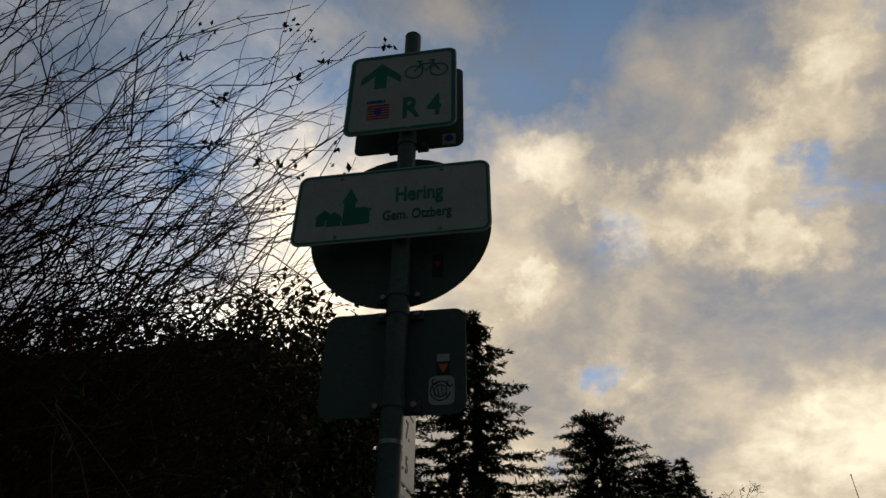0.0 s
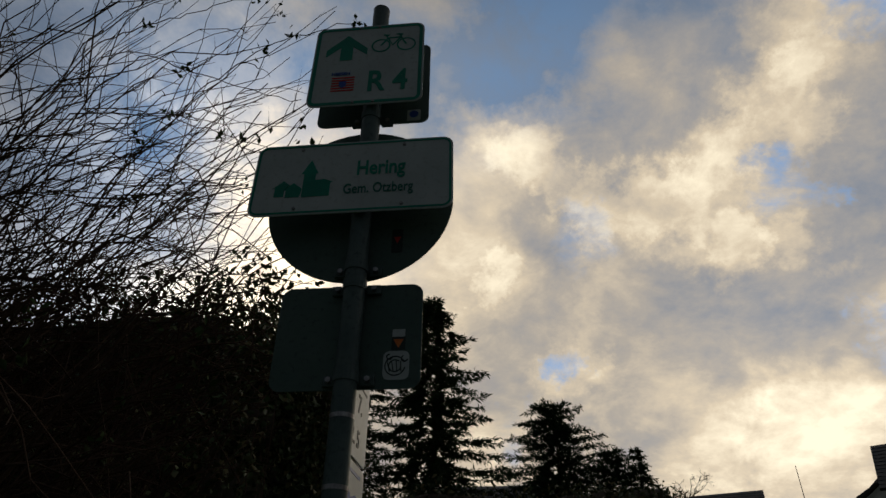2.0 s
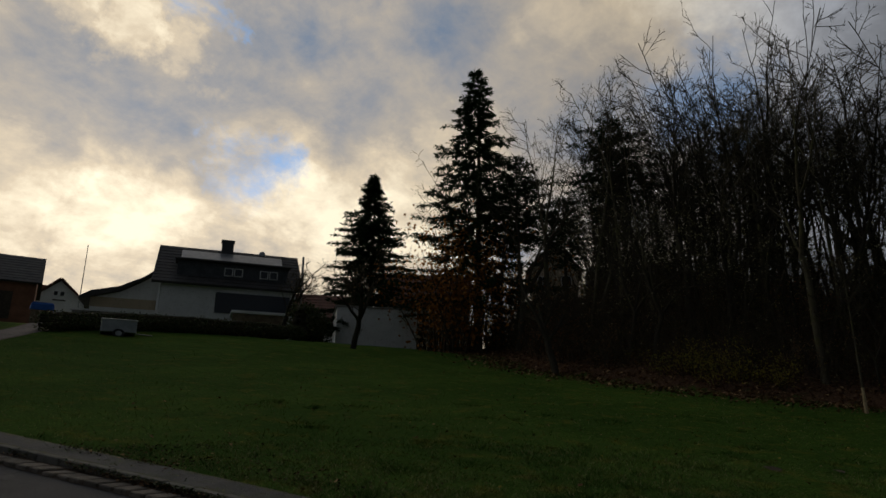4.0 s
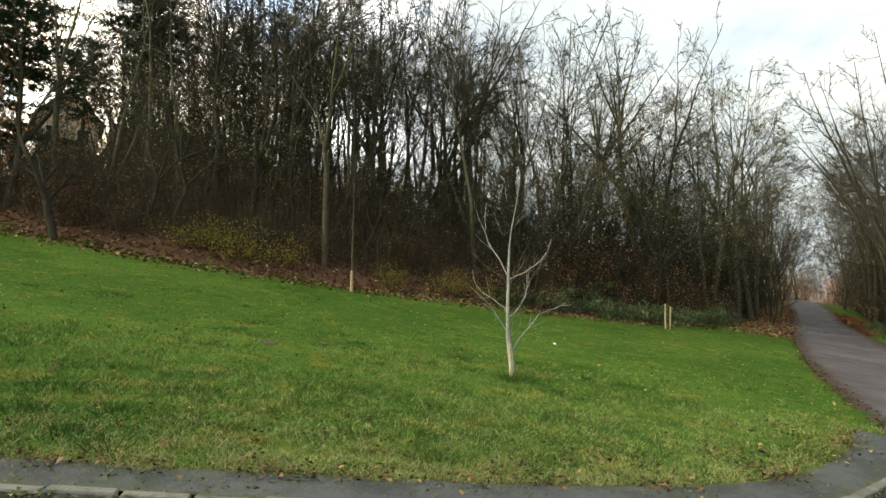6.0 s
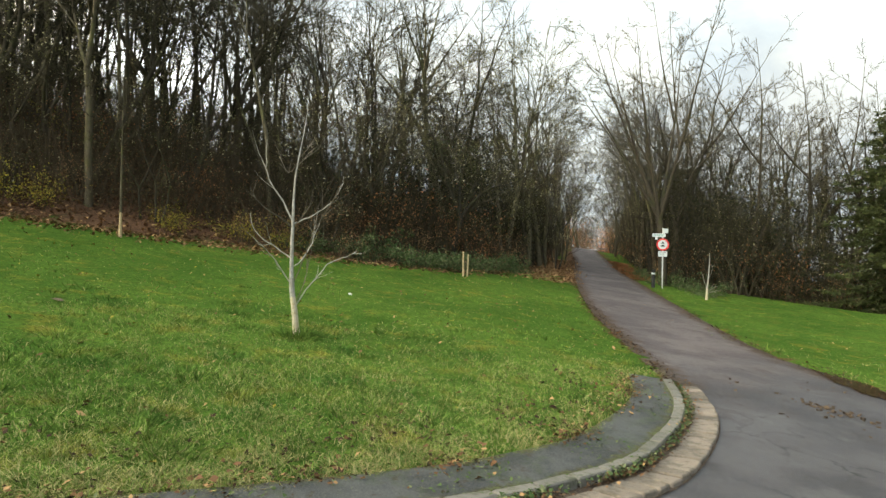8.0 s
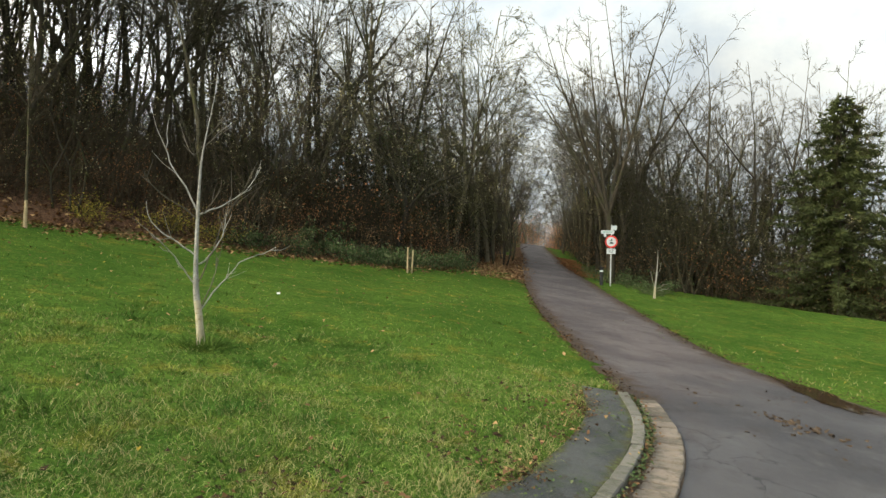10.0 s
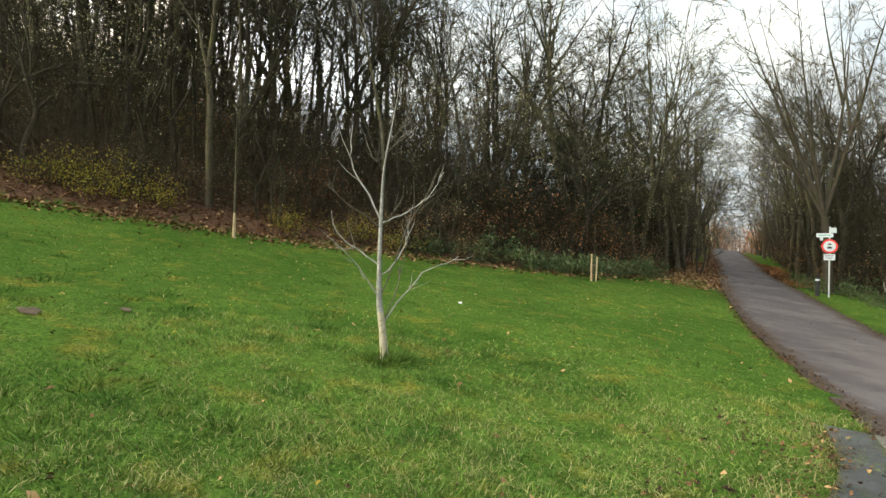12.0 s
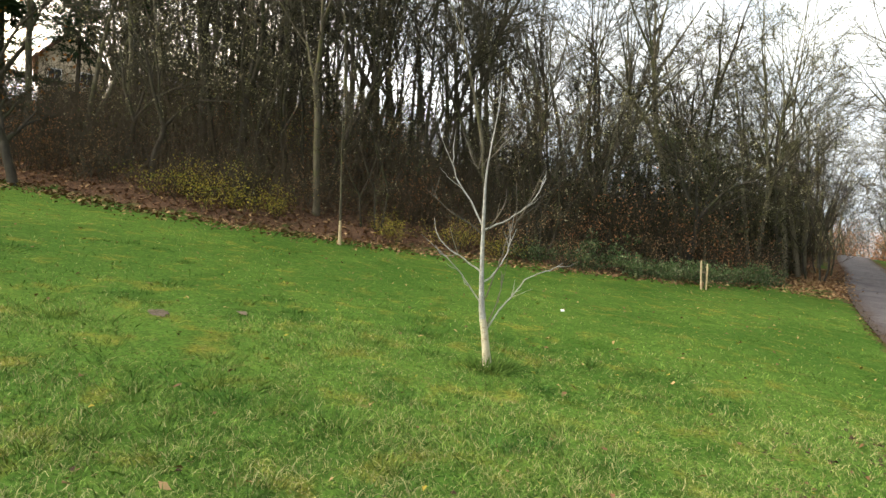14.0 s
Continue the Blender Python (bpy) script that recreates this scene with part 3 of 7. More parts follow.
def ground_at(x, y, lift=0.0):
    return Vector((x, y, float(height(x, y)) + lift))


def bent(points, step):
    """A smooth polyline through points, with a vertex about every step."""
    p = np.asarray(points, float)
    ext = np.concatenate([[2 * p[0] - p[1]], p, [2 * p[-1] - p[-2]]])
    out = []
    for i in range(1, len(p)):
        a, b, c, d = ext[i - 1], ext[i], ext[i + 1], ext[i + 2]
        n = max(1, int(np.linalg.norm(c - b) / step))
        t = np.linspace(0, 1, n, endpoint=False)[:, None]
        out.append(0.5 * (2 * b + (c - a) * t + (2 * a - 5 * b + 4 * c - d) * t**2 + (3 * b - a - 3 * c + d) * t**3))
    return np.concatenate([*out, p[-1:]])


def even(line, n):
    d = np.r_[0, np.cumsum(np.linalg.norm(np.diff(line, axis=0), axis=1))]
    s = np.linspace(0, d[-1], n)
    return np.stack([np.interp(s, d, line[:, k]) for k in range(2)], 1)


def ribbon(name, left, right, lift, mat, n, across, camber=0.0, rim=0.0):
    a, b = even(left, n), even(right, n)
    t = np.linspace(0, 1, across)[None, :, None]
    p = a[:, None] * (1 - t) + b[:, None] * t
    z = height(p[..., 0], p[..., 1]) + (lift if np.isscalar(lift) else np.asarray(lift)[:, None]) + camber * (1 - (2 * t[..., 0] - 1) ** 2)
    v = np.concatenate([p, z[..., None]], -1).reshape(-1, 3)
    i = (np.arange(n - 1)[:, None] * across + np.arange(across - 1)[None]).ravel()
    ob = link(name, v, np.stack([i, i + 1, i + across + 1, i + across], -1), mat, smooth=True)
    att = ob.data.attributes.new("rim", "FLOAT", "POINT")
    att.data.foreach_set("value", (np.abs(2 * np.tile(t[0, :, 0], n) - 1) * rim).astype(np.float32))
    return ob


# edges in plan
KERB = bent([(5.0, 18.25), (4.35, 17.1), (4.0, 16.1), (3.95, 15.4), (4.1, 14.4), (4.46, 13.0), (4.75, 11.4), (4.95, 9.6), (5.15, 7.6), (5.3, 5.6), (5.40, 1.9), (5.54, 0.0), (5.73, -1.7), (5.90, -2.8), (6.12, -3.6), (6.45, -4.5), (7.3, -5.82), (8.15, -6.82), (9.3, -7.8)], 0.25)
VILLAGE_EAST = bent([(5.0, 18.25), (6.2, 19.7), (8.5, 22.0), (11.0, 24.4), (13.5, 26.8), (20, 33.5), (27, 44), (33, 58), (36, 75)], 0.5)
VILLAGE_WEST = bent([(2.3, 19.2), (4.04, 20.7), (5.6, 21.8), (7.5, 23.2), (10.3, 25.9), (14.75, 29.9), (19, 35.5), (25, 46), (30.5, 60), (33, 76)], 0.5)
LANE_LEFT = bent([(8.8, -7.5), (13, -10.2), (17, -12.75), (24, -17.8), (32.5, -24.3), (40, -30.3), (60.6, -46.2), (87, -69.3)], 0.5)
LANE_RIGHT = bent([(7.9, -12.35), (11.5, -13.4), (16.4, -16.6), (25, -22.7), (34, -29.0), (41.5, -34.8), (62.6, -51.2), (89, -74.3)], 0.5)


def build_ground():
    near = np.arange(-8, 46, 0.45)
    grow = np.cumsum(0.6 * 1.13 ** np.arange(42))
    xs = np.r_[(-8 - grow)[::-1], near, near[-1] + grow]
    ys = np.r_[(-34 - grow)[::-1], np.arange(-34, 46, 0.5), 45.5 + grow]
    gx, gy = np.meshgrid(xs, ys, indexing="ij")
    z = height(gx, gy)
    rough = np.array([noise.fractal(Vector((x * 0.5, y * 0.5, 0)), 1.0, 2.0, 3) for x, y in zip(gx.ravel(), gy.ravel())]).reshape(gx.shape)
    z = z - 0.02
    low = ~off_road(gx, gy) & (gx > -0.5) & (gx < 40) & (gy > -46) & (gy < 50) & (wood_depth(gx, gy) < 0)
    z = z + np.where(low, -0.06, 0.035 * rough * np.clip((np.abs(gx - 3) - 3) / 4, 0, 1))
    i = (np.arange(len(xs) - 1)[:, None] * len(ys) + np.arange(len(ys) - 1)[None]).ravel()
    faces = np.stack([i, i + len(ys), i + len(ys) + 1, i + 1], -1)
    ob = link("ground", np.stack([gx, gy, z], -1).reshape(-1, 3), faces, M["ground"], smooth=True)
    deep = wood_depth(gx, gy)
    right = np.clip((-(gy + 14 + 0.62 * (gx - 10)) - 12.0) / 3, 0, 1) * (gx > 2)
    value = np.maximum(np.clip((deep + 1.6) / 3.0, 0, 1), right)
    past_left = gy - np.interp(gx, LANE_LEFT[:, 0], LANE_LEFT[:, 1])
    past_right = np.interp(gx, LANE_RIGHT[:, 0], LANE_RIGHT[:, 1]) - gy
    for past, reach in ((past_left, 0.30 + 1.5 * np.clip((gx - 24) / 6, 0, 1)), (past_right, 0.35 + 0.9 * np.clip((gx - 27) / 6, 0, 1))):
        value = np.maximum(value, np.where((past > -1.5) & (gx > 8.5), (0.55 + 0.17 * np.clip((gx - 22) / 4, 0, 1)) * np.exp(-(np.maximum(past, 0) / reach) ** 2), 0))
    att = ob.data.attributes.new("litter", "FLOAT", "POINT")
    att.data.foreach_set("value", value.ravel().astype(np.float32))
    return tagged(ob, "sloping meadow with patchy autumn grass and leaf litter", "ground", kind="structure")


village_road = ribbon("road", VILLAGE_EAST, VILLAGE_WEST, -0.055, M["street_asphalt"], 160, 9, 0.03, 0.9)
tagged(village_road, "worn grey asphalt street climbing to the village", "road", kind="structure")
J_EAST = np.concatenate([KERB, [(9.3, -7.9), (8.7, -12.3), (6.5, -12.4), (4.8, -13.5), (4.3, -16), (4.2, -40)]])
junction = ribbon("road", J_EAST, np.array([(2.35, 19.25), (1.5, 17.0), (0.7, 12), (0.4, 5), (0.4, -3), (0.4, -8), (0.3, -12), (0.2, -40)]), -0.05, M["street_asphalt"], 150, 9)
tagged(junction, "wide grey asphalt road mouth with damp patches", "road", kind="structure")
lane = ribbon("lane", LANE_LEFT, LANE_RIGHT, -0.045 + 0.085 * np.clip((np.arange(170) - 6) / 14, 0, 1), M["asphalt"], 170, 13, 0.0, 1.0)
tagged(lane, "narrow purplish grey asphalt lane rising into the wood", "road", kind="structure")


def offset(line, d):
    way = np.gradient(line, axis=0)
    way /= np.linalg.norm(way, axis=1, keepdims=True)
    return line + np.stack([-way[:, 1], way[:, 0]], 1) * d


# footway strip behind the kerb, widening at the corner
s = np.linspace(0, 1, len(KERB))[:, None]
wide = 0.38 + 0.06 * np.exp(-((s - 0.86) / 0.10) ** 2)
way = np.gradient(KERB, axis=0)
way /= np.linalg.norm(way, axis=1, keepdims=True)
INNER = KERB + np.stack([-way[:, 1], way[:, 0]], 1) * (0.16 + wide)
footway = ribbon("footway", offset(KERB, 0.062), INNER, 0.014, M["path_asphalt"], 130, 7, 0.0, 1.0)
tagged(footway, "narrow dark mossy asphalt footway strip behind the kerb", "footway", kind="structure")


def off_road(x, y):
    """Whether a place is meadow: past the footway and clear of lane and streets."""
    x, y = np.asarray(x), np.asarray(y)
    order = np.argsort(INNER[:, 1])
    edge_x = np.interp(y, INNER[order, 1], INNER[order, 0])
    lane_y = np.interp(x, LANE_LEFT[:, 0], LANE_LEFT[:, 1])
    lane_r = np.interp(x, LANE_RIGHT[:, 0], LANE_RIGHT[:, 1])
    road_y = np.interp(x, VILLAGE_EAST[2:, 0], VILLAGE_EAST[2:, 1])
    left = (x > edge_x) & (y > np.where(x > 9, lane_y + 0.05, -7.0)) & (y < road_y - 0.1)
    return left | ((x > 8.6) & (y < lane_r - 0.1)) | ((x > 4.9) & (y < -14))


ground = build_ground()


def stones(name, line, wide_, long_, gap, lift, mat, parent_label, category, jitter, seed):
    """A row of single stones along a line, each an object of its own."""
    rng = random.Random(seed)
    total = float(np.linalg.norm(np.diff(line, axis=0), axis=1).sum())
    n = int(total / (long_ + gap))
    p = even(line, n + 1)
    bed = thing(name, Matrix(), parent_label, category, kind="structure")
    kinds = []
    for k in range(5):
        bm = box(-wide_ / 2, -long_ / 2, -0.16, wide_ / 2, long_ / 2, 0)
        for v in bm.verts:
            v.co += Vector((rng.uniform(-1, 1), rng.uniform(-1, 1), 0)) * jitter
        bmesh.ops.bevel(bm, geom=list(bm.edges), offset=0.012, segments=1, affect="EDGES")
        me = bpy.data.meshes.new("stone")
        bm.to_mesh(me)
        bm.free()
        me.materials.append(mat)
        kinds.append(me)
    for k in range(n):
        a, b = p[k], p[k + 1]
        c = (a + b) / 2
        ob = new("stone", kinds[rng.randrange(5)])
        ob.parent = bed
        za, zb = float(height(*a)), float(height(*b))
        pitch = math.atan2(zb - za, float(np.linalg.norm(b - a)))
        ob.matrix_world = Matrix.Translation((c[0], c[1], (za + zb) / 2 + lift + rng.uniform(-1, 1) * 0.008)) @ Matrix.Rotation(math.atan2(b[1] - a[1], b[0] - a[0]) - math.pi / 2, 4, "Z") @ Matrix.Rotation(pitch, 4, "X")
    return bed


stones("kerb", KERB, 0.125, 0.40, 0.018, 0.028, M["kerb"], "weathered concrete kerb stones along the meadow corner", "kerb", 0.006, 3)
joint = ribbon("gutter_joint", offset(KERB, -0.05), offset(KERB, -0.455), -0.045, M["soil"], 160, 4)
tagged(joint, "dark soil and leaf mould in the joint below the kerb", "soil", kind="structure")
stones("gutter", offset(KERB, -0.29), 0.30, 0.185, 0.045, -0.018, M["sett"], "row of pale buff setts forming the street gutter", "gutter", 0.013, 4)

# ---- trees ----


def grow_tree(seed, tall, r0, reach, first=0.3, leaders=3, spread=0.42, limbs=8, twigs=5, sprays=3, rise=0.5, crook=0.06, stems=1, low=0.45, low_limbs=3, min_r=0.0130, tilt=(0.0, 0.0), segs=5):
    """A bare broadleaf tree: stems that part into leaders, which fork again, with side limbs, twigs and fine spray."""
    rng = np.random.default_rng(seed)
    trunk, crown = Tubes(), Tubes()
    sa, sb = [], []
    zup = np.array([0, 0, 1.0])

    def bough(p0, way, long_, n, wander, lift):
        pts, d = [p0], way / np.linalg.norm(way)
        for _ in range(n):
            d = d + rng.normal(0, wander, 3) + zup * lift / n
            d /= np.linalg.norm(d)
            pts.append(pts[-1] + d * long_ / n)
        return np.array(pts)

    def along(p, f):
        k = f * (len(p) - 1)
        i = min(int(k), len(p) - 2)
        return p[i] + (p[i + 1] - p[i]) * (k - i), (p[i + 1] - p[i]) / (np.linalg.norm(p[i + 1] - p[i]) + 1e-9)

    def aside(way, angle, out=None):
        side = np.cross(way, rng.normal(0, 1, 3))
        side /= np.linalg.norm(side) + 1e-9
        if out is not None and side @ out < 0 and rng.random() < 0.7:
            side = -side
        return way * math.cos(angle) + side * math.sin(angle)

    def side_limbs(p, long_, rad, count, lo):
        for q in range(count):
            f = lo + (0.99 - lo) * (q + rng.uniform(0, 1)) / count
            at, w = along(p, f)
            l2 = long_ * (0.35 + 0.65 * math.sin(math.pi * min(1.0, 0.25 + f * 0.72))) * rng.uniform(0.55, 1.2)
            out = np.array([at[0], at[1], 0.0]) / (math.hypot(at[0], at[1]) + 0.3)
            lp = bough(at, aside(w, rng.uniform(0.65, 1.2), out), l2, segs, 0.16, rise)
            r2 = max(rad * (1 - 0.7 * f) * 0.46, min_r * 1.35)
            crown.tube(lp, np.maximum(r2 * (1 - np.linspace(0, 1, segs + 1)) ** 0.9, min_r), 3)
            for _ in range(twigs):
                g = rng.uniform(0.12, 1.0) ** 0.7
                at2, w2 = along(lp, g)
                l3 = l2 * rng.uniform(0.24, 0.5) * (1.2 - 0.5 * g)
                tp = bough(at2, aside(w2, rng.uniform(0.45, 1.1)), l3, 2, 0.24, 0.35 * rise)
                crown.tube(tp, np.maximum(0.010 * (1 - np.linspace(0, 1, 3)), min_r * 0.72), 3)
                for _ in range(sprays):
                    at3, w3 = along(tp, rng.uniform(0.1, 1.0))
                    sa.append(at3)
                    sb.append(at3 + aside(w3, rng.uniform(0.35, 1.1)) * rng.uniform(0.25, 0.7) * min(1.0, 0.4 + l3 * 0.6))

    def leader(p0, way, long_, r1, count, again_):
        lp = bough(p0, way, long_, 9, crook, 0.18)
        trunk.tube(lp, np.maximum(r1 * (1 - np.linspace(0, 1, 10)) ** 1.15, min_r * 1.2), 5)
        side_limbs(lp, reach, r1, count, 0.15)
        if again_:
            at, w = along(lp, rng.uniform(0.25, 0.5))
            leader(at, aside(w, rng.uniform(0.35, 0.65)), long_ * rng.uniform(0.5, 0.68), r1 * 0.6, max(3, count * 2 // 3), False)

    for s_ in range(stems):
        slant = np.array(tilt) + rng.normal(0, 0.03 if stems == 1 else 0.2, 2)
        high = tall * first * rng.uniform(0.85, 1.1)
        p = bough(np.array([*rng.normal(0, 0.02 if stems == 1 else 0.25, 2), -0.3]), np.array([*slant, 1.0]), high + 0.3, 6, crook, 0.0)
        rs = r0 * (1 if stems == 1 else 0.75)
        rad = rs * np.linspace(1.0, 0.78, 7)
        rad[0] *= 1.35
        trunk.tube(p, rad, 7)
        if low_limbs:
            side_limbs(p, reach * 0.8, rs * 0.8, low_limbs, low)
        spin = rng.uniform(0, 6.283)
        for k in range(leaders):
            az = spin + 6.283 * k / leaders + rng.normal(0, 0.3)
            ang = spread * rng.uniform(0.6, 1.35) if leaders > 1 else 0.03
            base_way = (p[-1] - p[-2]) / np.linalg.norm(p[-1] - p[-2])
            way_ = base_way * math.cos(ang) + np.array([math.cos(az), math.sin(az), 0]) * math.sin(ang)
            long_ = (tall - high) / max(math.cos(ang), 0.7) * (1.0 if k == 0 else rng.uniform(0.65, 0.97))
            leader(p[-1], way_, long_, rs * 0.78 * (0.85 if k == 0 else rng.uniform(0.55, 0.8)), limbs, True)
    crown.spikes(sa, sb, min_r * 0.66)
    return trunk, crown, np.array(sb), rng


def bare_tree(name, label, group, seed, mats=("bark", "twig"), leaf=0, leaf_mat="dry_leaf", **shape):
    trunk, crown, tips, rng = grow_tree(seed, **shape)
    ob = thing(name, Matrix(), label, "tree", group)
    trunk.made("trunk", M[mats[0]], ob, smooth=True)
    crown.made("crown", M[mats[1]], ob)
    if leaf:
        pick = tips[rng.integers(0, len(tips), leaf)] + rng.normal(0, 0.08, (leaf, 3))
        lv = Tubes()
        lv.leaves(pick, rng.normal(0, 1, (leaf, 3)) + np.array([0, 0, -0.8]), rng.uniform(0.05, 0.10, leaf), rng.uniform(0.04, 0.07, leaf), rng)
        lv.made("leaves", M[leaf_mat], ob, "sparse withered leaves")
    return ob


def conifer(name, label, seed, tall, wide, mat="needle", first=0.08, droop=0.35, profile=0.85, gap=0.42, dense=1.0, tuft=0.34, trunk_r=0.22, rounded_top=False, group=""):
    """An evergreen: a straight trunk and tiers of boughs hung with needle sprays."""
    rng = np.random.default_rng(seed)
    ob = thing(name, Matrix(), label, "conifer tree", group)
    t = np.linspace(0, 1, 8)
    trunk = Tubes()
    trunk.tube(np.stack([0.02 * tall * np.sin(t * 2), 0 * t, tall * t - 0.3 * (t == 0)], 1), trunk_r * (1 - t) + 0.02, 8)
    trunk.made("trunk", M["bark_dark"], ob, smooth=True)
    boughs, sprays = Tubes(), Tubes()
    z = first * tall
    at, ways, sizes = [], [], []
    while z < tall * 0.985:
        f = z / tall
        if rounded_top:
            u = (f - first) / (1 - first)
            reach = wide * (math.sqrt(max(1 - u ** 2.2, 0)) * 0.9 + 0.1) * (0.65 + 0.35 * min(1, u * 3))
        else:
            reach = wide * max((1 - f) ** profile, 0.02)
        count = int(rng.integers(5, 8))
        spin = rng.uniform(0, 6.28)
        for k in range(count):
            az = spin + 6.283 * k / count + rng.normal(0, 0.2)
            long_ = reach * rng.uniform(0.55, 1.15)
            if long_ < 0.12:
                continue
            d = np.array([math.cos(az), math.sin(az), 0])
            s_ = np.linspace(0, 1, 5)[:, None]
            sag = droop * rng.uniform(0.6, 1.3)
            bp = np.array([0, 0, z]) + d * long_ * s_ + np.array([0, 0, 1]) * long_ * (-sag * s_ + 0.5 * sag * s_ ** 3)
            boughs.tube(bp, 0.028 * (1.15 - s_[:, 0]) * (0.5 + long_ / wide), 3)
            m = int(8 + 20 * dense * long_ / 1.6)
            for g in rng.uniform(0.12, 1.0, m):
                i0 = min(int(g * 4), 3)
                c0 = bp[i0] + (bp[i0 + 1] - bp[i0]) * (g * 4 - i0)
                side = np.cross(d, [0, 0, 1]) * rng.choice([-1, 1])
                w = d * rng.uniform(0.3, 1.0) + side * rng.uniform(0.1, 1.0) + np.array([0, 0, rng.uniform(-0.75, 0.25 if not rounded_top else 0.8)])
                at.append(c0)
                ways.append(w)
                sizes.append(tuft * rng.uniform(0.6, 1.35) * (0.75 + 0.4 * (1 - g)))
        z += gap * rng.uniform(0.75, 1.25)
    at, ways, sizes = np.array(at), np.array(ways), np.array(sizes)
    sprays.leaves(at, ways, sizes, sizes * 0.22, rng)
    sprays.leaves(at + ways * 0.08, ways + rng.normal(0, 0.45, ways.shape), sizes * 0.8, sizes * 0.16, rng)
    sprays.leaves(at + rng.normal(0, 0.06, at.shape), ways + rng.normal(0, 0.7, ways.shape), sizes * 0.6, sizes * 0.13, rng)
    top = np.tile([[0.02 * tall * math.sin(2), 0, tall - 0.55]], (40, 1)) + np.array([0, 0, 1]) * rng.uniform(0, 0.5, (40, 1))
    sprays.leaves(top, rng.normal(0, 0.6, (40, 3)) + np.array([0, 0, 0.6]), 0.25, 0.07, rng)
    boughs.made("framework", M["bark_dark"], ob)
    sprays.made("crown", M[mat], ob)
    return ob


def stand(ob, x, y, spin=0.0, size=1.0, sink=0.1, lean=0.0):
    """Sets a thing on the ground."""
    ob.matrix_world = Matrix.Translation(ground_at(x, y, -sink)) @ pose(0, 0, 0, lean, 0, spin) @ Matrix.Diagonal((size, size, size, 1))
    return ob


def again(ob, x, y, spin, size, sink=0.1, lean=0.0):
    c = copy_thing(ob, Matrix())
    c.matrix_world = Matrix.Translation(ground_at(x, y, -sink)) @ pose(0, 0, 0, lean, 0, spin) @ Matrix.Diagonal((size, size, size, 1))
    return c


WOOD_LABEL = "tall bare winter tree at the leaf-strewn wood edge"
kinds = [
    bare_tree("tree", WOOD_LABEL, "trees of the wood", 11, tall=14.5, r0=0.16, reach=3.1, first=0.38, leaders=2, spread=0.22, limbs=11, rise=0.4),
    bare_tree("tree", "dark spreading bare tree with crooked rising limbs", "trees of the wood", 12, mats=("bark_dark", "twig"), tall=13.5, r0=0.21, reach=3.5, first=0.28, leaders=3, spread=0.36, limbs=9, rise=0.3, crook=0.08),
    bare_tree("tree", "bare forked tree with two upright stems in the wood", "trees of the wood", 13, tall=13.5, r0=0.16, reach=2.8, first=0.34, leaders=1, limbs=15, rise=0.4, stems=2, low_limbs=2),
    bare_tree("tree", "slender tree with mossy bark and a few last leaves", "trees of the wood", 14, mats=("bark_moss", "twig"), tall=12, r0=0.095, reach=2.2, first=0.42, leaders=1, limbs=16, rise=0.3, leaf=350, leaf_mat="olive_leaf"),
    bare_tree("tree", "dark crooked tree holding small withered leaves", "trees of the wood", 15, mats=("bark_dark", "twig"), tall=8.0, r0=0.13, reach=2.8, first=0.26, leaders=3, spread=0.65, limbs=7, rise=0.15, crook=0.14, leaf=900, leaf_mat="olive_leaf"),
    bare_tree("tree", "multi-stemmed hazel-like tree with sparse brown leaves", "trees of the wood", 16, mats=("bark_dark", "twig_red"), tall=6.5, r0=0.07, reach=1.8, first=0.28, leaders=2, spread=0.4, limbs=4, rise=0.3, stems=3, low_limbs=2, leaf=800, leaf_mat="olive_leaf"),
    bare_tree("tree", "tall bare tree with a fan of rising limbs beside the lane", "trees of the wood", 17, mats=("bark_dark", "twig"), tall=15.0, r0=0.23, reach=2.8, first=0.24, leaders=6, spread=0.31, limbs=10, twigs=6, sprays=3, rise=0.45, crook=0.03, low=0.4, low_limbs=5, segs=4),
    bare_tree("tree", "tall pale mossy tree parting in a wide fork", "trees of the wood", 18, mats=("bark_moss", "twig"), tall=15.5, r0=0.21, reach=2.6, first=0.40, leaders=3, spread=0.25, limbs=8, rise=0.5, low_limbs=2),
    bare_tree("tree", "bare tree leaning outward with arching limbs", "trees of the wood", 19, mats=("bark_dark", "twig"), tall=12.5, r0=0.17, reach=2.8, first=0.25, leaders=4, spread=0.36, limbs=8, rise=0.40, tilt=(0.30, 0.0), crook=0.04),
    bare_tree("tree", "mossy tree with level twigs and olive leaves beside the lane", "trees of the wood", 20, mats=("bark_moss", "twig_moss"), tall=13.0, r0=0.15, reach=3.0, first=0.30, leaders=2, spread=0.25, limbs=10, twigs=6, rise=0.05, leaf=900, leaf_mat="olive_leaf"),
]


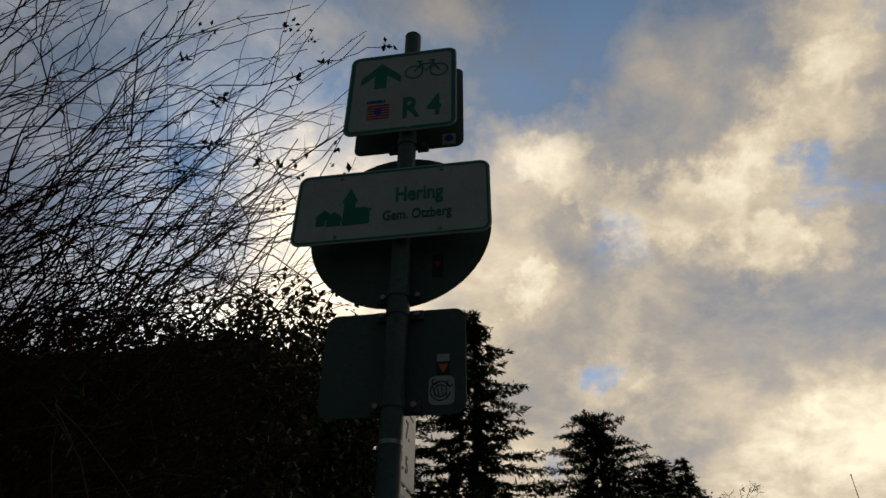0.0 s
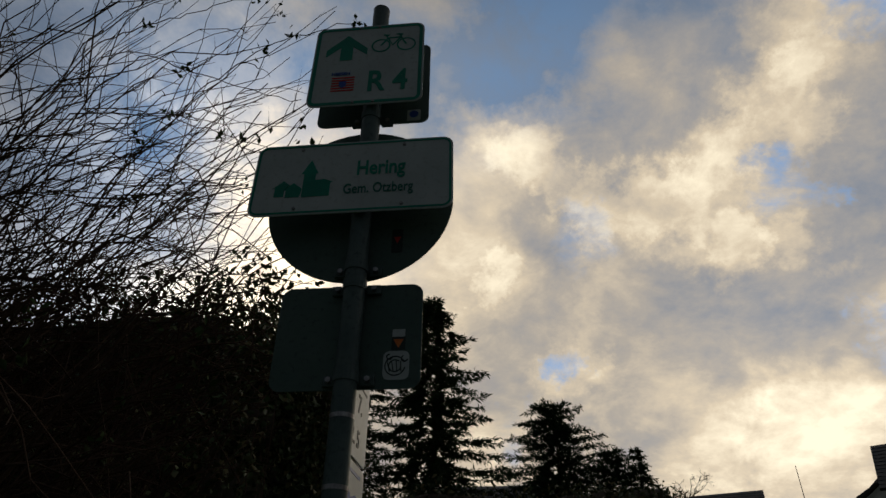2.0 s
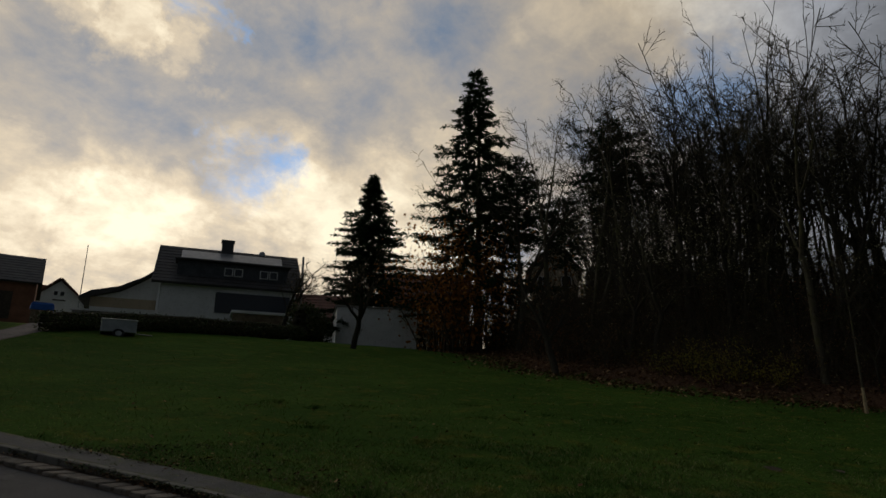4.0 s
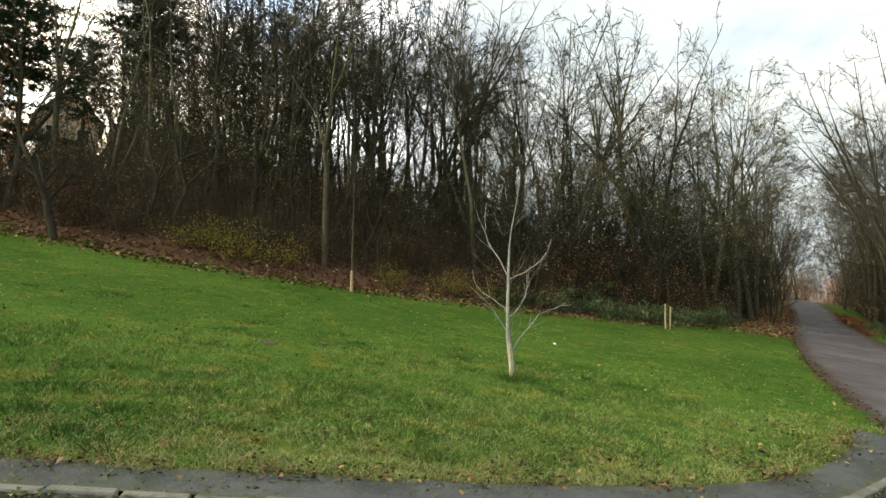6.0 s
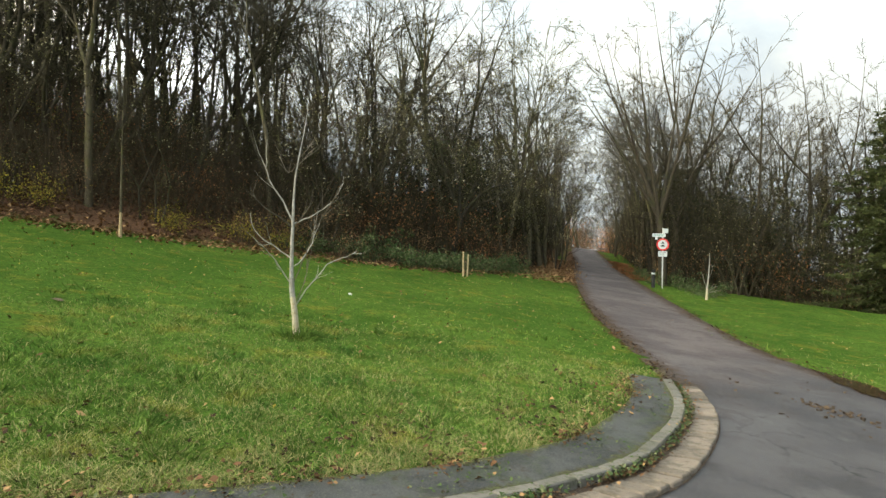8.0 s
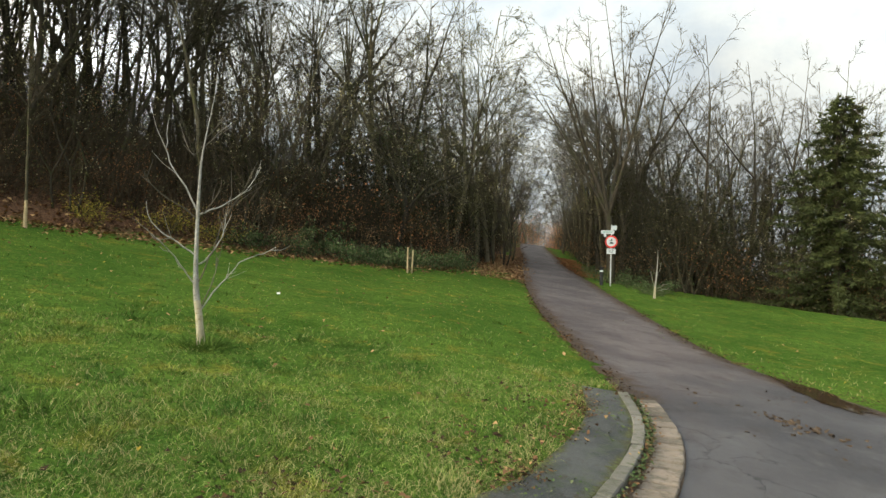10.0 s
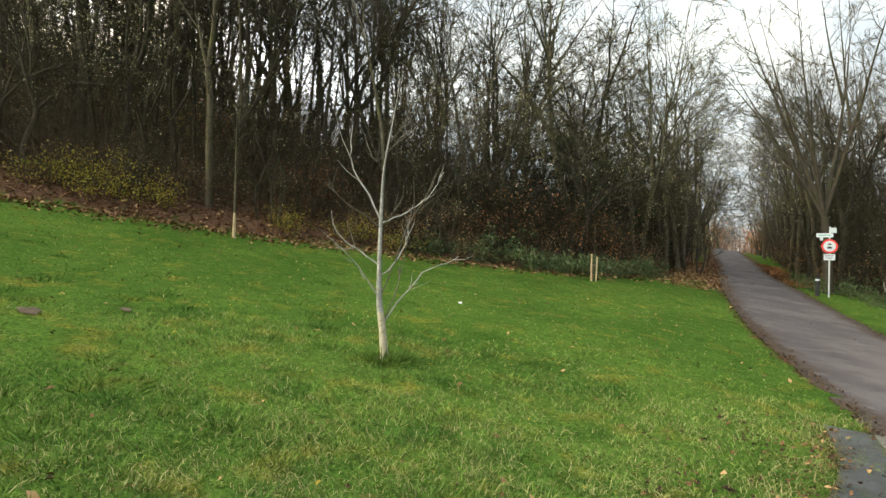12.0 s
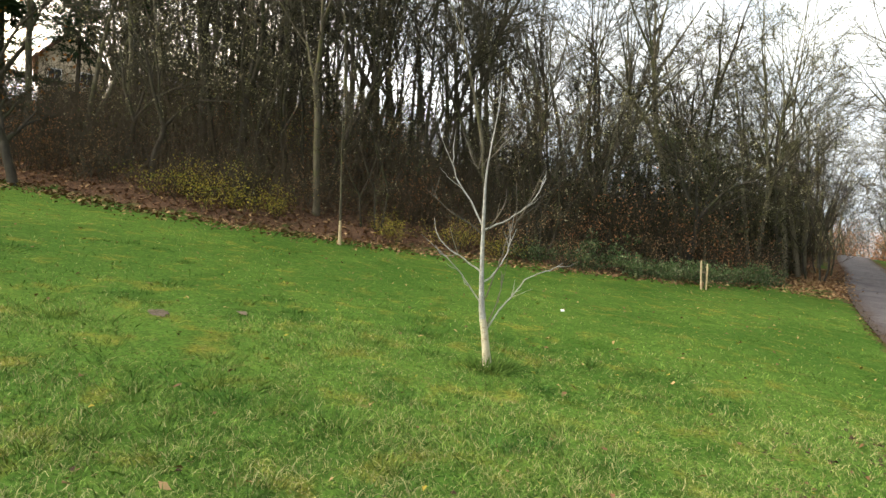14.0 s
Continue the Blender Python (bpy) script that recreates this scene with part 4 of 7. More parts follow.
def shrub(name, label, seed, tall, wide, stems, twig_mat, leaf=0, leaf_mat="dry_leaf", leaf_size=0.07, category="shrub", group="shrubs"):
    """A thicket: many bent stems from one base with twigs, and leaves where it has them."""
    rng = np.random.default_rng(seed)
    ob = thing(name, Matrix(), label, category, group)
    t_ = Tubes()
    a_, b_ = [], []
    for k in range(stems):
        base = np.array([*rng.normal(0, wide * 0.22, 2), -0.15])
        d = np.array([*rng.normal(0, wide * 0.42, 2), 0])
        h_ = tall * rng.uniform(0.55, 1.05)
        s_ = np.linspace(0, 1, 6)[:, None]
        p = base + d * s_ ** 1.4 + np.array([0, 0, 1]) * h_ * (s_ - 0.15 * s_ ** 3) + rng.normal(0, 0.03, (6, 3)).cumsum(0) * tall * 0.4
        p[0] = base
        t_.tube(p, np.maximum(0.022 * tall / 2.5 * (1 - s_[:, 0]), 0.006), 3)
        for q in range(12):
            g = rng.uniform(0.15, 1)
            i0 = min(int(g * 5), 4)
            c0 = p[i0] + (p[i0 + 1] - p[i0]) * (g * 5 - i0)
            a_.append(c0)
            b_.append(c0 + (rng.normal(0, 0.5, 3) + np.array([0, 0, 0.4])) * tall * rng.uniform(0.1, 0.28))
    t_.spikes(a_, b_, 0.006)
    t_.made("brush", M[twig_mat], ob)
    if leaf:
        b_ = np.array(b_)
        lv = Tubes()
        pick = b_[rng.integers(0, len(b_), leaf)] + rng.normal(0, 0.07 * tall, (leaf, 3))
        pick[:, 2] = np.abs(pick[:, 2])
        lv.leaves(pick, rng.normal(0, 1, (leaf, 3)) + np.array([0, 0, -0.3]), rng.uniform(0.7, 1.4, leaf) * leaf_size, rng.uniform(0.5, 0.9, leaf) * leaf_size, rng)
        lv.made("leaves", M[leaf_mat], ob)
    return ob


bushes = [
    shrub("shrub", "bare brown thicket at the foot of the wood", 21, 3.0, 2.4, 30, "twig_red", 600, "rust_leaf"),
    shrub("shrub", "bare tangled thicket with dry leaves", 22, 2.4, 2.6, 30, "twig", 700, "dry_leaf"),
    shrub("shrub", "yellowing low shrub among fallen leaves", 23, 1.6, 2.0, 30, "twig_red", 1000, "yellow_leaf"),
    shrub("bramble_bush", "low dark green bramble patch at the meadow edge", 24, 1.1, 2.6, 24, "twig_red", 2000, "bramble", 0.08),
    shrub("shrub", "tall bare thicket of thin upright stems", 25, 5.0, 2.4, 32, "twig", 600, "olive_leaf"),
]


def view_gap(x, y):
    """A wedge of camera bearings kept free of trees so the hill houses show."""
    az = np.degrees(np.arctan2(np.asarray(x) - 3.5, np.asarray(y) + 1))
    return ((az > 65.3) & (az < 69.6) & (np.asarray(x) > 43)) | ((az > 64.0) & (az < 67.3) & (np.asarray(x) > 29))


def view_thinned(x, y):
    """A wedge of camera bearings where back trees are thinned so the sky shows."""
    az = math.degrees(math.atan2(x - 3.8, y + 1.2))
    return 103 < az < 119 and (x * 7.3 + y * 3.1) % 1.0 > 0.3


def plant_wood():
    rng = random.Random(5)
    used = {0, 1, 2, 3, 4, 5}
    for k, (x, y) in enumerate([(33.5, 13.0), (36.0, 3.0), (34.5, -7.5), (29.6, -6.2), (29.4, 6.6), (29.2, -8.6)]):
        stand(kinds[k], x, y, 50 * k, 1.0)
    spots = []
    for _ in range(6000):
        if len(spots) >= 58:
            break
        x, y = rng.uniform(26, 62), rng.uniform(-45, 34)
        deep = float(wood_depth(x, y))
        if deep < 0.6 or deep > 20 or bool(view_gap(x, y)) or rng.random() > 1.15 - deep / 22:
            continue
        if any((x - a) ** 2 + (y - b) ** 2 < (1.55 if deep < 8 else 2.3) ** 2 for a, b in spots):
            continue
        spots.append((x, y))
    for x, y in spots:
        deep = float(wood_depth(x, y))
        k = rng.choices([0, 1, 2, 3, 4, 5, 7], [2, 2.5, 2, 4, 4, 4, 0] if deep < 8 else [4, 4, 3, 3, 1, 1, 0])[0]
        size = rng.uniform(0.75, 1.15)
        if y < -12:
            size *= 0.92
        if k in used:
            again(kinds[k], x, y, rng.uniform(0, 360), size, lean=rng.uniform(-4, 4))
        else:
            used.add(k)
            stand(kinds[k], x, y, rng.uniform(0, 360), size)
    first = set(range(5))
    for k, (x, y) in enumerate([(31.0, 12.0), (30.4, 8.6), (28.4, 4.4), (27.0, -12.6), (34.0, -2.0)]):
        stand(bushes[k], x, y, 70 * k, 0.9)
    count = 0
    for _ in range(3000):
        if count >= 42:
            break
        x, y = rng.uniform(26, 58), rng.uniform(-42, 28)
        deep = float(wood_depth(x, y))
        if deep < 0.3 or deep > 13:
            continue
        k = rng.choices(range(5), [4, 4, 2 if deep < 3 else 0.3, 2.5 if deep < 3 else 0.2, 4])[0]
        if k == 3 and y > -3:
            k = 2
        size = rng.uniform(0.7, 1.25) * (0.65 if deep < 4 and k != 3 else 1.0)
        if k in first:
            again(bushes[k], x, y, rng.uniform(0, 360), size)
        else:
            first.add(k)
            stand(bushes[k], x, y, rng.uniform(0, 360), size)
        count += 1


plant_wood()


def brushwood(label, count, region, keep, tall, seed, mat="twig_red"):
    """Fine twiggy undergrowth, too dense to count."""
    r_ = np.random.default_rng(seed)
    x, y = r_.uniform(region[0], region[1], count), r_.uniform(region[2], region[3], count)
    ok = keep(x, y)
    x, y = x[ok], y[ok]
    m = len(x)
    lump = np.array([noise.fractal(Vector((a * 0.35, b * 0.35, seed)), 1.0, 2.0, 3) for a, b in zip(x, y)])
    lift = tall * (1 + 0.6 * lump) * r_.beta(1.1, 2.0, m)
    a = np.stack([x, y, height(x, y) + lift - 0.1], 1)
    d = r_.normal(0, 0.55, (m, 3)) + np.array([0, 0, 0.75])
    t = Tubes()
    t.spikes(a, a + d * r_.uniform(0.4, 1.7, (m, 1)), r_.uniform(0.005, 0.012, m))
    return tagged(t.made("brushwood", M[mat]), label, "undergrowth", kind="stuff")


brushwood("dense bare brown undergrowth at the foot of the wood", 80000, (26, 48, -24, 22), lambda x, y: (wood_depth(x, y) > 1.8) & (wood_depth(x, y) < 15), 2.8, 6)
brushwood("low brown brush over the fallen leaves", 30000, (26, 36, -20, 22), lambda x, y: (wood_depth(x, y) > 0.9) & (wood_depth(x, y) < 5), 1.1, 8)
brushwood("twiggy thicket beyond the lane in colours darkened for shade", 60000, (10, 50, -48, -24), lambda x, y: (y < -25.5 - 0.72 * (x - 26)) & (y > -38 - 0.72 * (x - 26)) & (y < -33.5 + 0.0 * x + np.maximum(x - 22, 0) * 2.0), 6.0, 7, "twig_shaded")


BACK_TREES = []
for seed_, tall_, parts_, angle_ in ((201, 13.5, 1, 0.30), (202, 12.0, 2, 0.25), (203, 14.5, 1, 0.22)):
    a_, b_, _, _ = grow_tree(seed_, tall_, 0.13, 3.0, first=0.28, leaders=parts_, spread=angle_, limbs=13 // parts_ + 1, twigs=4, sprays=2, low_limbs=2, min_r=0.020, rise=0.4, crook=0.04, segs=3)
    va, vb = np.concatenate(a_.v), np.concatenate(b_.v)
    BACK_TREES.append((np.concatenate([va, vb]), np.concatenate([np.concatenate(a_.f), np.concatenate(b_.f) + len(va)])))


def deep_wood(label, count, region, keep, size, seed, mat="twig"):
    """The bare trees further back in the wood, beyond counting."""
    r_ = np.random.default_rng(seed)
    vs, fs, total, done = [], [], 0, 0
    while done < count:
        x, y = r_.uniform(region[0], region[1]), r_.uniform(region[2], region[3])
        if not keep(x, y):
            continue
        v, f = BACK_TREES[done % 3]
        done += 1
        turn = Euler((r_.normal(0, 0.05), r_.normal(0, 0.05), r_.uniform(0, 6.283))).to_matrix()
        k = size * r_.uniform(0.7, 1.1)
        vs.append(v @ np.array(turn).T * k + np.array([x, y, float(height(x, y)) - 0.1]))
        fs.append(f + total)
        total += len(v)
    return tagged(link("deep_wood", np.concatenate(vs), np.concatenate(fs), M[mat]), label, "wood", kind="stuff")


deep_wood("many bare trees deeper in the wood", 215, (31, 76, -40, 26), lambda x, y: 7 < float(wood_depth(x, y)) < (38 if y > 2 else 20) and not bool(view_gap(x, y)) and not view_thinned(x, y), 1.0, 26)
deep_wood("bare trees crowding behind the wood edge", 36, (29, 46, -5, 7), lambda x, y: 3 < float(wood_depth(x, y)) < 15, 0.95, 29, "twig_shaded")
deep_wood("bare trees behind the far meadow", 70, (8, 75, -75, -30), lambda x, y: y < -35.5 - 0.78 * max(x - 26, 0) - (3 if x < 20 else 0) and y > -52 - 0.78 * max(x - 26, 0), 0.8, 27)


def leafy_brush(label, count, region, keep, tall, size, mat, seed):
    """Loose clouds of small withered leaves held by the undergrowth."""
    r_ = np.random.default_rng(seed)
    x, y = r_.uniform(region[0], region[1], count), r_.uniform(region[2], region[3], count)
    z = tall * r_.beta(1.0, 1.7, count)
    clump = np.array([noise.fractal(Vector((a * 0.55, b * 0.55, c * 0.8 + seed)), 1.0, 2.0, 3) for a, b, c in zip(x, y, z)])
    ok = keep(x, y) & (clump > r_.normal(0.12, 0.18, count))
    x, y, z = x[ok], y[ok], z[ok]
    m = len(x)
    t = Tubes()
    t.leaves(np.stack([x, y, height(x, y) + z], 1), r_.normal(0, 1, (m, 3)) + np.array([0, 0, -0.5]), size * r_.uniform(0.6, 1.5, m), size * r_.uniform(0.4, 0.8, m), r_)
    return tagged(t.made("withered_leaves", M[mat]), label, "leaves", kind="stuff")


leafy_brush("mass of leaves and ivy deeper in the wood, darkened for shade", 110000, (31, 60, -30, 22), lambda x, y: (wood_depth(x, y) > 4) & (wood_depth(x, y) < 20) & ~view_gap(x, y), 5.5, 0.14, "leaf_shaded", 41)
leafy_brush("withered olive leaves in the undergrowth", 80000, (26, 44, -24, 18), lambda x, y: (wood_depth(x, y) > 0.8) & (wood_depth(x, y) < 12), 4.2, 0.085, "understorey", 36)
leafy_brush("pale withered leaves hanging at the wood edge", 16000, (26, 40, -24, 18), lambda x, y: (wood_depth(x, y) > 0.4) & (wood_depth(x, y) < 7), 6.5, 0.08, "olive_leaf", 37)


def thicket(label, line, back, tall, twigs, leaves, size, seed, mat="leaf_shaded"):
    """A dense belt of undergrowth along the edge of the wood, its colours darkened for shade."""
    r_ = np.random.default_rng(seed)
    path_ = np.array(line, float)
    d = np.r_[0, np.cumsum(np.linalg.norm(np.diff(path_, axis=0), axis=1))]

    def spots(count, power):
        u = r_.uniform(0, d[-1], count)
        xy = np.stack([np.interp(u, d, path_[:, k]) for k in range(2)], 1)
        i = np.clip(np.searchsorted(d, u) - 1, 0, len(path_) - 2)
        w = path_[i + 1] - path_[i]
        w /= np.linalg.norm(w, axis=1, keepdims=True)
        xy = xy + np.stack([w[:, 1], -w[:, 0]], 1) * back * r_.beta(1.0, 1.6, count)[:, None]
        lump = np.array([noise.fractal(Vector((a * 0.3, b * 0.3, seed)), 1.0, 2.0, 3) for a, b in xy])
        z = tall * np.clip(1 + 0.7 * lump, 0.3, 1.8) * r_.beta(1.0, power, count)
        return np.concatenate([xy, (height(xy[:, 0], xy[:, 1]) + z)[:, None]], 1)

    t = Tubes()
    a = spots(twigs, 1.7)
    t.spikes(a - np.array([0, 0, 0.2]), a + (r_.normal(0, 0.6, (twigs, 3)) + np.array([0, 0, 0.6])) * r_.uniform(0.4, 1.8, (twigs, 1)), r_.uniform(0.006, 0.014, twigs))
    tagged(t.made("brushwood", M["twig_shaded"]), label, "undergrowth", kind="stuff")
    t = Tubes()
    a = spots(leaves, 1.5)
    t.leaves(a, r_.normal(0, 1, (leaves, 3)) + np.array([0, 0, -0.4]), size * r_.uniform(0.6, 1.5, leaves), size * r_.uniform(0.35, 0.7, leaves), r_)
    tagged(t.made("withered_leaves", M[mat]), label, "leaves", kind="stuff")


thicket("shade-coloured leafy thicket closing the far side of the lane", [(64, -56), (46, -41.5), (36, -33), (28.5, -27.6), (25.6, -29.0), (21, -35.5), (12, -38.5), (4, -40)][::-1], 7.0, 7.0, 20000, 60000, 0.15, 51)
thicket("shade-coloured leafy thicket between meadow, lane and wood", [(26.8, -6), (28.2, -14.5), (30.8, -20.2), (34.5, -23.4), (46, -32.5), (66, -48.5)], -6.0, 5.5, 12000, 20000, 0.12, 52)
leafy_brush("shade-coloured leaves in the thicket beyond the meadow", 40000, (8, 60, -55, -26), lambda x, y: (y < -28.0 - 0.72 * np.maximum(x - 26, 0) - np.maximum(24 - x, 0) * 0.75) & (y > -37 - 0.72 * np.maximum(x - 26, 0) - np.maximum(24 - x, 0) * 0.75), 7.0, 0.17, "leaf_shaded", 38)
leafy_brush("ivy and withered leaves high in the trees beside the lane", 130000, (28, 50, -36, -11), lambda x, y: (wood_depth(x, y) > 0.8) & (wood_depth(x, y) < 9), 8.0, 0.12, "leaf_shaded", 43)
leafy_brush("ivy and withered leaves in the trees beyond the lane", 220000, (20, 52, -52, -27), lambda x, y: (y < -29.5 - 0.72 * np.maximum(x - 27, 0) - np.maximum(25 - x, 0) * 0.75) & (y > -38 - 0.72 * np.maximum(x - 27, 0) - np.maximum(25 - x, 0) * 0.75), 7.5, 0.13, "leaf_shaded", 44)
leafy_brush("olive leaves and ivy on the last trees before the lane", 70000, (29, 38, -27, -15), lambda x, y: (wood_depth(x, y) > 0.3) & (wood_depth(x, y) < 6), 8.0, 0.09, "understorey", 45)
leafy_brush("dark leaves between lane and wood", 12000, (30, 66, -50, -18), lambda x, y: (wood_depth(x, y) > 0.3) & (wood_depth(x, y) < 6), 5.0, 0.13, "understorey", 39)
deep_wood("bare brown trees beyond the crest of the lane", 75, (62, 125, -108, -44), lambda x, y: abs(y + 0.80 * x + 2) > 4.5 + 0.03 * x, 0.72, 28, "twig_red")
deep_wood("thin bare trees closing the view beyond the crest", 22, (86, 118, -98, -66), lambda x, y: abs(y + 0.80 * x + 2) < 7, 0.95, 30, "twig_red")

# right of the lane and beyond its crest
rng = random.Random(8)
RIGHT_TREES = [(29.0, -28.5, 1, 1.0), (31.5, -30.5, 2, 0.95), (27.5, -31.0, 3, 0.9), (30, -33.5, 0, 0.95), (26.0, -33.5, 2, 0.8), (34.5, -33.0, 3, 0.95),
               (37.5, -35.5, 1, 0.9), (24.0, -34.5, 4, 0.8), (22.0, -37.0, 2, 0.85), (25.5, -37.5, 1, 0.8), (41, -38.5, 2, 0.85), (45, -41.5, 0, 0.85),
               (20.5, -39.5, 5, 0.9), (33, -37.5, 2, 0.9), (29, -38.5, 0, 0.9), (50, -45.5, 3, 0.9), (56, -50.0, 1, 0.85), (17.5, -37.5, 5, 0.9), (36, -40, 4, 1.0)]
for x, y, k, size in RIGHT_TREES:
    again(kinds[k], x, y, rng.uniform(0, 360), size, lean=rng.uniform(-5, 5))
for x, y, k, size in [(30.6, -18.4, 2, 0.95), (32.3, -20.9, 1, 0.9), (34.8, -22.6, 3, 1.0), (36.6, -24.6, 2, 0.9), (39.4, -26.6, 0, 0.9), (42.6, -29.0, 2, 0.85), (46.0, -31.6, 1, 0.85), (50.5, -35.0, 3, 1.0), (55, -38.5, 0, 0.9),
                      (33.2, -31.0, 2, 0.9), (36.4, -33.2, 0, 0.85), (39.6, -36.0, 2, 0.85), (43.4, -39.2, 3, 1.0), (48.0, -43.2, 1, 0.8), (31.4, -29.6, 3, 1.0), (29.0, -14.6, 4, 1.1), (31.6, -22.3, 5, 1.0), (35.6, -25.4, 5, 0.9)]:
    again(kinds[k], x, y, rng.uniform(0, 360), size, lean=rng.uniform(-4, 4))
more = random.Random(18)
for _ in range(18):
    u, v = more.uniform(0, 1), more.uniform(0, 1) ** 1.3
    x = 13 + 40 * u
    y = -29 - 0.68 * max(x - 26, 0) - (8.5 if x < 20 else max(0, (26 - x)) * 1.3) - 1.5 - 11 * v
    again(kinds[more.choice([0, 1, 2, 3, 3, 4, 5, 5])], x, y, more.uniform(0, 360), more.uniform(0.7, 1.0), lean=more.uniform(-4, 4))
for _ in range(16):
    u = more.uniform(0, 1)
    x = 12 + 38 * u
    y = -28.6 - 0.68 * max(x - 26, 0) - (8.5 if x < 20 else max(0, (26 - x)) * 1.3) - 5 * more.random()
    again(bushes[more.choice([0, 1, 4, 4])], x, y, more.uniform(0, 360), more.uniform(0.8, 1.3))
for x, y, k, size in [(27.2, -26.6, 3, 1.0), (28.6, -27.3, 1, 0.9), (24.3, -25.6, 3, 0.75), (26.6, -29.2, 0, 1.0), (29.5, -30.3, 1, 1.1), (24.5, -31.5, 0, 1.1), (22.5, -33.5, 4, 0.8),
                      (20, -35.5, 0, 1.2), (18, -36, 1, 1.2), (22.0, -35.5, 1, 1.2), (27.5, -33.5, 4, 1.0), (32.5, -31.6, 1, 1.0), (35.5, -33.3, 0, 1.0), (38.5, -35.8, 1, 1.0),
                      (42, -38.5, 0, 1.0), (16, -37.5, 1, 1.3), (14, -38.5, 0, 1.3), (12, -39, 1, 1.2), (25, -36.5, 4, 1.1), (30.5, -35, 4, 1.0), (23.0, -24.3, 3, 0.4), (30.5, -28.9, 3, 0.8),
                      (34, -31.6, 3, 0.7), (48, -43.5, 1, 1.0), (20.5, -38, 4, 1.0)]:
    again(bushes[k], x, y, rng.uniform(0, 360), size)
# wood edge on the meadow side of the lane: brambles and yellow shrubs
for x, y, k, size in [(27.2, -9.5, 3, 0.9), (26.6, -11.6, 3, 1.0), (27.0, -13.6, 3, 0.9), (27.9, -15.4, 3, 1.0), (28.4, -17.3, 3, 0.8), (27.3, -7.4, 3, 0.8), (26.4, -8.6, 1, 0.7),
                      (28.0, 5.4, 2, 1.0), (27.6, 3.6, 2, 1.0), (27.6, 2.0, 2, 0.8), (27.2, -2.2, 2, 0.7), (27.3, -4.6, 2, 0.75), (27.0, -6.2, 2, 0.7), (29.2, -15, 0, 1.2), (28.2, -10.8, 0, 1.2), (27.6, -6.8, 1, 0.8), (27.9, -9.0, 0, 0.75), (28.4, -12.4, 1, 0.85), (28.6, -16.2, 0, 0.9), (29.8, -18.4, 1, 0.8), (27.4, -4.6, 1, 0.6), (27.8, -8.2, 4, 0.55), (28.8, -3.0, 0, 0.8), (29.0, 8.5, 1, 0.8), (29.6, 10.4, 0, 0.8), (29.0, 1.0, 1, 0.8)]:
    again(bushes[k], x, y, rng.uniform(0, 360), size)
# the wide tree behind the traffic sign, and two like it
stand(kinds[6], 27.3, -26.0, 40, 1.0)
again(kinds[6], 22.2, -36.5, 160, 0.85)
# trees that stand out at the wood edge
for k in (7, 8, 9):
    stand(kinds[k], *{7: (32.3, -15.8), 8: (30.3, 0.3), 9: (31.5, -19.1)}[k], {7: 60, 8: -97, 9: 10}[k])
for x, y, k, turn, size in [(32.6, 10.3, 2, 30, 1.0), (33.6, 7.5, 3, 100, 1.1), (32.0, 5.5, 1, 200, 1.0), (30.5, 2.9, 4, 60, 0.8), (32.6, 2.2, 0, 10, 0.9), (31.3, -0.4, 3, 220, 0.95), (30.8, -3.1, 8, -80, 0.85),
                            (32.6, -5.0, 1, 80, 0.95), (33.3, -10.9, 2, 140, 0.9), (31.5, -11.6, 3, 300, 0.95), (32.0, -9.0, 0, 40, 0.85), (35.5, -13.5, 7, 190, 0.85),
                            (32.1, -20.9, 9, 150, 1.0), (33.1, -22.3, 9, 250, 1.05), (35.4, -24.3, 9, 330, 0.95), (33.0, -18.2, 2, 80, 0.95),
                            (25.9, -30.0, 8, -130, 1.0), (25.0, -33.0, 8, -145, 0.95), (22.6, -33.4, 8, -120, 0.8), (28.6, -31.0, 6, 90, 0.8), (31.5, -29.2, 4, 20, 1.1)]:
    again(kinds[k], x, y, turn, size)
# trees that close over the lane toward its crest
for x, y, k, size, tilt in [(41.0, -29.4, 3, 1.0, 4), (45.0, -32.6, 0, 0.75, 5), (49.5, -36.4, 3, 1.0, 3), (54.0, -40.0, 2, 0.75, 4), (59.0, -44.2, 0, 0.75, 3), (64.0, -48.6, 3, 1.0, 2), (70.0, -54.5, 2, 0.8, 2),
                            (40.2, -36.3, 3, 1.0, -4), (44.6, -39.8, 2, 0.8, -4), (49.0, -43.6, 3, 1.0, -3), (53.8, -47.6, 0, 0.75, -4), (59.2, -52.0, 2, 0.75, -3), (65.0, -57.0, 3, 1.0, -2), (71.0, -62.5, 0, 0.7, -2),
                            (96.5, -77.0, 2, 0.7, 0), (95.0, -79.4, 0, 0.7, 0), (98.0, -75.2, 1, 0.6, 0)]:
    again(kinds[k], x, y, rng.uniform(0, 360), size, lean=tilt)
for n_, (x, y, size, tilt) in enumerate([(50, -36.4, 0.95, 5), (55, -40.4, 0.85, 4), (61, -44.6, 1.0, 4), (66, -48.8, 0.9, 3), (72, -54.2, 1.0, 3), (78, -59.6, 0.9, 2),
                                         (52, -44.8, 0.95, -5), (57, -49.2, 0.85, -4), (62, -53.4, 1.0, -4), (67, -57.8, 0.9, -3), (73, -63.2, 1.0, -3), (79, -68.4, 0.9, -2)]):
    again(kinds[(4, 1, 5)[n_ % 3]], x, y, 73 * n_, size * (0.75 if n_ % 3 == 1 else 1.1), lean=tilt)
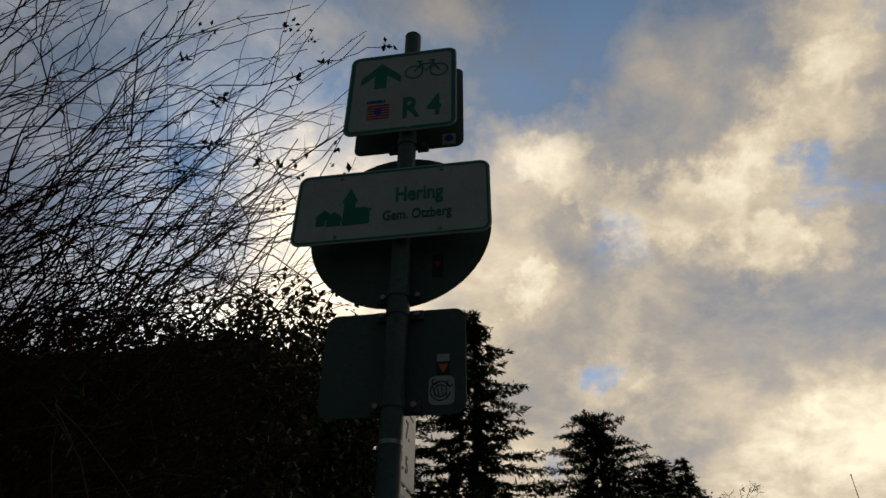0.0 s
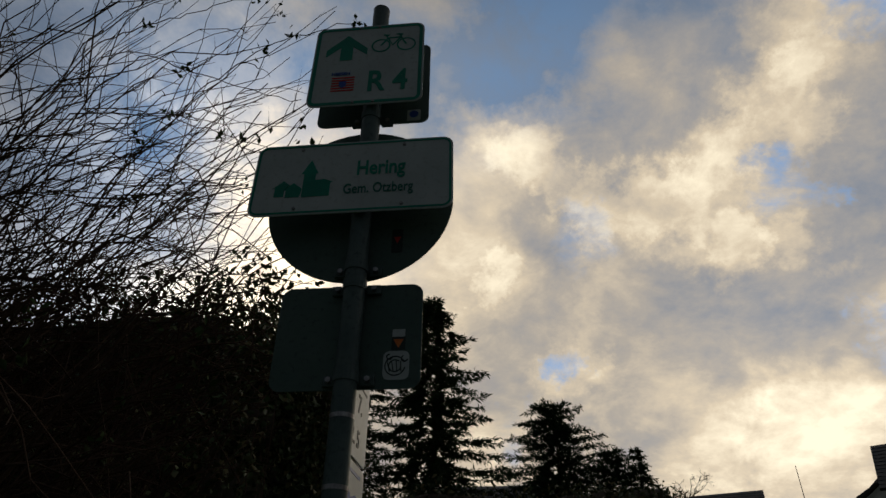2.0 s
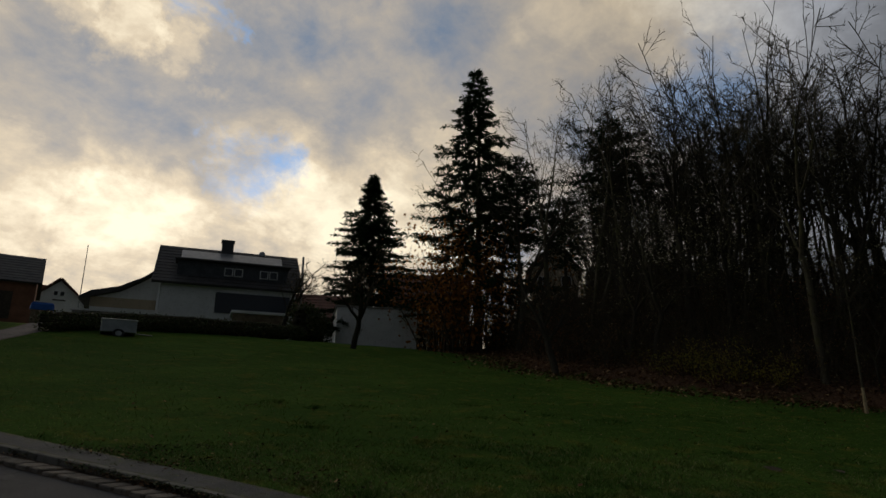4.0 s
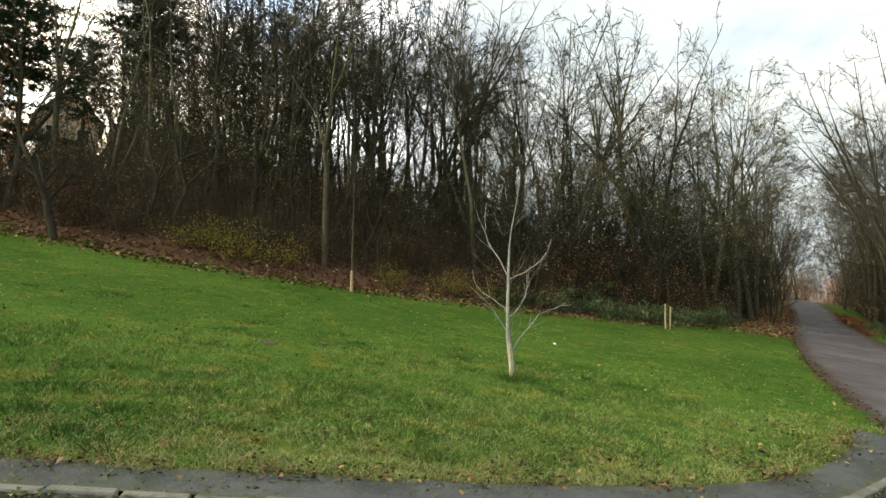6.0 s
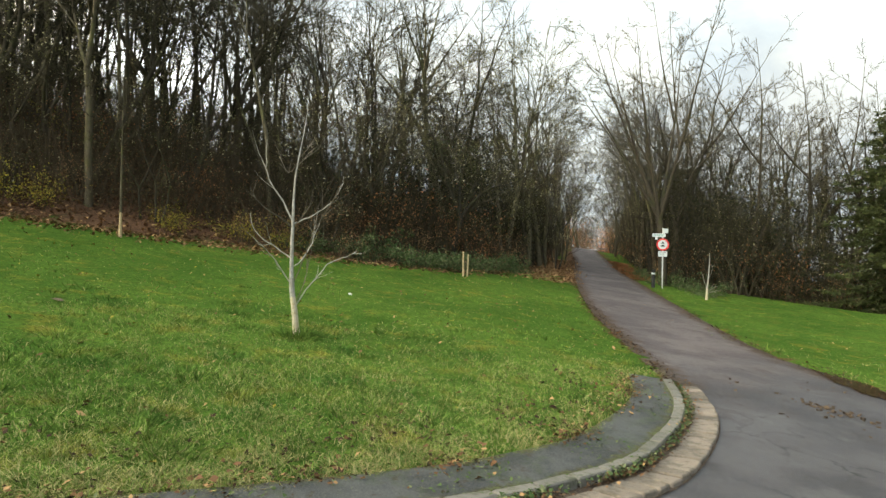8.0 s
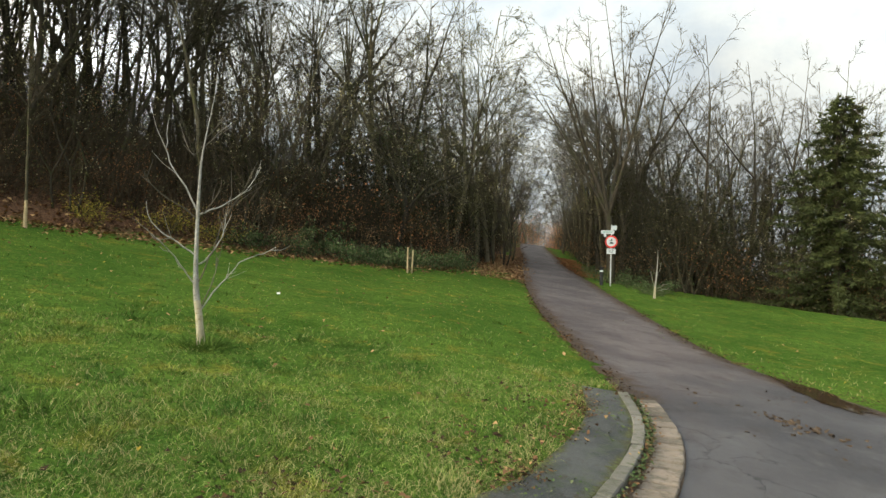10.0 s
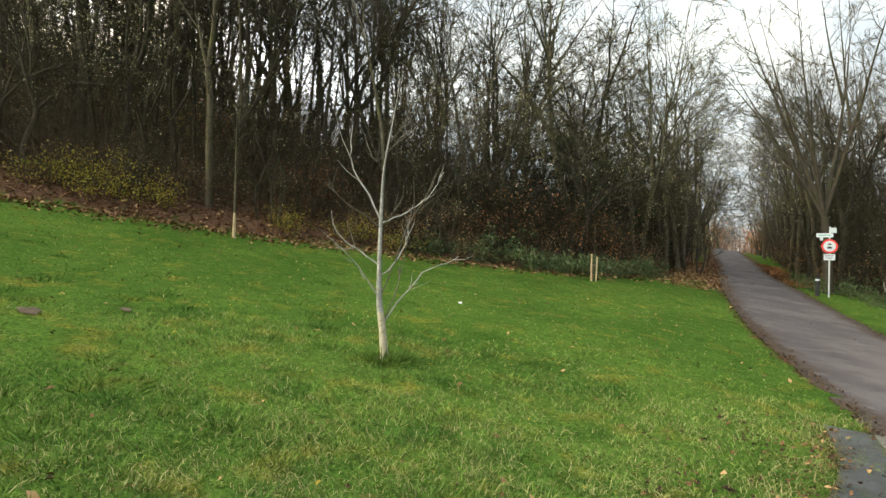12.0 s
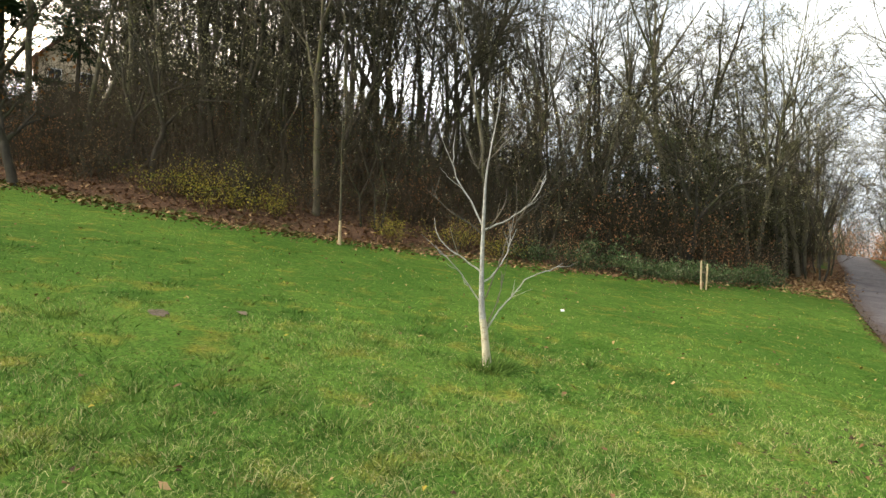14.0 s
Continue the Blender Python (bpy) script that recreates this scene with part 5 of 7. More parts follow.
# limbs that carry green ivy
ivy = shrub("ivy_clump", "dense dark green ivy clinging to a bare trunk", 29, 2.6, 1.3, 14, "twig", 2200, "evergreen", 0.11, "ivy", "")
ivy.matrix_world = Matrix.Translation((33.6, -16.0, 6.6))
c = copy_thing(ivy, Matrix())
c.matrix_world = Matrix.Translation((35.6, -19.4, 6.3)) @ Matrix.Diagonal((0.8, 0.8, 0.8, 1))
for x, y, k in [(33.6, -16.0, 1), (35.6, -19.4, 2)]:
    again(kinds[k], x, y, 40, 0.95)
# yellow foliage below the houses, in and beside the gap kept for the view
for x, y, size in [(44.0, 17.4, 1.5), (43.0, 12.6, 1.3), (47.5, 19.6, 1.7)]:
    again(bushes[2], x, y, 40 * size, size * 1.6)
# autumn trees far beyond the crest
far_rust = shrub("tree", "rust brown leafy trees beyond the lane crest", 31, 7.0, 3.5, 40, "twig_red", 2500, "rust_leaf", 0.16, "tree", "far trees")
stand(far_rust, 83, -62.3, 0, 1.0)
for x, y, size in [(80.5, -69.8, 1.0), (95, -70.5, 1.2), (92, -80, 1.3), (76, -57.0, 0.8), (74, -64.8, 0.8), (108, -86, 1.2), (106, -89, 1.1)]:
    again(far_rust, x, y, rng.uniform(0, 360), size)
for x, y, k, size in [(66, -47, 0, 0.8), (70, -51, 1, 0.7), (74, -56, 2, 0.7), (68, -60, 0, 0.7), (73, -66, 2, 0.7)]:
    again(kinds[k], x, y, rng.uniform(0, 360), size)

# ---- evergreens ----
fir = conifer("fir_tree", "tall dark fir with drooping boughs behind the garden fence", 41, 14.2, 4.5, droop=0.26, dense=1.6, gap=0.36, first=0.04, profile=0.5, tuft=0.42)
stand(fir, 0.55, 30)
fir_b = conifer("fir_tree", "open dark conifer with gaps between its boughs", 42, 12.0, 3.4, droop=0.15, dense=1.5, gap=0.50, first=0.1, profile=0.35)
stand(fir_b, -3.0, 27.5)
again(fir_b, -6.3, 26.5, 70, 0.92)
pine = conifer("pine_tree", "dense rounded black pine in a garden", 43, 9.9, 4.0, droop=-0.12, dense=1.9, gap=0.27, first=0.10, rounded_top=True, tuft=0.34)
stand(pine, 8.3, 39.5)
again(pine, 12.0, 40.5, 120, 0.70)
small_pine = conifer("fir_tree", "short dark garden conifer", 44, 6.5, 3.6, droop=0.3, gap=0.4, dense=1.2)
stand(small_pine, 12.6, 37.5)
spruce = conifer("spruce_tree", "pointed dark spruce behind a white wall", 45, 12.8, 5.6, droop=0.26, gap=0.33, dense=2.2, first=0.1, profile=0.8, mat="needle", tuft=0.40)
stand(spruce, 36.6, 27.6)
spruce_b = conifer("spruce_tree", "tall ragged spruce with open hanging boughs", 46, 19.7, 6.8, droop=0.22, gap=0.55, dense=1.5, first=0.16, profile=0.72, mat="needle", tuft=0.46, trunk_r=0.28)
stand(spruce_b, 36.3, 18.9)
right_fir = conifer("fir_tree", "olive green fir with hanging boughs at the meadow edge", 47, 11.5, 4.6, droop=0.42, gap=0.38, dense=1.6, first=0.05, profile=0.55, mat="needle_light", tuft=0.42)
stand(right_fir, 20.2, -34.2, size=0.95)
again(right_fir, 12.5, -40.5, 80, 0.9)
larch = shrub("larch_tree", "rust orange larch foliage at the wood edge", 48, 6.5, 3.2, 30, "twig_red", 3200, "larch", 0.16, "larch tree", "")
stand(larch, 32.9, 18.6, size=1.3)
wood_pine = conifer("pine_tree", "dark pine standing among bare trees", 49, 13.0, 3.4, droop=-0.1, dense=1.1, gap=0.5, first=0.5, rounded_top=True, tuft=0.42)
stand(wood_pine, 38.5, 10.5)
again(wood_pine, 40, 17.5, 50, 1.0)
again(wood_pine, 49.0, 17.5, 200, 0.9)

# orchard trees on the meadow
orchard = bare_tree("fruit_tree", "old bare fruit tree with a dark crooked trunk on the meadow", "orchard trees", 51, mats=("bark_dark", "twig"), tall=4.6, r0=0.17, reach=1.5, first=0.36, leaders=4, spread=0.62, limbs=6, twigs=5, rise=0.3, crook=0.12, low_limbs=1, leaf=120)
stand(orchard, 26.9, 21.2, 20)
again(orchard, 27.2, 10.3, 200, 1.05)

# ---- sapling in the meadow: pale trunk, limbs listed as (across, up) in metres ----


def sapling(name, label, limbs, trunk_line, depth_seed, base_r):
    r_ = np.random.default_rng(depth_seed)
    ob = thing(name, Matrix(), label, "sapling")
    t_ = np.array(trunk_line)
    line = bent(t_, 0.08)
    low = line[line[:, 1] < 0.62]
    high = line[line[:, 1] >= 0.54]

    def radius(v):
        return np.interp(v, [0, 0.12, 0.6, 1.0, 1.7, 2.4, t_[-1, 1]], np.array([1.25, 1.0, 0.86, 0.62, 0.46, 0.22, 0.05]) * base_r)

    a = Tubes()
    a.tube(np.stack([low[:, 0], 0 * low[:, 0], low[:, 1]], 1), radius(low[:, 1]), 12)
    a.made("trunk", M["lime_wash"], ob, "lower trunk washed yellowish white", smooth=True)
    b = Tubes()
    b.tube(np.stack([high[:, 0], 0 * high[:, 0], high[:, 1]], 1), radius(high[:, 1]) * 0.985, 10)
    b.made("stem", M["sapling_bark"], ob, "pale grey upper stem", smooth=True)
    for limb, r0, deep in limbs:
        p = bent(np.array(limb), 0.07)
        s_ = np.linspace(0, 1, len(p))
        q = np.stack([p[:, 0], deep * s_ * np.linalg.norm(p[-1] - p[0]), p[:, 1]], 1)
        q[1:-1] += r_.normal(0, 0.006, q[1:-1].shape)
        c_ = Tubes()
        c_.tube(q, 0.44 * r0 * (1 - s_) ** 0.75 + 0.0030, 7)
        for g in r_.uniform(0.35, 1.0, int(2 + 3 * len(p) / 12)):
            i0 = min(int(g * (len(q) - 1)), len(q) - 2)
            w = q[i0 + 1] - q[i0]
            w = w / np.linalg.norm(w) + r_.normal(0, 0.45, 3) + np.array([0, 0, 0.25])
            l_ = r_.uniform(0.06, 0.32)
            mid = q[i0] + w * l_ * 0.55 + r_.normal(0, 0.01, 3)
            c_.tube([q[i0], mid, q[i0] + w * l_ + np.array([0, 0, 0.12 * l_])], [0.0045, 0.0032, 0.0016], 4)
        c_.made("branch", M["sapling_twig" if r0 < 0.014 else "sapling_bark"], ob, smooth=True)
    return ob


SAP = sapling(
    "sapling", "young walnut-like tree, bare, with a whitewashed trunk in the meadow",
    [([(-0.09, 1.61), (-0.20, 1.84), (-0.34, 2.06), (-0.44, 2.30), (-0.46, 2.62)], 0.020, 0.2),
     ([(-0.09, 1.52), (-0.24, 1.64), (-0.46, 1.76), (-0.62, 1.90), (-0.70, 2.05)], 0.013, -0.35),
     ([(-0.09, 1.08), (-0.30, 1.24), (-0.52, 1.38), (-0.62, 1.55), (-0.66, 1.72)], 0.018, 0.15),
     ([(-0.08, 0.72), (-0.24, 0.92), (-0.42, 1.18), (-0.58, 1.30), (-0.64, 1.38)], 0.015, -0.3),
     ([(-0.09, 1.58), (0.14, 1.68), (0.36, 1.82), (0.54, 2.00), (0.68, 2.24)], 0.017, 0.25),
     ([(-0.08, 1.55), (0.02, 1.66), (0.10, 1.78), (0.16, 1.90)], 0.010, -0.4),
     ([(-0.06, 0.98), (0.06, 1.08), (0.18, 1.26), (0.26, 1.46), (0.33, 1.62)], 0.017, 0.3),
     ([(-0.07, 0.74), (0.06, 1.06), (0.16, 1.46), (0.34, 1.80), (0.50, 2.20)], 0.012, -0.45),
     ([(-0.02, 0.42), (0.12, 0.64), (0.32, 0.86), (0.50, 1.06), (0.74, 1.14), (0.90, 1.22)], 0.018, 0.2),
     ([(-0.01, 0.46), (0.10, 0.72), (0.17, 0.92), (0.17, 1.10)], 0.011, 0.5),
     ([(-0.06, 2.42), (-0.16, 2.30), (-0.28, 2.52)], 0.006, 0.4),
     ([(-0.04, 2.40), (0.10, 2.58), (0.26, 2.74)], 0.007, 0.3),
     ([(-0.02, 2.52), (0.08, 2.64), (0.20, 2.74)], 0.006, -0.4)],
    [(0, -0.1), (0.0, 0.0), (-0.035, 0.36), (-0.075, 0.64), (-0.09, 1.0), (-0.09, 1.4), (-0.085, 1.8), (-0.07, 2.2), (-0.03, 2.5), (0.03, 2.85), (0.075, 3.15), (0.08, 3.32)], 61, 0.046)
SAP.matrix_world = Matrix.Translation(ground_at(11.31, -2.72, 0.0)) @ Matrix.Rotation(radians(-97), 4, "Z")
SAP_SMALL = sapling(
    "sapling", "small bare sapling with pale bark beside the lane",
    [([(0.02, 0.45), (0.22, 0.55), (0.50, 0.75)], 0.02, 0.2), ([(0.02, 0.5), (-0.10, 0.9), (-0.22, 1.4)], 0.016, 0.3),
     ([(0.05, 1.0), (0.22, 1.5), (0.3, 1.9)], 0.014, -0.3), ([(0.04, 1.2), (-0.14, 1.6), (-0.3, 1.8)], 0.01, 0.3), ([(0.02, 0.3), (0.3, 0.42), (0.75, 0.52)], 0.014, -0.2)],
    [(0, -0.1), (0, 0), (0.02, 0.5), (0.06, 1.0), (0.10, 1.6), (0.12, 2.3), (0.1, 2.6)], 62, 0.055)
SAP_SMALL.matrix_world = Matrix.Translation(ground_at(22.2, -23.4)) @ Matrix.Rotation(radians(-140), 4, "Z") @ Matrix.Diagonal((0.85, 0.85, 0.8, 1))


def planting_stakes(x, y, gap, tall, label):
    """A pair of stakes that hold a planted whip."""
    ob = thing("planting_stake", Matrix.Translation(ground_at(x, y)), label, "stake", "planting stakes")
    part("stake", rod((-gap / 2, 0, -0.2), (-gap / 2, 0.02, tall), 0.035, 0.03, 8), M["stake"], ob)
    part("stake", rod((gap / 2, 0.05, -0.2), (gap / 2 + 0.03, 0.03, tall * 0.9), 0.035, 0.03, 8), M["stake"], ob)
    part("tie", box(-gap / 2, 0.0, tall * 0.55, gap / 2, 0.03, tall * 0.55 + 0.05, 0.005), M["wood"], ob)
    whip = Tubes()
    r_ = np.random.default_rng(int(x * 7))
    s_ = np.linspace(0, 1, 7)
    p = np.stack([0.03 * np.sin(5 * s_), 0.02 * s_, 2.6 * s_], 1)
    whip.tube(p, 0.014 * (1 - s_) + 0.003, 5)
    a_ = p[r_.integers(2, 7, 16)]
    whip.spikes(a_, a_ + r_.normal(0, 0.16, (16, 3)) + np.array([0, 0, 0.22]), 0.005)
    whip.made("whip", M["twig"], ob)
    return ob




def guarded_whip(x, y):
    """A young tree whose foot is wrapped in a pale guard."""
    ob = thing("young_tree", Matrix.Translation(ground_at(x, y)), "thin young tree with a pale wrapped foot at the wood edge", "sapling")
    part("guard", rod((0, 0, -0.1), (0.01, 0, 0.80), 0.062, 0.038, 10), M["stake"], ob, "pale tapered wrapping")
    r_ = np.random.default_rng(77)
    s_ = np.linspace(0, 1, 9)
    p = np.stack([0.06 * np.sin(4 * s_), 0.03 * s_, 0.75 + 4.2 * s_], 1)
    stem, spray = Tubes(), Tubes()
    stem.tube(p, 0.035 * (1 - s_) + 0.006, 6)
    stem.made("stem", M["bark"], ob, smooth=True)
    for k in range(13):
        q = p[r_.integers(2, 9)]
        az = r_.uniform(0, 6.283)
        e = q + np.array([math.cos(az) * 0.5, math.sin(az) * 0.5, 0.45]) * r_.uniform(0.6, 1.3)
        spray.tube([q, (q + e) / 2 + np.array([0, 0, 0.06]), e], [0.012, 0.009, 0.005], 4)
        w = q + (e - q) * r_.uniform(0.3, 1, (4, 1))
        spray.spikes(w, w + r_.normal(0, 0.2, (4, 3)) + np.array([0, 0, 0.15]), 0.006)
    spray.made("crown", M["twig"], ob)
    return ob


guarded_whip(24.6, -0.55)
b = planting_stakes(24.6, -12.75, 0.17, 0.95, "two short pale stakes at the bramble edge")
b.rotation_euler.z = radians(-110)

# ---- traffic sign beside the lane ----


def lane_sign():
    base = ground_at(25.75, -24.4)
    ob = thing("traffic_sign", Matrix.Translation(base) @ Matrix.Rotation(radians(-137), 4, "Z"), "no-vehicles sign on a grey post with direction boards", "traffic sign")
    part("post", rod((0, 0, -0.3), (0, 0, 2.95), 0.03, sides=12), M["post_paint"], ob)
    disc = part("disc", rod((0, -0.055, 2.12), (0, -0.035, 2.12), 0.30, sides=40), M["red"], ob, "round white sign with a red ring")
    part("field", rod((0, -0.058, 2.12), (0, -0.050, 2.12), 0.225, sides=40), M["sign_white"], disc)
    for name_, x0, z0, x1, z1 in (("car_mark", -0.10, 2.02, 0.10, 2.07), ("car_mark", -0.06, 2.07, 0.06, 2.11), ("cycle_mark", -0.08, 2.17, 0.08, 2.20), ("cycle_mark", -0.03, 2.20, 0.04, 2.25)):
        part(name_, box(x0, -0.0625, z0, x1, -0.0575, z1, 0.003), M["sign_black"], disc)
    plate = part("plate", outline(rounded(0.42, 0.26, 0.02, 4, 0, 1.66), 0.006), M["sign_white"], ob, "small white supplementary plate")
    plate.location = (0, -0.05, 0)
    for k in range(3):
        part("text_bar", box(-0.15 + 0.02 * k, -0.0535, 1.72 - 0.06 * k, 0.15 - 0.03 * k, -0.0495, 1.735 - 0.06 * k), M["sign_black"], ob)
    board = part("direction_board", outline(rounded(0.62, 0.17, 0.03, 4, -0.18, 2.58), 0.012), M["sign_white"], ob, "pale direction board with green lettering bars")
    board.location = (0, -0.05, 0)
    part("text_bar", box(-0.42, -0.0545, 2.57, 0.02, -0.0495, 2.60), M["sign_green"], ob)
    part("route_plate", box(0.0, -0.045, 2.68, 0.24, -0.033, 2.90, 0.003), M["sign_white"], ob)
    part("arrow_plate", box(-0.36, -0.045, 2.36, -0.24, -0.035, 2.50, 0.003), M["sign_white"], ob)
    b_ = thing("bollard", Matrix.Translation(ground_at(25.9, -23.95)), "black marker bollard with a pale reflective band", "bollard")
    part("body", rod((0, 0, -0.1), (0, 0, 0.85), 0.085, 0.08, 14), M["rubber"], b_)
    part("band", rod((0, 0, 0.62), (0, 0, 0.70), 0.087, sides=14), M["sign_white"], b_)


lane_sign()

# ---- sign post at the start ----


def plate_on(parent, name, pts, y, deep, mat, label=""):
    p = part(name, outline(pts, deep, 0.0), mat, parent, label)
    p.location = (0, y, 0)
    return p


def shape(parent, name, pts, y, mat, deep=0.0012):
    p = part(name, outline(pts, deep), mat, parent)
    p.location = (0, y, 0)
    return p


def ring_band(parent, name, w, h, r, inset, band, cx, cz, y, mat):
    """A thin rounded border line."""
    a_ = rounded(w - 2 * inset, h - 2 * inset, max(r - inset, 0.004), 6, cx, cz)
    b_ = rounded(w - 2 * inset - 2 * band, h - 2 * inset - 2 * band, max(r - inset - band, 0.003), 6, cx, cz)
    n_ = len(a_)
    v = [(x, y, z) for x, z in a_] + [(x, y, z) for x, z in b_] + [(x, y + 0.001, z) for x, z in a_] + [(x, y + 0.001, z) for x, z in b_]
    f = []
    for i in range(n_):
        j = (i + 1) % n_
        f += [(i, j, n_ + j, n_ + i), (j, i, 2 * n_ + i, 2 * n_ + j), (n_ + i, n_ + j, 3 * n_ + j, 3 * n_ + i)]
    return link(name, v, f, mat, parent)


def screw(parent, x, y, z):
    return part("screw", rod((x, y + 0.001, z), (x, y - 0.006, z), 0.007, 0.005, 8), M["bolt"], parent)


def clamp(parent, z, back):
    c_ = part("clamp", rod((0, 0, z - 0.018), (0, 0, z + 0.018), 0.0365, sides=20), M["pole"], parent)
    for sx in (-1, 1):
        part("lug", box(sx * 0.033 if sx > 0 else -0.075, back - 0.014, z - 0.016, 0.075 if sx > 0 else -0.033, back - 0.002, z + 0.016, 0.002), M["pole"], c_)
        part("bolt", rod((sx * 0.056, back - 0.028, z), (sx * 0.056, back - 0.010, z), 0.0085, sides=6), M["bolt"], c_)


def strip(points, width):
    """A bent stroke of even width, as an outline."""
    p = np.array(points, float)
    w_ = np.gradient(p, axis=0)
    w_ /= np.linalg.norm(w_, axis=1, keepdims=True)
    s_ = np.stack([-w_[:, 1], w_[:, 0]], 1) * width / 2
    return [tuple(q) for q in np.concatenate([p + s_, (p - s_)[::-1]])]


def arc(cx, cz, r, a0, a1, n_=24):
    return [(cx + r * math.cos(radians(a0 + (a1 - a0) * k / n_)), cz + r * math.sin(radians(a0 + (a1 - a0) * k / n_))) for k in range(n_ + 1)]


def sign_post():
    ob = thing("sign_post", Matrix.Translation((-0.155, 1.765, 0.009)) @ Matrix.Rotation(radians(-8), 4, "Z"), "grey metal post with cycle route boards and sign backs", "sign post")
    part("pole", rod((0, 0, -0.3), (0, 0, 3.88), 0.033, sides=28), M["pole"], ob, smooth=False)
    part("cap", rod((0, 0, 3.88), (0, 0, 3.895), 0.034, 0.022, 28), M["pole"], ob)
    ox = 0.03
    # cycle route board
    cx, cz = -0.052 + ox, 3.505
    g = plate_on(ob, "route_board", rounded(0.425, 0.435, 0.035, 6, cx, cz), -0.052, 0.004, M["sign_white"], "white cycle route board with green arrow and bicycle")
    ring_band(g, "border", 0.425, 0.435, 0.035, 0.006, 0.013, cx, cz, -0.0016, M["sign_green"])
    y = -0.0014
    shape(g, "arrow", [(cx - 0.165, cz + 0.085), (cx - 0.085, cz + 0.165), (cx - 0.005, cz + 0.085), (cx - 0.005, cz + 0.048), (cx - 0.061, cz + 0.098), (cx - 0.061, cz + 0.024), (cx - 0.109, cz + 0.024), (cx - 0.109, cz + 0.098), (cx - 0.165, cz + 0.048)], y, M["sign_green"])
    for wx in (0.046, 0.144):
        shape(g, "wheel", strip(arc(cx + wx, cz + 0.095, 0.034, 0, 359, 28), 0.006), y, M["sign_green"])
    for pts in ([(0.046, 0.095), (0.072, 0.135), (0.122, 0.138), (0.144, 0.095)], [(0.072, 0.135), (0.092, 0.093), (0.124, 0.140)], [(0.064, 0.153), (0.073, 0.130)], [(0.118, 0.155), (0.128, 0.122)], [(0.104, 0.156), (0.130, 0.153)], [(0.054, 0.155), (0.078, 0.151)]):
        shape(g, "bicycle_frame", strip([(cx + px, cz + pz) for px, pz in pts], 0.007), y - 0.0004, M["sign_green"])
    letters("R 4", 0.150, M["sign_green"], g, cx + 0.004, cz - 0.150, y, squeeze=0.74, bold=0.003)
    letters("HESSEN", 0.021, M["blue"], g, cx - 0.132, cz - 0.058, y, bold=0.0006)
    for k in range(6):
        shape(g, "stripe", [(cx - 0.128, cz - 0.076 - 0.0135 * k), (cx - 0.042, cz - 0.076 - 0.0135 * k), (cx - 0.042, cz - 0.069 - 0.0135 * k), (cx - 0.128, cz - 0.069 - 0.0135 * k)], y, M["red"])
    shape(g, "shield", [(cx - 0.098, cz - 0.092), (cx - 0.072, cz - 0.092), (cx - 0.072, cz - 0.115), (cx - 0.085, cz - 0.128), (cx - 0.098, cz - 0.115)], y - 0.0008, M["blue"])
    for sx, sz in ((-0.04, 0.205), (0.035, 0.205), (-0.04, -0.205), (0.035, -0.205)):
        screw(g, cx + sx, 0, cz + sz)
    back = plate_on(ob, "square_sign", rounded(0.42, 0.43, 0.03, 6, cx + 0.015, cz - 0.012), 0.045, 0.004, M["sign_back"], "back of a square sign with a small sticker")
    shape(back, "sticker", rounded(0.05, 0.055, 0.004, 3, cx + 0.17, cz - 0.190), -0.0014, M["sign_white"])
    shape(back, "sticker_mark", arc(cx + 0.17, cz - 0.185, 0.017, 0, 360, 18), -0.0022, M["blue"])
    # place name board
    cx, cz = -0.062 + ox, 2.955
    h = plate_on(ob, "place_board", rounded(0.67, 0.30, 0.035, 6, cx, cz), -0.054, 0.004, M["sign_white"], "white direction board with green village silhouette")
    ring_band(h, "border", 0.67, 0.30, 0.035, 0.006, 0.007, cx, cz, -0.0016, M["sign_green"])
    letters("Hering", 0.085, M["sign_green"], h, cx + 0.013, cz + 0.003, y, squeeze=0.70, bold=0.0016)
    letters("Gem. Otzberg", 0.057, M["sign_green_dark"], h, cx - 0.025, cz - 0.074, y, squeeze=0.69, bold=0.0005)
    for pts in ([(-0.255, -0.075), (-0.255, -0.030), (-0.265, -0.034), (-0.222, 0.002), (-0.195, -0.020), (-0.215, -0.038), (-0.215, -0.075)],
                [(-0.208, -0.080), (-0.208, -0.046), (-0.222, -0.044), (-0.178, -0.010), (-0.142, -0.040), (-0.148, -0.080)],
                [(-0.140, -0.082), (-0.140, 0.035), (-0.152, 0.033), (-0.116, 0.103), (-0.080, 0.033), (-0.090, 0.035), (-0.090, 0.000), (-0.050, 0.002), (-0.015, -0.012), (-0.025, -0.018), (-0.025, -0.080)]):
        shape(h, "silhouette", [(cx - 0.262 + (a_ + 0.265) * 0.80, cz - 0.078 + (b_ + 0.08) * 0.85) for a_, b_ in pts], y, M["sign_green"])
    for sx, sz in ((-0.18, 0.125), (0.17, 0.125), (-0.18, -0.125), (0.17, -0.125)):
        screw(h, cx + sx, 0, cz + sz)
    # round sign seen from behind
    cx, cz = -0.05 + ox, 2.915
    r_ = plate_on(ob, "round_sign", arc(cx, cz, 0.315, 0, 354, 59), 0.040, 0.004, M["sign_back"], "grey back of a round traffic sign")
    shape(r_, "sticker", rounded(0.036, 0.09, 0.003, 3, cx + 0.135, cz - 0.165), -0.0014, M["sign_black"])
    shape(r_, "sticker_mark", [(cx + 0.123, cz - 0.150), (cx + 0.147, cz - 0.150), (cx + 0.135, cz - 0.175)], -0.0022, M["red"])
    # small rectangular sign from behind
    cx, cz = -0.046 + ox, 2.418
    q = plate_on(ob, "plate_sign", rounded(0.44, 0.337, 0.035, 6, cx, cz), 0.040, 0.004, M["sign_back"], "grey back of a rectangular plate with stickers")
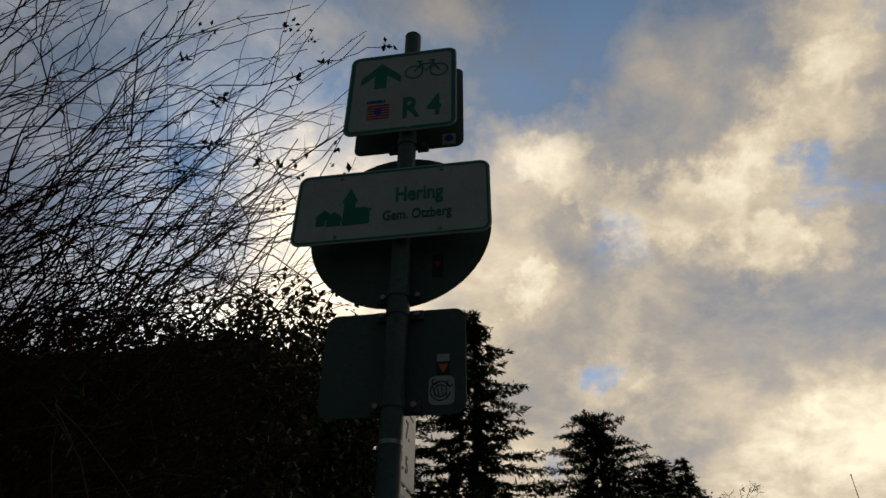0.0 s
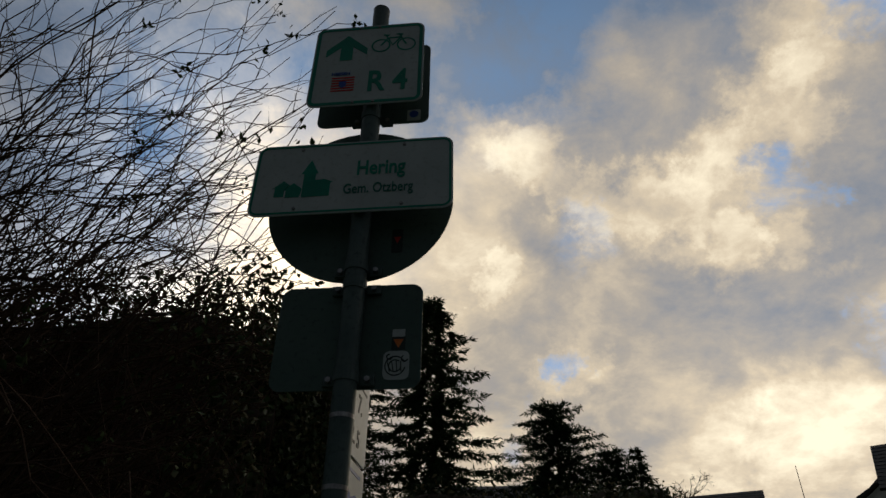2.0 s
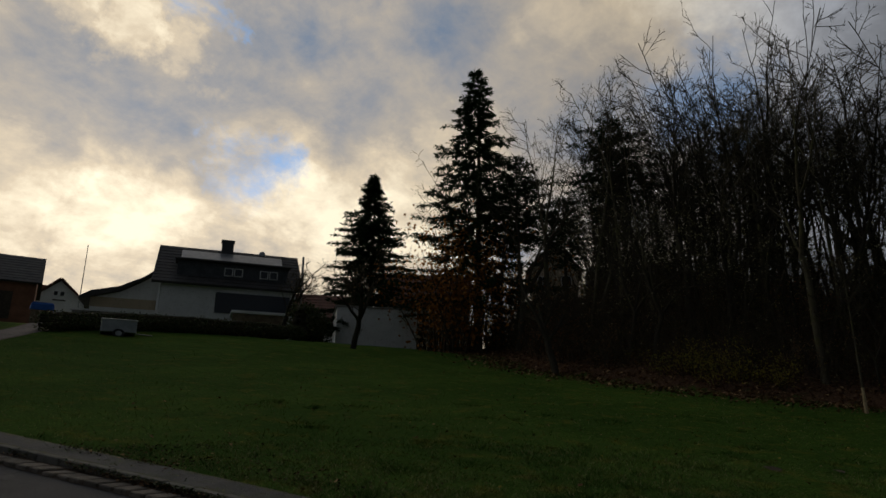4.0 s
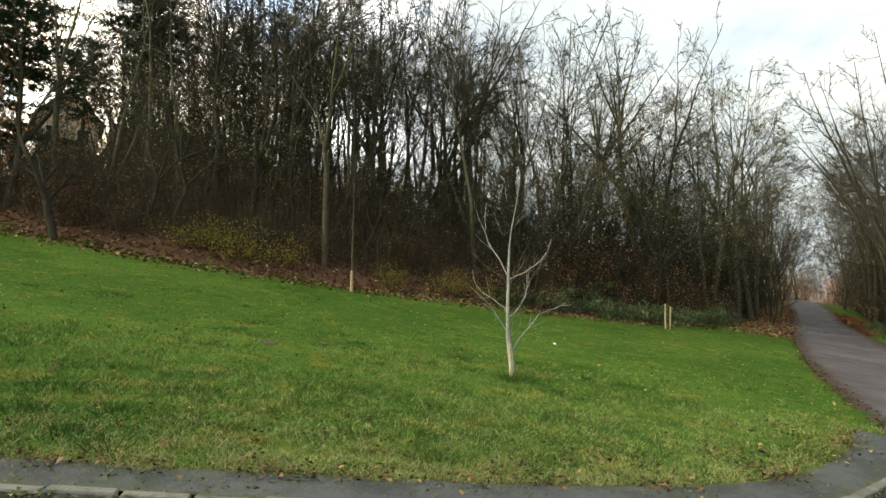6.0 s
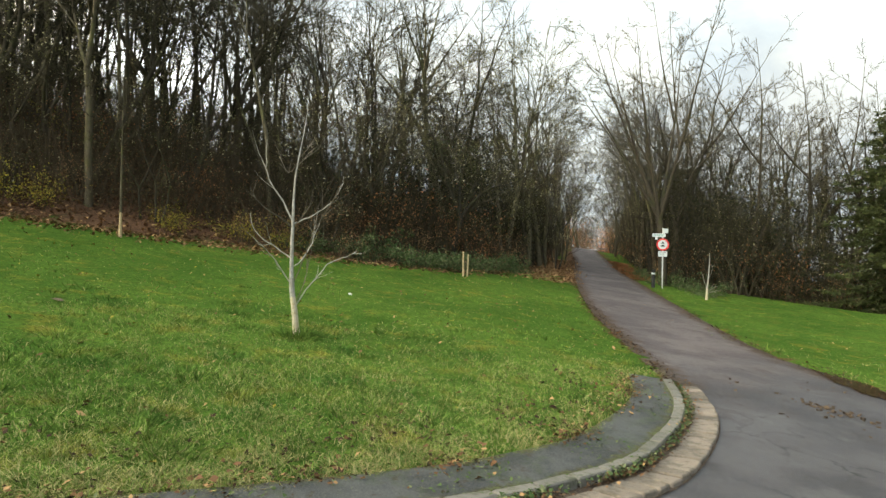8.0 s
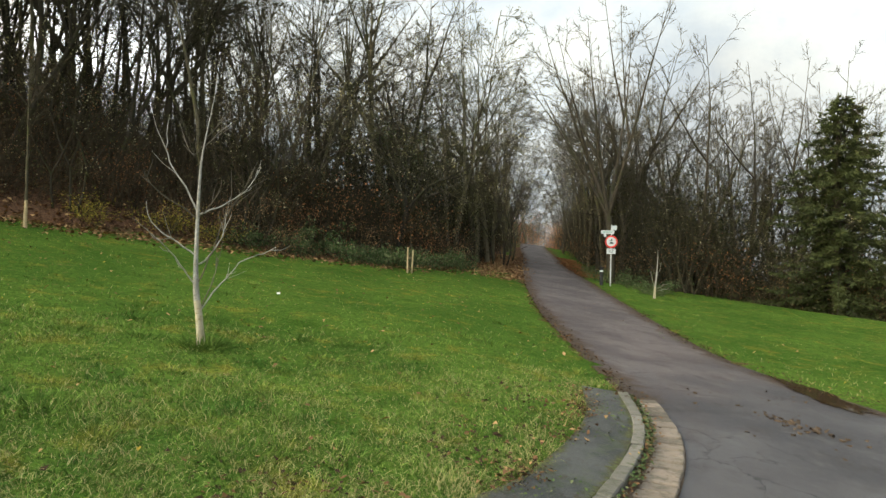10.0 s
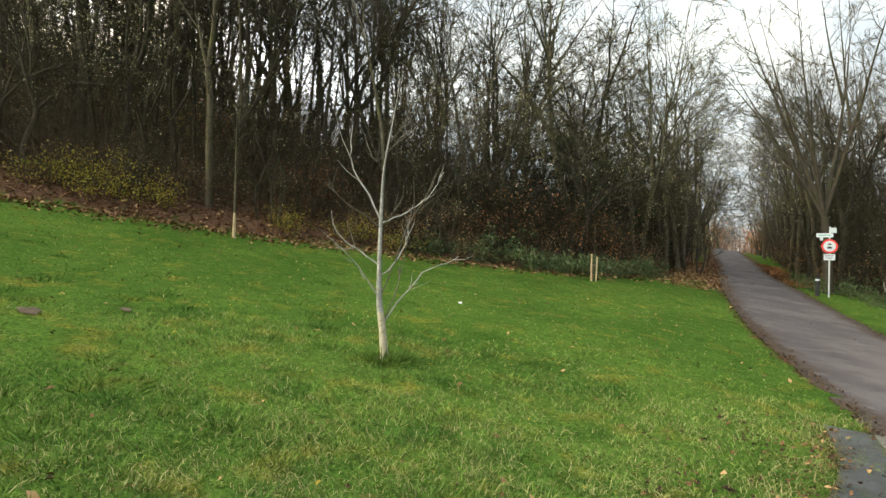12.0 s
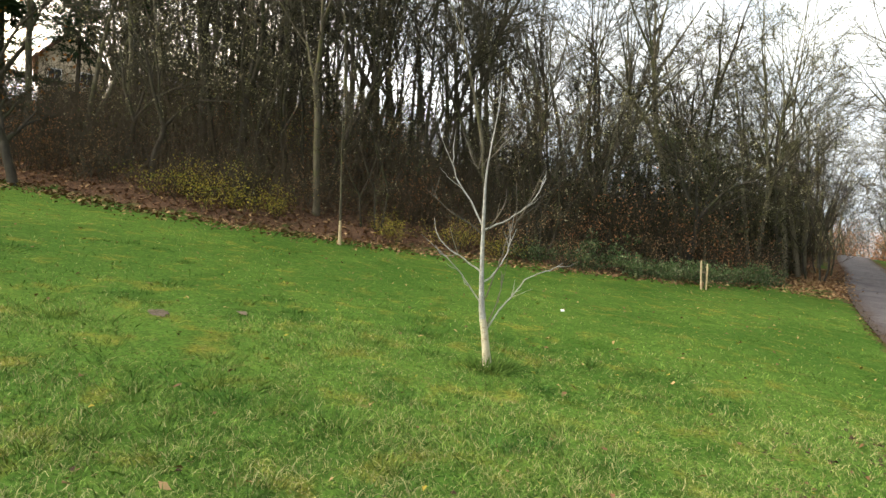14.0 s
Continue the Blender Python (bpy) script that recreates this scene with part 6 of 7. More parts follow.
    shape(q, "sticker", rounded(0.040, 0.066, 0.003, 3, cx + 0.152, cz - 0.018), -0.0014, M["sign_black"])
    shape(q, "sticker", rounded(0.038, 0.024, 0.002, 3, cx + 0.152, cz + 0.003), -0.0022, M["sign_white"])
    shape(q, "sticker_mark", [(cx + 0.137, cz - 0.017), (cx + 0.167, cz - 0.017), (cx + 0.152, cz - 0.045)], -0.0022, M["orange"])
    shape(q, "sticker", rounded(0.076, 0.088, 0.018, 4, cx + 0.148, cz - 0.098), -0.0014, M["sign_white"])
    for k, (px, pz, pr) in enumerate(((0.145, -0.10, 0.029), (0.145, -0.10, 0.018), (0.128, -0.072, 0.008), (0.172, -0.078, 0.009))):
        shape(q, "sticker_line", strip(arc(cx + px, cz + pz, pr, 20 + 30 * k, 350, 20), 0.0035), -0.0024, M["sign_black"])
    for k in range(4):
        shape(q, "sticker_line", strip([(cx + 0.122 + 0.013 * k, cz - 0.085), (cx + 0.130 + 0.011 * k, cz - 0.118)], 0.003), -0.0026, M["sign_black"])
    for z in (3.27, 2.63):
        clamp(ob, z, 0.040)
    for z in (2.565, 2.272):
        clamp(ob, z, 0.040)
    part("strap", rod((0, 0, 2.150), (0, 0, 2.162), 0.0345, sides=24), M["bolt"], ob, "bright steel strap")
    part("strap", rod((0, 0, 1.965), (0, 0, 1.977), 0.0345, sides=24), M["bolt"], ob, "bright steel strap")
    # post number band
    part("band", rod((0, 0, 1.66), (0, 0, 1.845), 0.0342, sides=28), M["sign_black"], ob, "black band with white characters")
    letters("S", 0.066, M["sign_white"], ob, -0.019, 1.790, -0.0352, bold=0.0012)
    letters("2", 0.074, M["sign_white"], ob, -0.020, 1.708, -0.0354, bold=0.0012)
    for a0 in (115, -65):
        shape(ob, "bracket", strip(arc(0, 1.735, 0.036, a0 + 15, a0 + 115, 10), 0.007), -0.036, M["sign_white"])
    # two narrow plates that stick out behind the pole, facing the street
    flag = Matrix.Translation((0.012, 0.010, 0)) @ Matrix.Rotation(radians(8 + 81), 4, "Z")
    for n_, z0, z1, lab in (("hydrant_plate", 2.083, 2.385, "white hydrant plate with dark figures"), ("worn_plate", 1.856, 2.072, "worn faded blue and white plate")):
        pl = part(n_, outline(rounded(0.235, z1 - z0, 0.018, 5, 0.12, (z0 + z1) / 2), 0.003), M["sign_white"], ob, lab)
        pl.matrix_basis = flag
        if n_ == "hydrant_plate":
            letters("H100", 0.062, M["sign_black"], pl, 0.040, 2.310, -0.0008, squeeze=0.95, bold=0.001)
            letters("7.", 0.075, M["sign_black"], pl, 0.105, 2.215, -0.0008, bold=0.001)
            letters("2. 5", 0.068, M["sign_black"], pl, 0.050, 2.118, -0.0008, bold=0.001)
            shape(pl, "line", [(0.03, 2.290), (0.205, 2.290), (0.205, 2.297), (0.03, 2.297)], -0.0012, M["sign_black"])
        else:
            shape(pl, "faded_field", [(0.012, 1.866), (0.222, 1.866), (0.224, 1.975), (0.15, 1.992), (0.10, 1.978), (0.05, 2.01), (0.012, 2.0)], -0.0012, M["blue"])
            for k in range(4):
                shape(pl, "mark", [(0.04 + 0.045 * k, 1.90 + 0.012 * (k % 2)), (0.065 + 0.045 * k, 1.895 + 0.012 * (k % 2)), (0.070 + 0.045 * k, 1.955), (0.05 + 0.045 * k, 1.95)], -0.0018, M["sign_white"])
            shape(pl, "mark", [(0.03, 2.040), (0.19, 2.040), (0.19, 2.050), (0.03, 2.050)], -0.0014, M["blue"])


sign_post()

# ---- hedge and briar behind the sign post ----


def leaf_mass(name, label, category, centre_line, wide, low, tall, count, mat, leaf, seed, twigs=600, group="", ragged=0.35, along=None):
    """A hedge: leaves over an uneven body, with the stems inside."""
    r_ = np.random.default_rng(seed)
    ob = thing(name, Matrix(), label, category, group)
    line = np.array(centre_line, float)
    s_ = r_.uniform(0, 1, count)
    d = np.r_[0, np.cumsum(np.linalg.norm(np.diff(line, axis=0), axis=1))]
    cx = np.stack([np.interp(s_ * d[-1], d, line[:, k]) for k in range(2)], 1)
    lump = np.array([noise.fractal(Vector((a_ * 0.9, b_ * 0.9, seed)), 1.0, 2.0, 4) for a_, b_ in cx])
    ang = r_.uniform(0, 2 * np.pi, count)
    rad = np.sqrt(r_.uniform(0.25, 1, count))
    off = np.cos(ang) * rad * wide / 2 * (1 + 0.25 * lump)
    way_ = np.gradient(line, axis=0)[0]
    nrm = np.array([-way_[1], way_[0]]) / np.linalg.norm(way_)
    xy = cx + nrm * off[:, None]
    top = tall * (1 + ragged * lump)
    f = 0.5 + 0.5 * np.sin(ang) * rad
    z = height(xy[:, 0], xy[:, 1]) + low + (top - low) * np.clip(f + r_.normal(0, 0.05, count), 0.0, 1.03)
    body = Tubes()
    body.leaves(np.stack([xy[:, 0], xy[:, 1], z], 1), r_.normal(0, 1, (count, 3)) + np.array([0, 0, -0.4]), leaf * r_.uniform(0.7, 1.5, count), leaf * r_.uniform(0.45, 0.8, count), r_)
    body.made("foliage", M[mat], ob)
    # opaque dark tubes added inside, standing in for the shade within the hedge
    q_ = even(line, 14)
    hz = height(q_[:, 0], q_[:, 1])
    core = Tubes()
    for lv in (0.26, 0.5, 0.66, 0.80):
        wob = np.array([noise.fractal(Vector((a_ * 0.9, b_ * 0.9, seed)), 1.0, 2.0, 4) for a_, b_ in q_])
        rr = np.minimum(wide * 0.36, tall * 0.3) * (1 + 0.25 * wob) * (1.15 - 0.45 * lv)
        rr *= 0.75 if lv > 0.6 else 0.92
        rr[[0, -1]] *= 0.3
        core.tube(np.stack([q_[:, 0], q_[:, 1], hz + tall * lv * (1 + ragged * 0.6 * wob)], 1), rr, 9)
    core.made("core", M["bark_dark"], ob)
    st = Tubes()
    k = r_.integers(0, count, twigs)
    a_ = np.stack([xy[k, 0] * 0.5 + cx[k, 0] * 0.5, xy[k, 1] * 0.5 + cx[k, 1] * 0.5, height(xy[k, 0], xy[k, 1]) - 0.1], 1)
    b_ = np.stack([xy[k, 0], xy[k, 1], z[k] + 0.03], 1)
    st.spikes(a_, b_, 0.018)
    st.made("brush", M["cane"], ob)
    return ob


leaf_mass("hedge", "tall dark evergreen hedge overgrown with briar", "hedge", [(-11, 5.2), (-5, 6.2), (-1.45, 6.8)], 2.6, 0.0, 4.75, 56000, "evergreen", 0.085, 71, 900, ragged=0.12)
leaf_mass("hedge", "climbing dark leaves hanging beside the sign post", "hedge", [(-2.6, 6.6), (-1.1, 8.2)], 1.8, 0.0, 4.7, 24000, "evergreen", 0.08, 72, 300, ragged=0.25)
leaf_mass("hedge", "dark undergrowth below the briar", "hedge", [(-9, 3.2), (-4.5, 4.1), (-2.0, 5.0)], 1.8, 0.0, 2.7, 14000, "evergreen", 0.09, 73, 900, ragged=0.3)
leaf_mass("hedge", "dark garden shrubs behind the railings", "hedge", [(-9, 19.5), (-2, 23.5), (5, 27)], 3.0, 0.0, 4.0, 9000, "evergreen", 0.20, 74, 300)
leaf_mass("hedge", "dark garden shrubs behind the railings", "hedge", [(5, 27), (10.5, 31.5), (13.0, 34.5)], 3.0, 0.0, 3.6, 9000, "evergreen", 0.20, 75, 300)
leaf_mass("hedge", "low dark clipped hedge before the houses", "hedge", [(15.4, 28.9), (19, 29.4), (24, 27.8), (28, 25.9)], 1.3, 0.0, 0.80, 11000, "evergreen", 0.10, 76, 200, ragged=0.10)
leaf_mass("hedge", "rounded dark shrub beside the street", "hedge", [(12.2, 30.2), (14.2, 32)], 1.8, 0.0, 2.0, 3000, "evergreen", 0.16, 77, 120)
leaf_mass("hedge", "dark shrubs at the end of the white wall", "hedge", [(28, 26), (31.5, 27.6)], 1.6, 0.0, 2.0, 3500, "evergreen", 0.16, 78, 200)


for x, y, k, size in [(36.8, 22.4, 0, 1.3), (38.4, 20.4, 1, 1.4), (36.2, 20.4, 4, 1.0), (34.6, 19.0, 0, 1.1), (39.5, 24, 4, 1.1)]:
    again(bushes[k], x, y, 60 * k, size)


def briar(seed, count, spot, reach_to, mat="cane"):
    """Long arching thorny canes with a few last leaves."""
    r_ = np.random.default_rng(seed)
    ob = thing("briar", Matrix(), "bare tangled wild rose canes arching past the sign post", "briar")
    c_, lv = Tubes(), Tubes()
    a_, b_, la, lw = [], [], [], []
    for k in range(count):
        x0, y0 = r_.uniform(*spot[0]), r_.uniform(*spot[1])
        long_ = r_.uniform(2.4, 7.0)
        az = r_.normal(0.1, 1.1)
        out = np.array([math.cos(az), math.sin(az) * 0.6, 0])
        n_ = 26
        s_ = np.linspace(0, 1, n_)[:, None]
        tilt0 = r_.uniform(-0.15, 0.6)
        curl = r_.uniform(0.8, 3.1) if r_.random() < 0.6 else r_.uniform(0.2, 1.4)
        ang = tilt0 + curl * s_[:, 0] ** 1.4
        step = long_ / n_
        flat = np.cumsum(np.sin(ang)) * step
        up = np.cumsum(np.cos(ang)) * step
        p = np.array([x0, y0, float(height(x0, y0)) + r_.uniform(0, 1.4)]) + out * flat[:, None] + np.array([0, 0, 1]) * up[:, None]
        zig = np.cumsum(r_.normal(0, 0.042, (n_, 3)), axis=0) + r_.normal(0, 0.020, (n_, 3))
        p = p + zig - zig[0]
        far = p[:, 1] < 1.95
        if far.any() and (np.abs(p[far, 0] + 0.15) < 0.7).any():
            continue
        past = p[:, 0] > reach_to * p[:, 1]
        if past.any():
            p = p[: max(1, int(past.argmax()))]
        if len(p) < 5:
            continue
        m_ = len(p)
        c_.tube(p, np.linspace(r_.uniform(0.006, 0.012), 0.0030, m_), 4)
        for q in range(int(m_ * 0.9)):
            i0 = r_.integers(2, m_ - 1)
            w = (p[i0 + 1] - p[i0]) / np.linalg.norm(p[i0 + 1] - p[i0]) + r_.normal(0, 0.7, 3)
            l_ = r_.uniform(0.02, 0.10)
            a_.append(p[i0])
            b_.append(p[i0] + w * l_)
        for q in range(int(r_.integers(2, 5))):
            i0 = r_.integers(3, m_ - 1)
            w = (p[i0 + 1] - p[i0]) / np.linalg.norm(p[i0 + 1] - p[i0]) + r_.normal(0, 0.55, 3)
            l_ = r_.uniform(0.25, 0.9)
            k_ = np.linspace(0, 1, 7)[:, None]
            sp = p[i0] + w * l_ * k_ - np.array([0, 0, 0.30]) * l_ * k_ ** 2 + np.cumsum(r_.normal(0, 0.012, (7, 3)), axis=0)
            sp[0] = p[i0]
            if (sp[:, 0] > reach_to * sp[:, 1] + 0.1).any() or (sp[:, 1] < 1.95).any():
                continue
            c_.tube(sp, np.linspace(0.0045, 0.0018, 7), 3)
        if r_.random() < 0.16:
            tip = p[-1]
            for j in range(6):
                la.append(tip + r_.normal(0, 0.04, 3))
                lw.append(r_.normal(0, 1, 3))
    c_.spikes(a_, b_, 0.0032)
    c_.made("bramble_tangle", M[mat], ob)
    lv.leaves(np.array(la), np.array(lw), 0.055, 0.03, r_)
    lv.made("leaves", M["bramble"], ob, "a few last small green leaves")
    return ob


briar(81, 270, ((-5.2, -1.9), (2.8, 4.8)), -0.20)


def long_canes():
    """Single canes that lean out over the sign post, with leaf sprigs."""
    r_ = np.random.default_rng(83)
    ob = thing("briar", Matrix(), "long wild rose canes with leaf sprigs leaning toward the boards", "briar")
    c_, lv = Tubes(), Tubes()
    la, lw = [], []
    for line, sprigs in (
            ([(-2.9, 4.4, 3.2), (-2.19, 4.07, 4.9), (-1.77, 3.83, 5.27), (-1.45, 3.65, 5.67), (-1.19, 3.53, 5.76), (-0.85, 3.43, 5.82), (-0.52, 3.40, 5.97)], (0.72, 0.80, 1.0)),
            ([(-3.4, 4.1, 4.6), (-2.39, 3.71, 6.12), (-1.95, 3.63, 6.17), (-1.63, 3.57, 6.29), (-1.41, 3.56, 6.43)], (0.55, 1.0)),
            ([(-3.0, 4.0, 4.3), (-2.19, 3.60, 5.51), (-1.87, 3.56, 5.71), (-1.40, 3.56, 5.51), (-1.02, 3.59, 5.34), (-0.89, 3.52, 5.19)], (0.6,)),
            ([(-3.1, 4.0, 3.8), (-2.08, 3.67, 4.99), (-1.73, 3.63, 5.15), (-1.31, 3.60, 4.98), (-1.12, 3.56, 4.75)], (0.85, 0.95, 1.0)),
            ([(-2.7, 4.0, 3.0), (-1.89, 3.77, 4.14), (-1.45, 3.76, 4.02), (-0.95, 3.82, 3.81), (-0.70, 3.88, 3.80)], (0.9, 1.0))):
        q = np.array(line)
        flat_ = bent(q[:, :2], 0.08)
        s_ = np.linspace(0, 1, len(flat_))
        z_ = np.interp(s_, np.linspace(0, 1, len(q)), q[:, 2])
        p = np.concatenate([flat_, z_[:, None]], 1) + r_.normal(0, 0.010, (len(flat_), 3))
        c_.tube(p, np.linspace(0.007, 0.003, len(p)), 5)
        for f in sprigs:
            tip = p[min(int(f * (len(p) - 1)), len(p) - 1)]
            for j in range(7):
                la.append(tip + r_.normal(0, 0.035, 3))
                lw.append(r_.normal(0, 1, 3))
    c_.made("cane", M["cane"], ob)
    lv.leaves(np.array(la), np.array(lw), 0.06, 0.032, r_)
    lv.made("leaves", M["bramble"], ob, "a few last small green leaves")


long_canes()
briar(82, 600, ((-6.8, -2.7), (2.6, 5.2)), -0.32)

# ---- village ----


def house_frame(name, x, y, turn, label, z=None):
    base = ground_at(x, y) if z is None else Vector((x, y, z))
    return thing(name, Matrix.Translation(base) @ Matrix.Rotation(radians(turn), 4, "Z"), label, "house")


def window(parent, x, z, w, h, y, frame_mat="frame_white", bars=1):
    f = part("window", box(x - w / 2, y - 0.05, z, x + w / 2, y + 0.02, z + h, 0.01), M[frame_mat], parent)
    for k in range(bars + 1):
        pw = (w - 0.1) / (bars + 1) - 0.03
        x0 = x - w / 2 + 0.065 + k * (pw + 0.03)
        part("pane", box(x0, y - 0.056, z + 0.06, x0 + pw, y - 0.045, z + h - 0.06), M["glass"], f)
    return f


def gable_body(w, d, eave, ridge, along="x"):
    """A house body with its gables; the ridge runs along x or y."""
    bm = bmesh.new()
    if along == "x":
        v = [(-w / 2, 0, -1.5), (w / 2, 0, -1.5), (w / 2, d, -1.5), (-w / 2, d, -1.5), (-w / 2, 0, eave), (w / 2, 0, eave), (w / 2, d, eave), (-w / 2, d, eave), (-w / 2, d / 2, ridge), (w / 2, d / 2, ridge)]
        f = [(0, 1, 5, 4), (2, 3, 7, 6), (1, 2, 6, 9, 5), (3, 0, 4, 8, 7), (4, 5, 9, 8), (6, 7, 8, 9)]
    else:
        v = [(-w / 2, 0, -1.5), (w / 2, 0, -1.5), (w / 2, d, -1.5), (-w / 2, d, -1.5), (-w / 2, 0, eave), (w / 2, 0, eave), (w / 2, d, eave), (-w / 2, d, eave), (0, 0, ridge), (0, d, ridge)]
        f = [(0, 1, 5, 8, 4), (2, 3, 7, 9, 6), (1, 2, 6, 5), (3, 0, 4, 7), (4, 8, 9, 7), (5, 6, 9, 8)]
    vs = [bm.verts.new(c_) for c_ in v]
    for q in f:
        bm.faces.new([vs[i] for i in q])
    return bm


def roof_slab(parent, name, a, b, c_, d_, thick, mat, rows=0):
    """A sloping roof slab by its corners (eave left, eave right, ridge right, ridge left), with tile courses."""
    a, b, c_, d_ = (Vector(p) for p in (a, b, c_, d_))
    nrm = (b - a).cross(d_ - a).normalized()
    f = [(0, 3, 2, 1), (4, 5, 6, 7), (0, 1, 5, 4), (1, 2, 6, 5), (2, 3, 7, 6), (3, 0, 4, 7)]
    slab = link(name, [a, b, c_, d_, a + nrm * thick, b + nrm * thick, c_ + nrm * thick, d_ + nrm * thick], f, mat, parent)
    for k in range(rows):
        t0, t1 = k / rows, (k + 1.0) / rows
        p = [a.lerp(d_, t0), b.lerp(c_, t0), b.lerp(c_, t1), a.lerp(d_, t1)]
        low = [q + nrm * thick * 0.9 for q in p]
        top = [p[0] + nrm * (thick + 0.04), p[1] + nrm * (thick + 0.04), p[2] + nrm * (thick + 0.006), p[3] + nrm * (thick + 0.006)]
        link("tile_course", low + top, f, mat, slab)
    return slab


def main_house():
    o = house_frame("house", 32.8, 37.5, -39, "two-storey white house with dark mansard dormer, chimney and solar strip", 7.3)
    w, d, eave, ridge = 9.6, 8.0, 4.6, 8.0
    part("wall", gable_body(w, d, eave, ridge - 0.15), M["render_white"], o)
    roof_slab(o, "roof", (-w / 2 - 0.45, -0.35, eave - 0.3), (w / 2 + 0.45, -0.35, eave - 0.3), (w / 2 + 0.45, d / 2, ridge), (-w / 2 - 0.45, d / 2, ridge), 0.16, M["tile_dark"], 12)
    roof_slab(o, "roof", (w / 2 + 0.45, d + 0.35, eave - 0.3), (-w / 2 - 0.45, d + 0.35, eave - 0.3), (-w / 2 - 0.45, d / 2, ridge), (w / 2 + 0.45, d / 2, ridge), 0.16, M["tile_dark"])
    dm = part("dormer", box(-3.7, 0.35, eave + 0.10, 4.1, 3.2, eave + 1.65, 0.03), M["slate"], o, "wide dormer clad in dark slate")
    part("dormer_roof", box(-3.9, 0.05, eave + 1.65, 4.3, 3.4, eave + 1.80, 0.03), M["tile_dark"], dm)
    part("gutter", box(-3.9, -0.05, eave + 0.05, 4.3, 0.30, eave + 0.17, 0.02), M["slate"], dm)
    for x in (-0.15, 0.55, 2.4, 3.1):
        window(o, x, eave + 0.72, 0.62, 0.62, 0.35, bars=0)
    part("solar_strip", box(-3.6, -0.62, 0, 3.9, 0.62, 0.05, 0.0, Matrix.Translation((0, 2.86, 7.32)) @ Matrix.Rotation(radians(40.4), 4, "X")), M["solar"], o, "solar panels below the ridge, coloured pale for the sky they mirror")
    ch = part("chimney", box(-0.75, d / 2 - 0.5, ridge - 0.6, 0.15, d / 2 + 0.3, ridge + 0.85, 0.02), M["slate"], o)
    part("chimney_cap", box(-0.82, d / 2 - 0.57, ridge + 0.85, 0.22, d / 2 + 0.37, ridge + 0.95, 0.02), M["concrete"], ch)
    part("dish", rod((2.4, d / 2 - 0.1, ridge + 0.1), (2.4, d / 2 - 0.3, ridge + 0.16), 0.28, 0.20, 20), M["trailer"], o, "round satellite dish on the ridge")
    part("flue", rod((w / 2 + 0.75, 2.5, 1.5), (w / 2 + 0.75, 2.5, ridge - 0.1), 0.09, sides=12), M["bolt"], o, "steel flue pipe")
    part("downpipe", rod((-w / 2 + 0.15, -0.1, 0.0), (-w / 2 + 0.15, -0.1, eave - 0.2), 0.055, sides=10), M["frame_white"], o)
    part("glazing", box(-0.9, -0.06, 2.5, w / 2 - 0.4, 0.02, 4.0, 0.01), M["glass"], o, "dark band of terrace glazing")
    part("terrace_roof", box(0.2, -2.2, 2.22, 3.9, 0.0, 2.42, 0.02), M["render_white"], o, "pale flat terrace roof")
    part("terrace_wall", box(0.3, -2.1, -1.5, 3.8, -1.9, 2.2, 0.01), M["wood"], o)
    part("garden_wall", box(3.9, -2.6, -1.5, 6.2, -2.35, 2.0, 0.02), M["render_white"], o)
    part("garden_wall", box(-9.6, -1.9, -1.5, -4.0, -1.6, 1.75, 0.02), M["concrete"], o, "low terrace wall with a pale coping")
    part("coping", box(-9.7, -1.98, 1.75, -3.9, -1.52, 1.87, 0.01), M["render_white"], o)
    # annexe with a bent hipped roof
    an = part("annexe", outline([(-9.2, -1.5), (-4.81, -1.5), (-4.81, 5.55), (-5.9, 4.75), (-7.4, 3.85), (-9.2, 3.4)], 5.0), M["render_white"], o, "lower white annexe")
    an.location = (0, 2.0, 0)
    part("band", box(-9.23, -0.03, 2.7, -w / 2 - 0.02, -0.001, 3.4), M["render_beige"], an)
    bm = bmesh.new()
    prof = [(-9.9, 3.3), (-9.2, 3.75), (-7.4, 4.2), (-5.9, 5.0), (-4.81, 5.9), (-4.81, 5.6), (-7.4, 3.9), (-9.9, 3.1)]
    f = bm.faces.new([bm.verts.new((x, -0.5, z)) for x, z in prof])
    out = bmesh.ops.extrude_face_region(bm, geom=[f])
    bmesh.ops.translate(bm, vec=(0, 6.0, 0), verts=[v for v in out["geom"] if isinstance(v, bmesh.types.BMVert)])
    part("annexe_roof", bm, M["tile_dark"], an)


def barn():
    a = radians(24.6)
    o = house_frame("barn", 70 * math.sin(a), 70 * math.cos(a), -28, "old brick barn with a steep dark roof", 9.6)
    w, d, eave, ridge = 6.4, 8.5, 4.9, 8.0
    part("wall", gable_body(w, d, eave, ridge - 0.12), M["brick_wall"], o)
    roof_slab(o, "roof", (-w / 2 - 0.35, -0.35, eave - 0.2), (w / 2 + 0.35, -0.35, eave - 0.2), (w / 2 + 0.35, d / 2, ridge), (-w / 2 - 0.35, d / 2, ridge), 0.14, M["tile_dark"], 10)
    roof_slab(o, "roof", (w / 2 + 0.35, d + 0.35, eave - 0.2), (-w / 2 - 0.35, d + 0.35, eave - 0.2), (-w / 2 - 0.35, d / 2, ridge), (w / 2 + 0.35, d / 2, ridge), 0.14, M["tile_dark"])
    part("gate", box(-0.6, -0.05, 1.4, 1.5, 0.02, 3.9, 0.01), M["timber_dark"], o)
    part("shelf_canopy", box(-1.6, -1.3, 1.9, -0.1, -0.02, 2.8, 0.04), M["frame_white"], o, "pale box canopy on the wall")


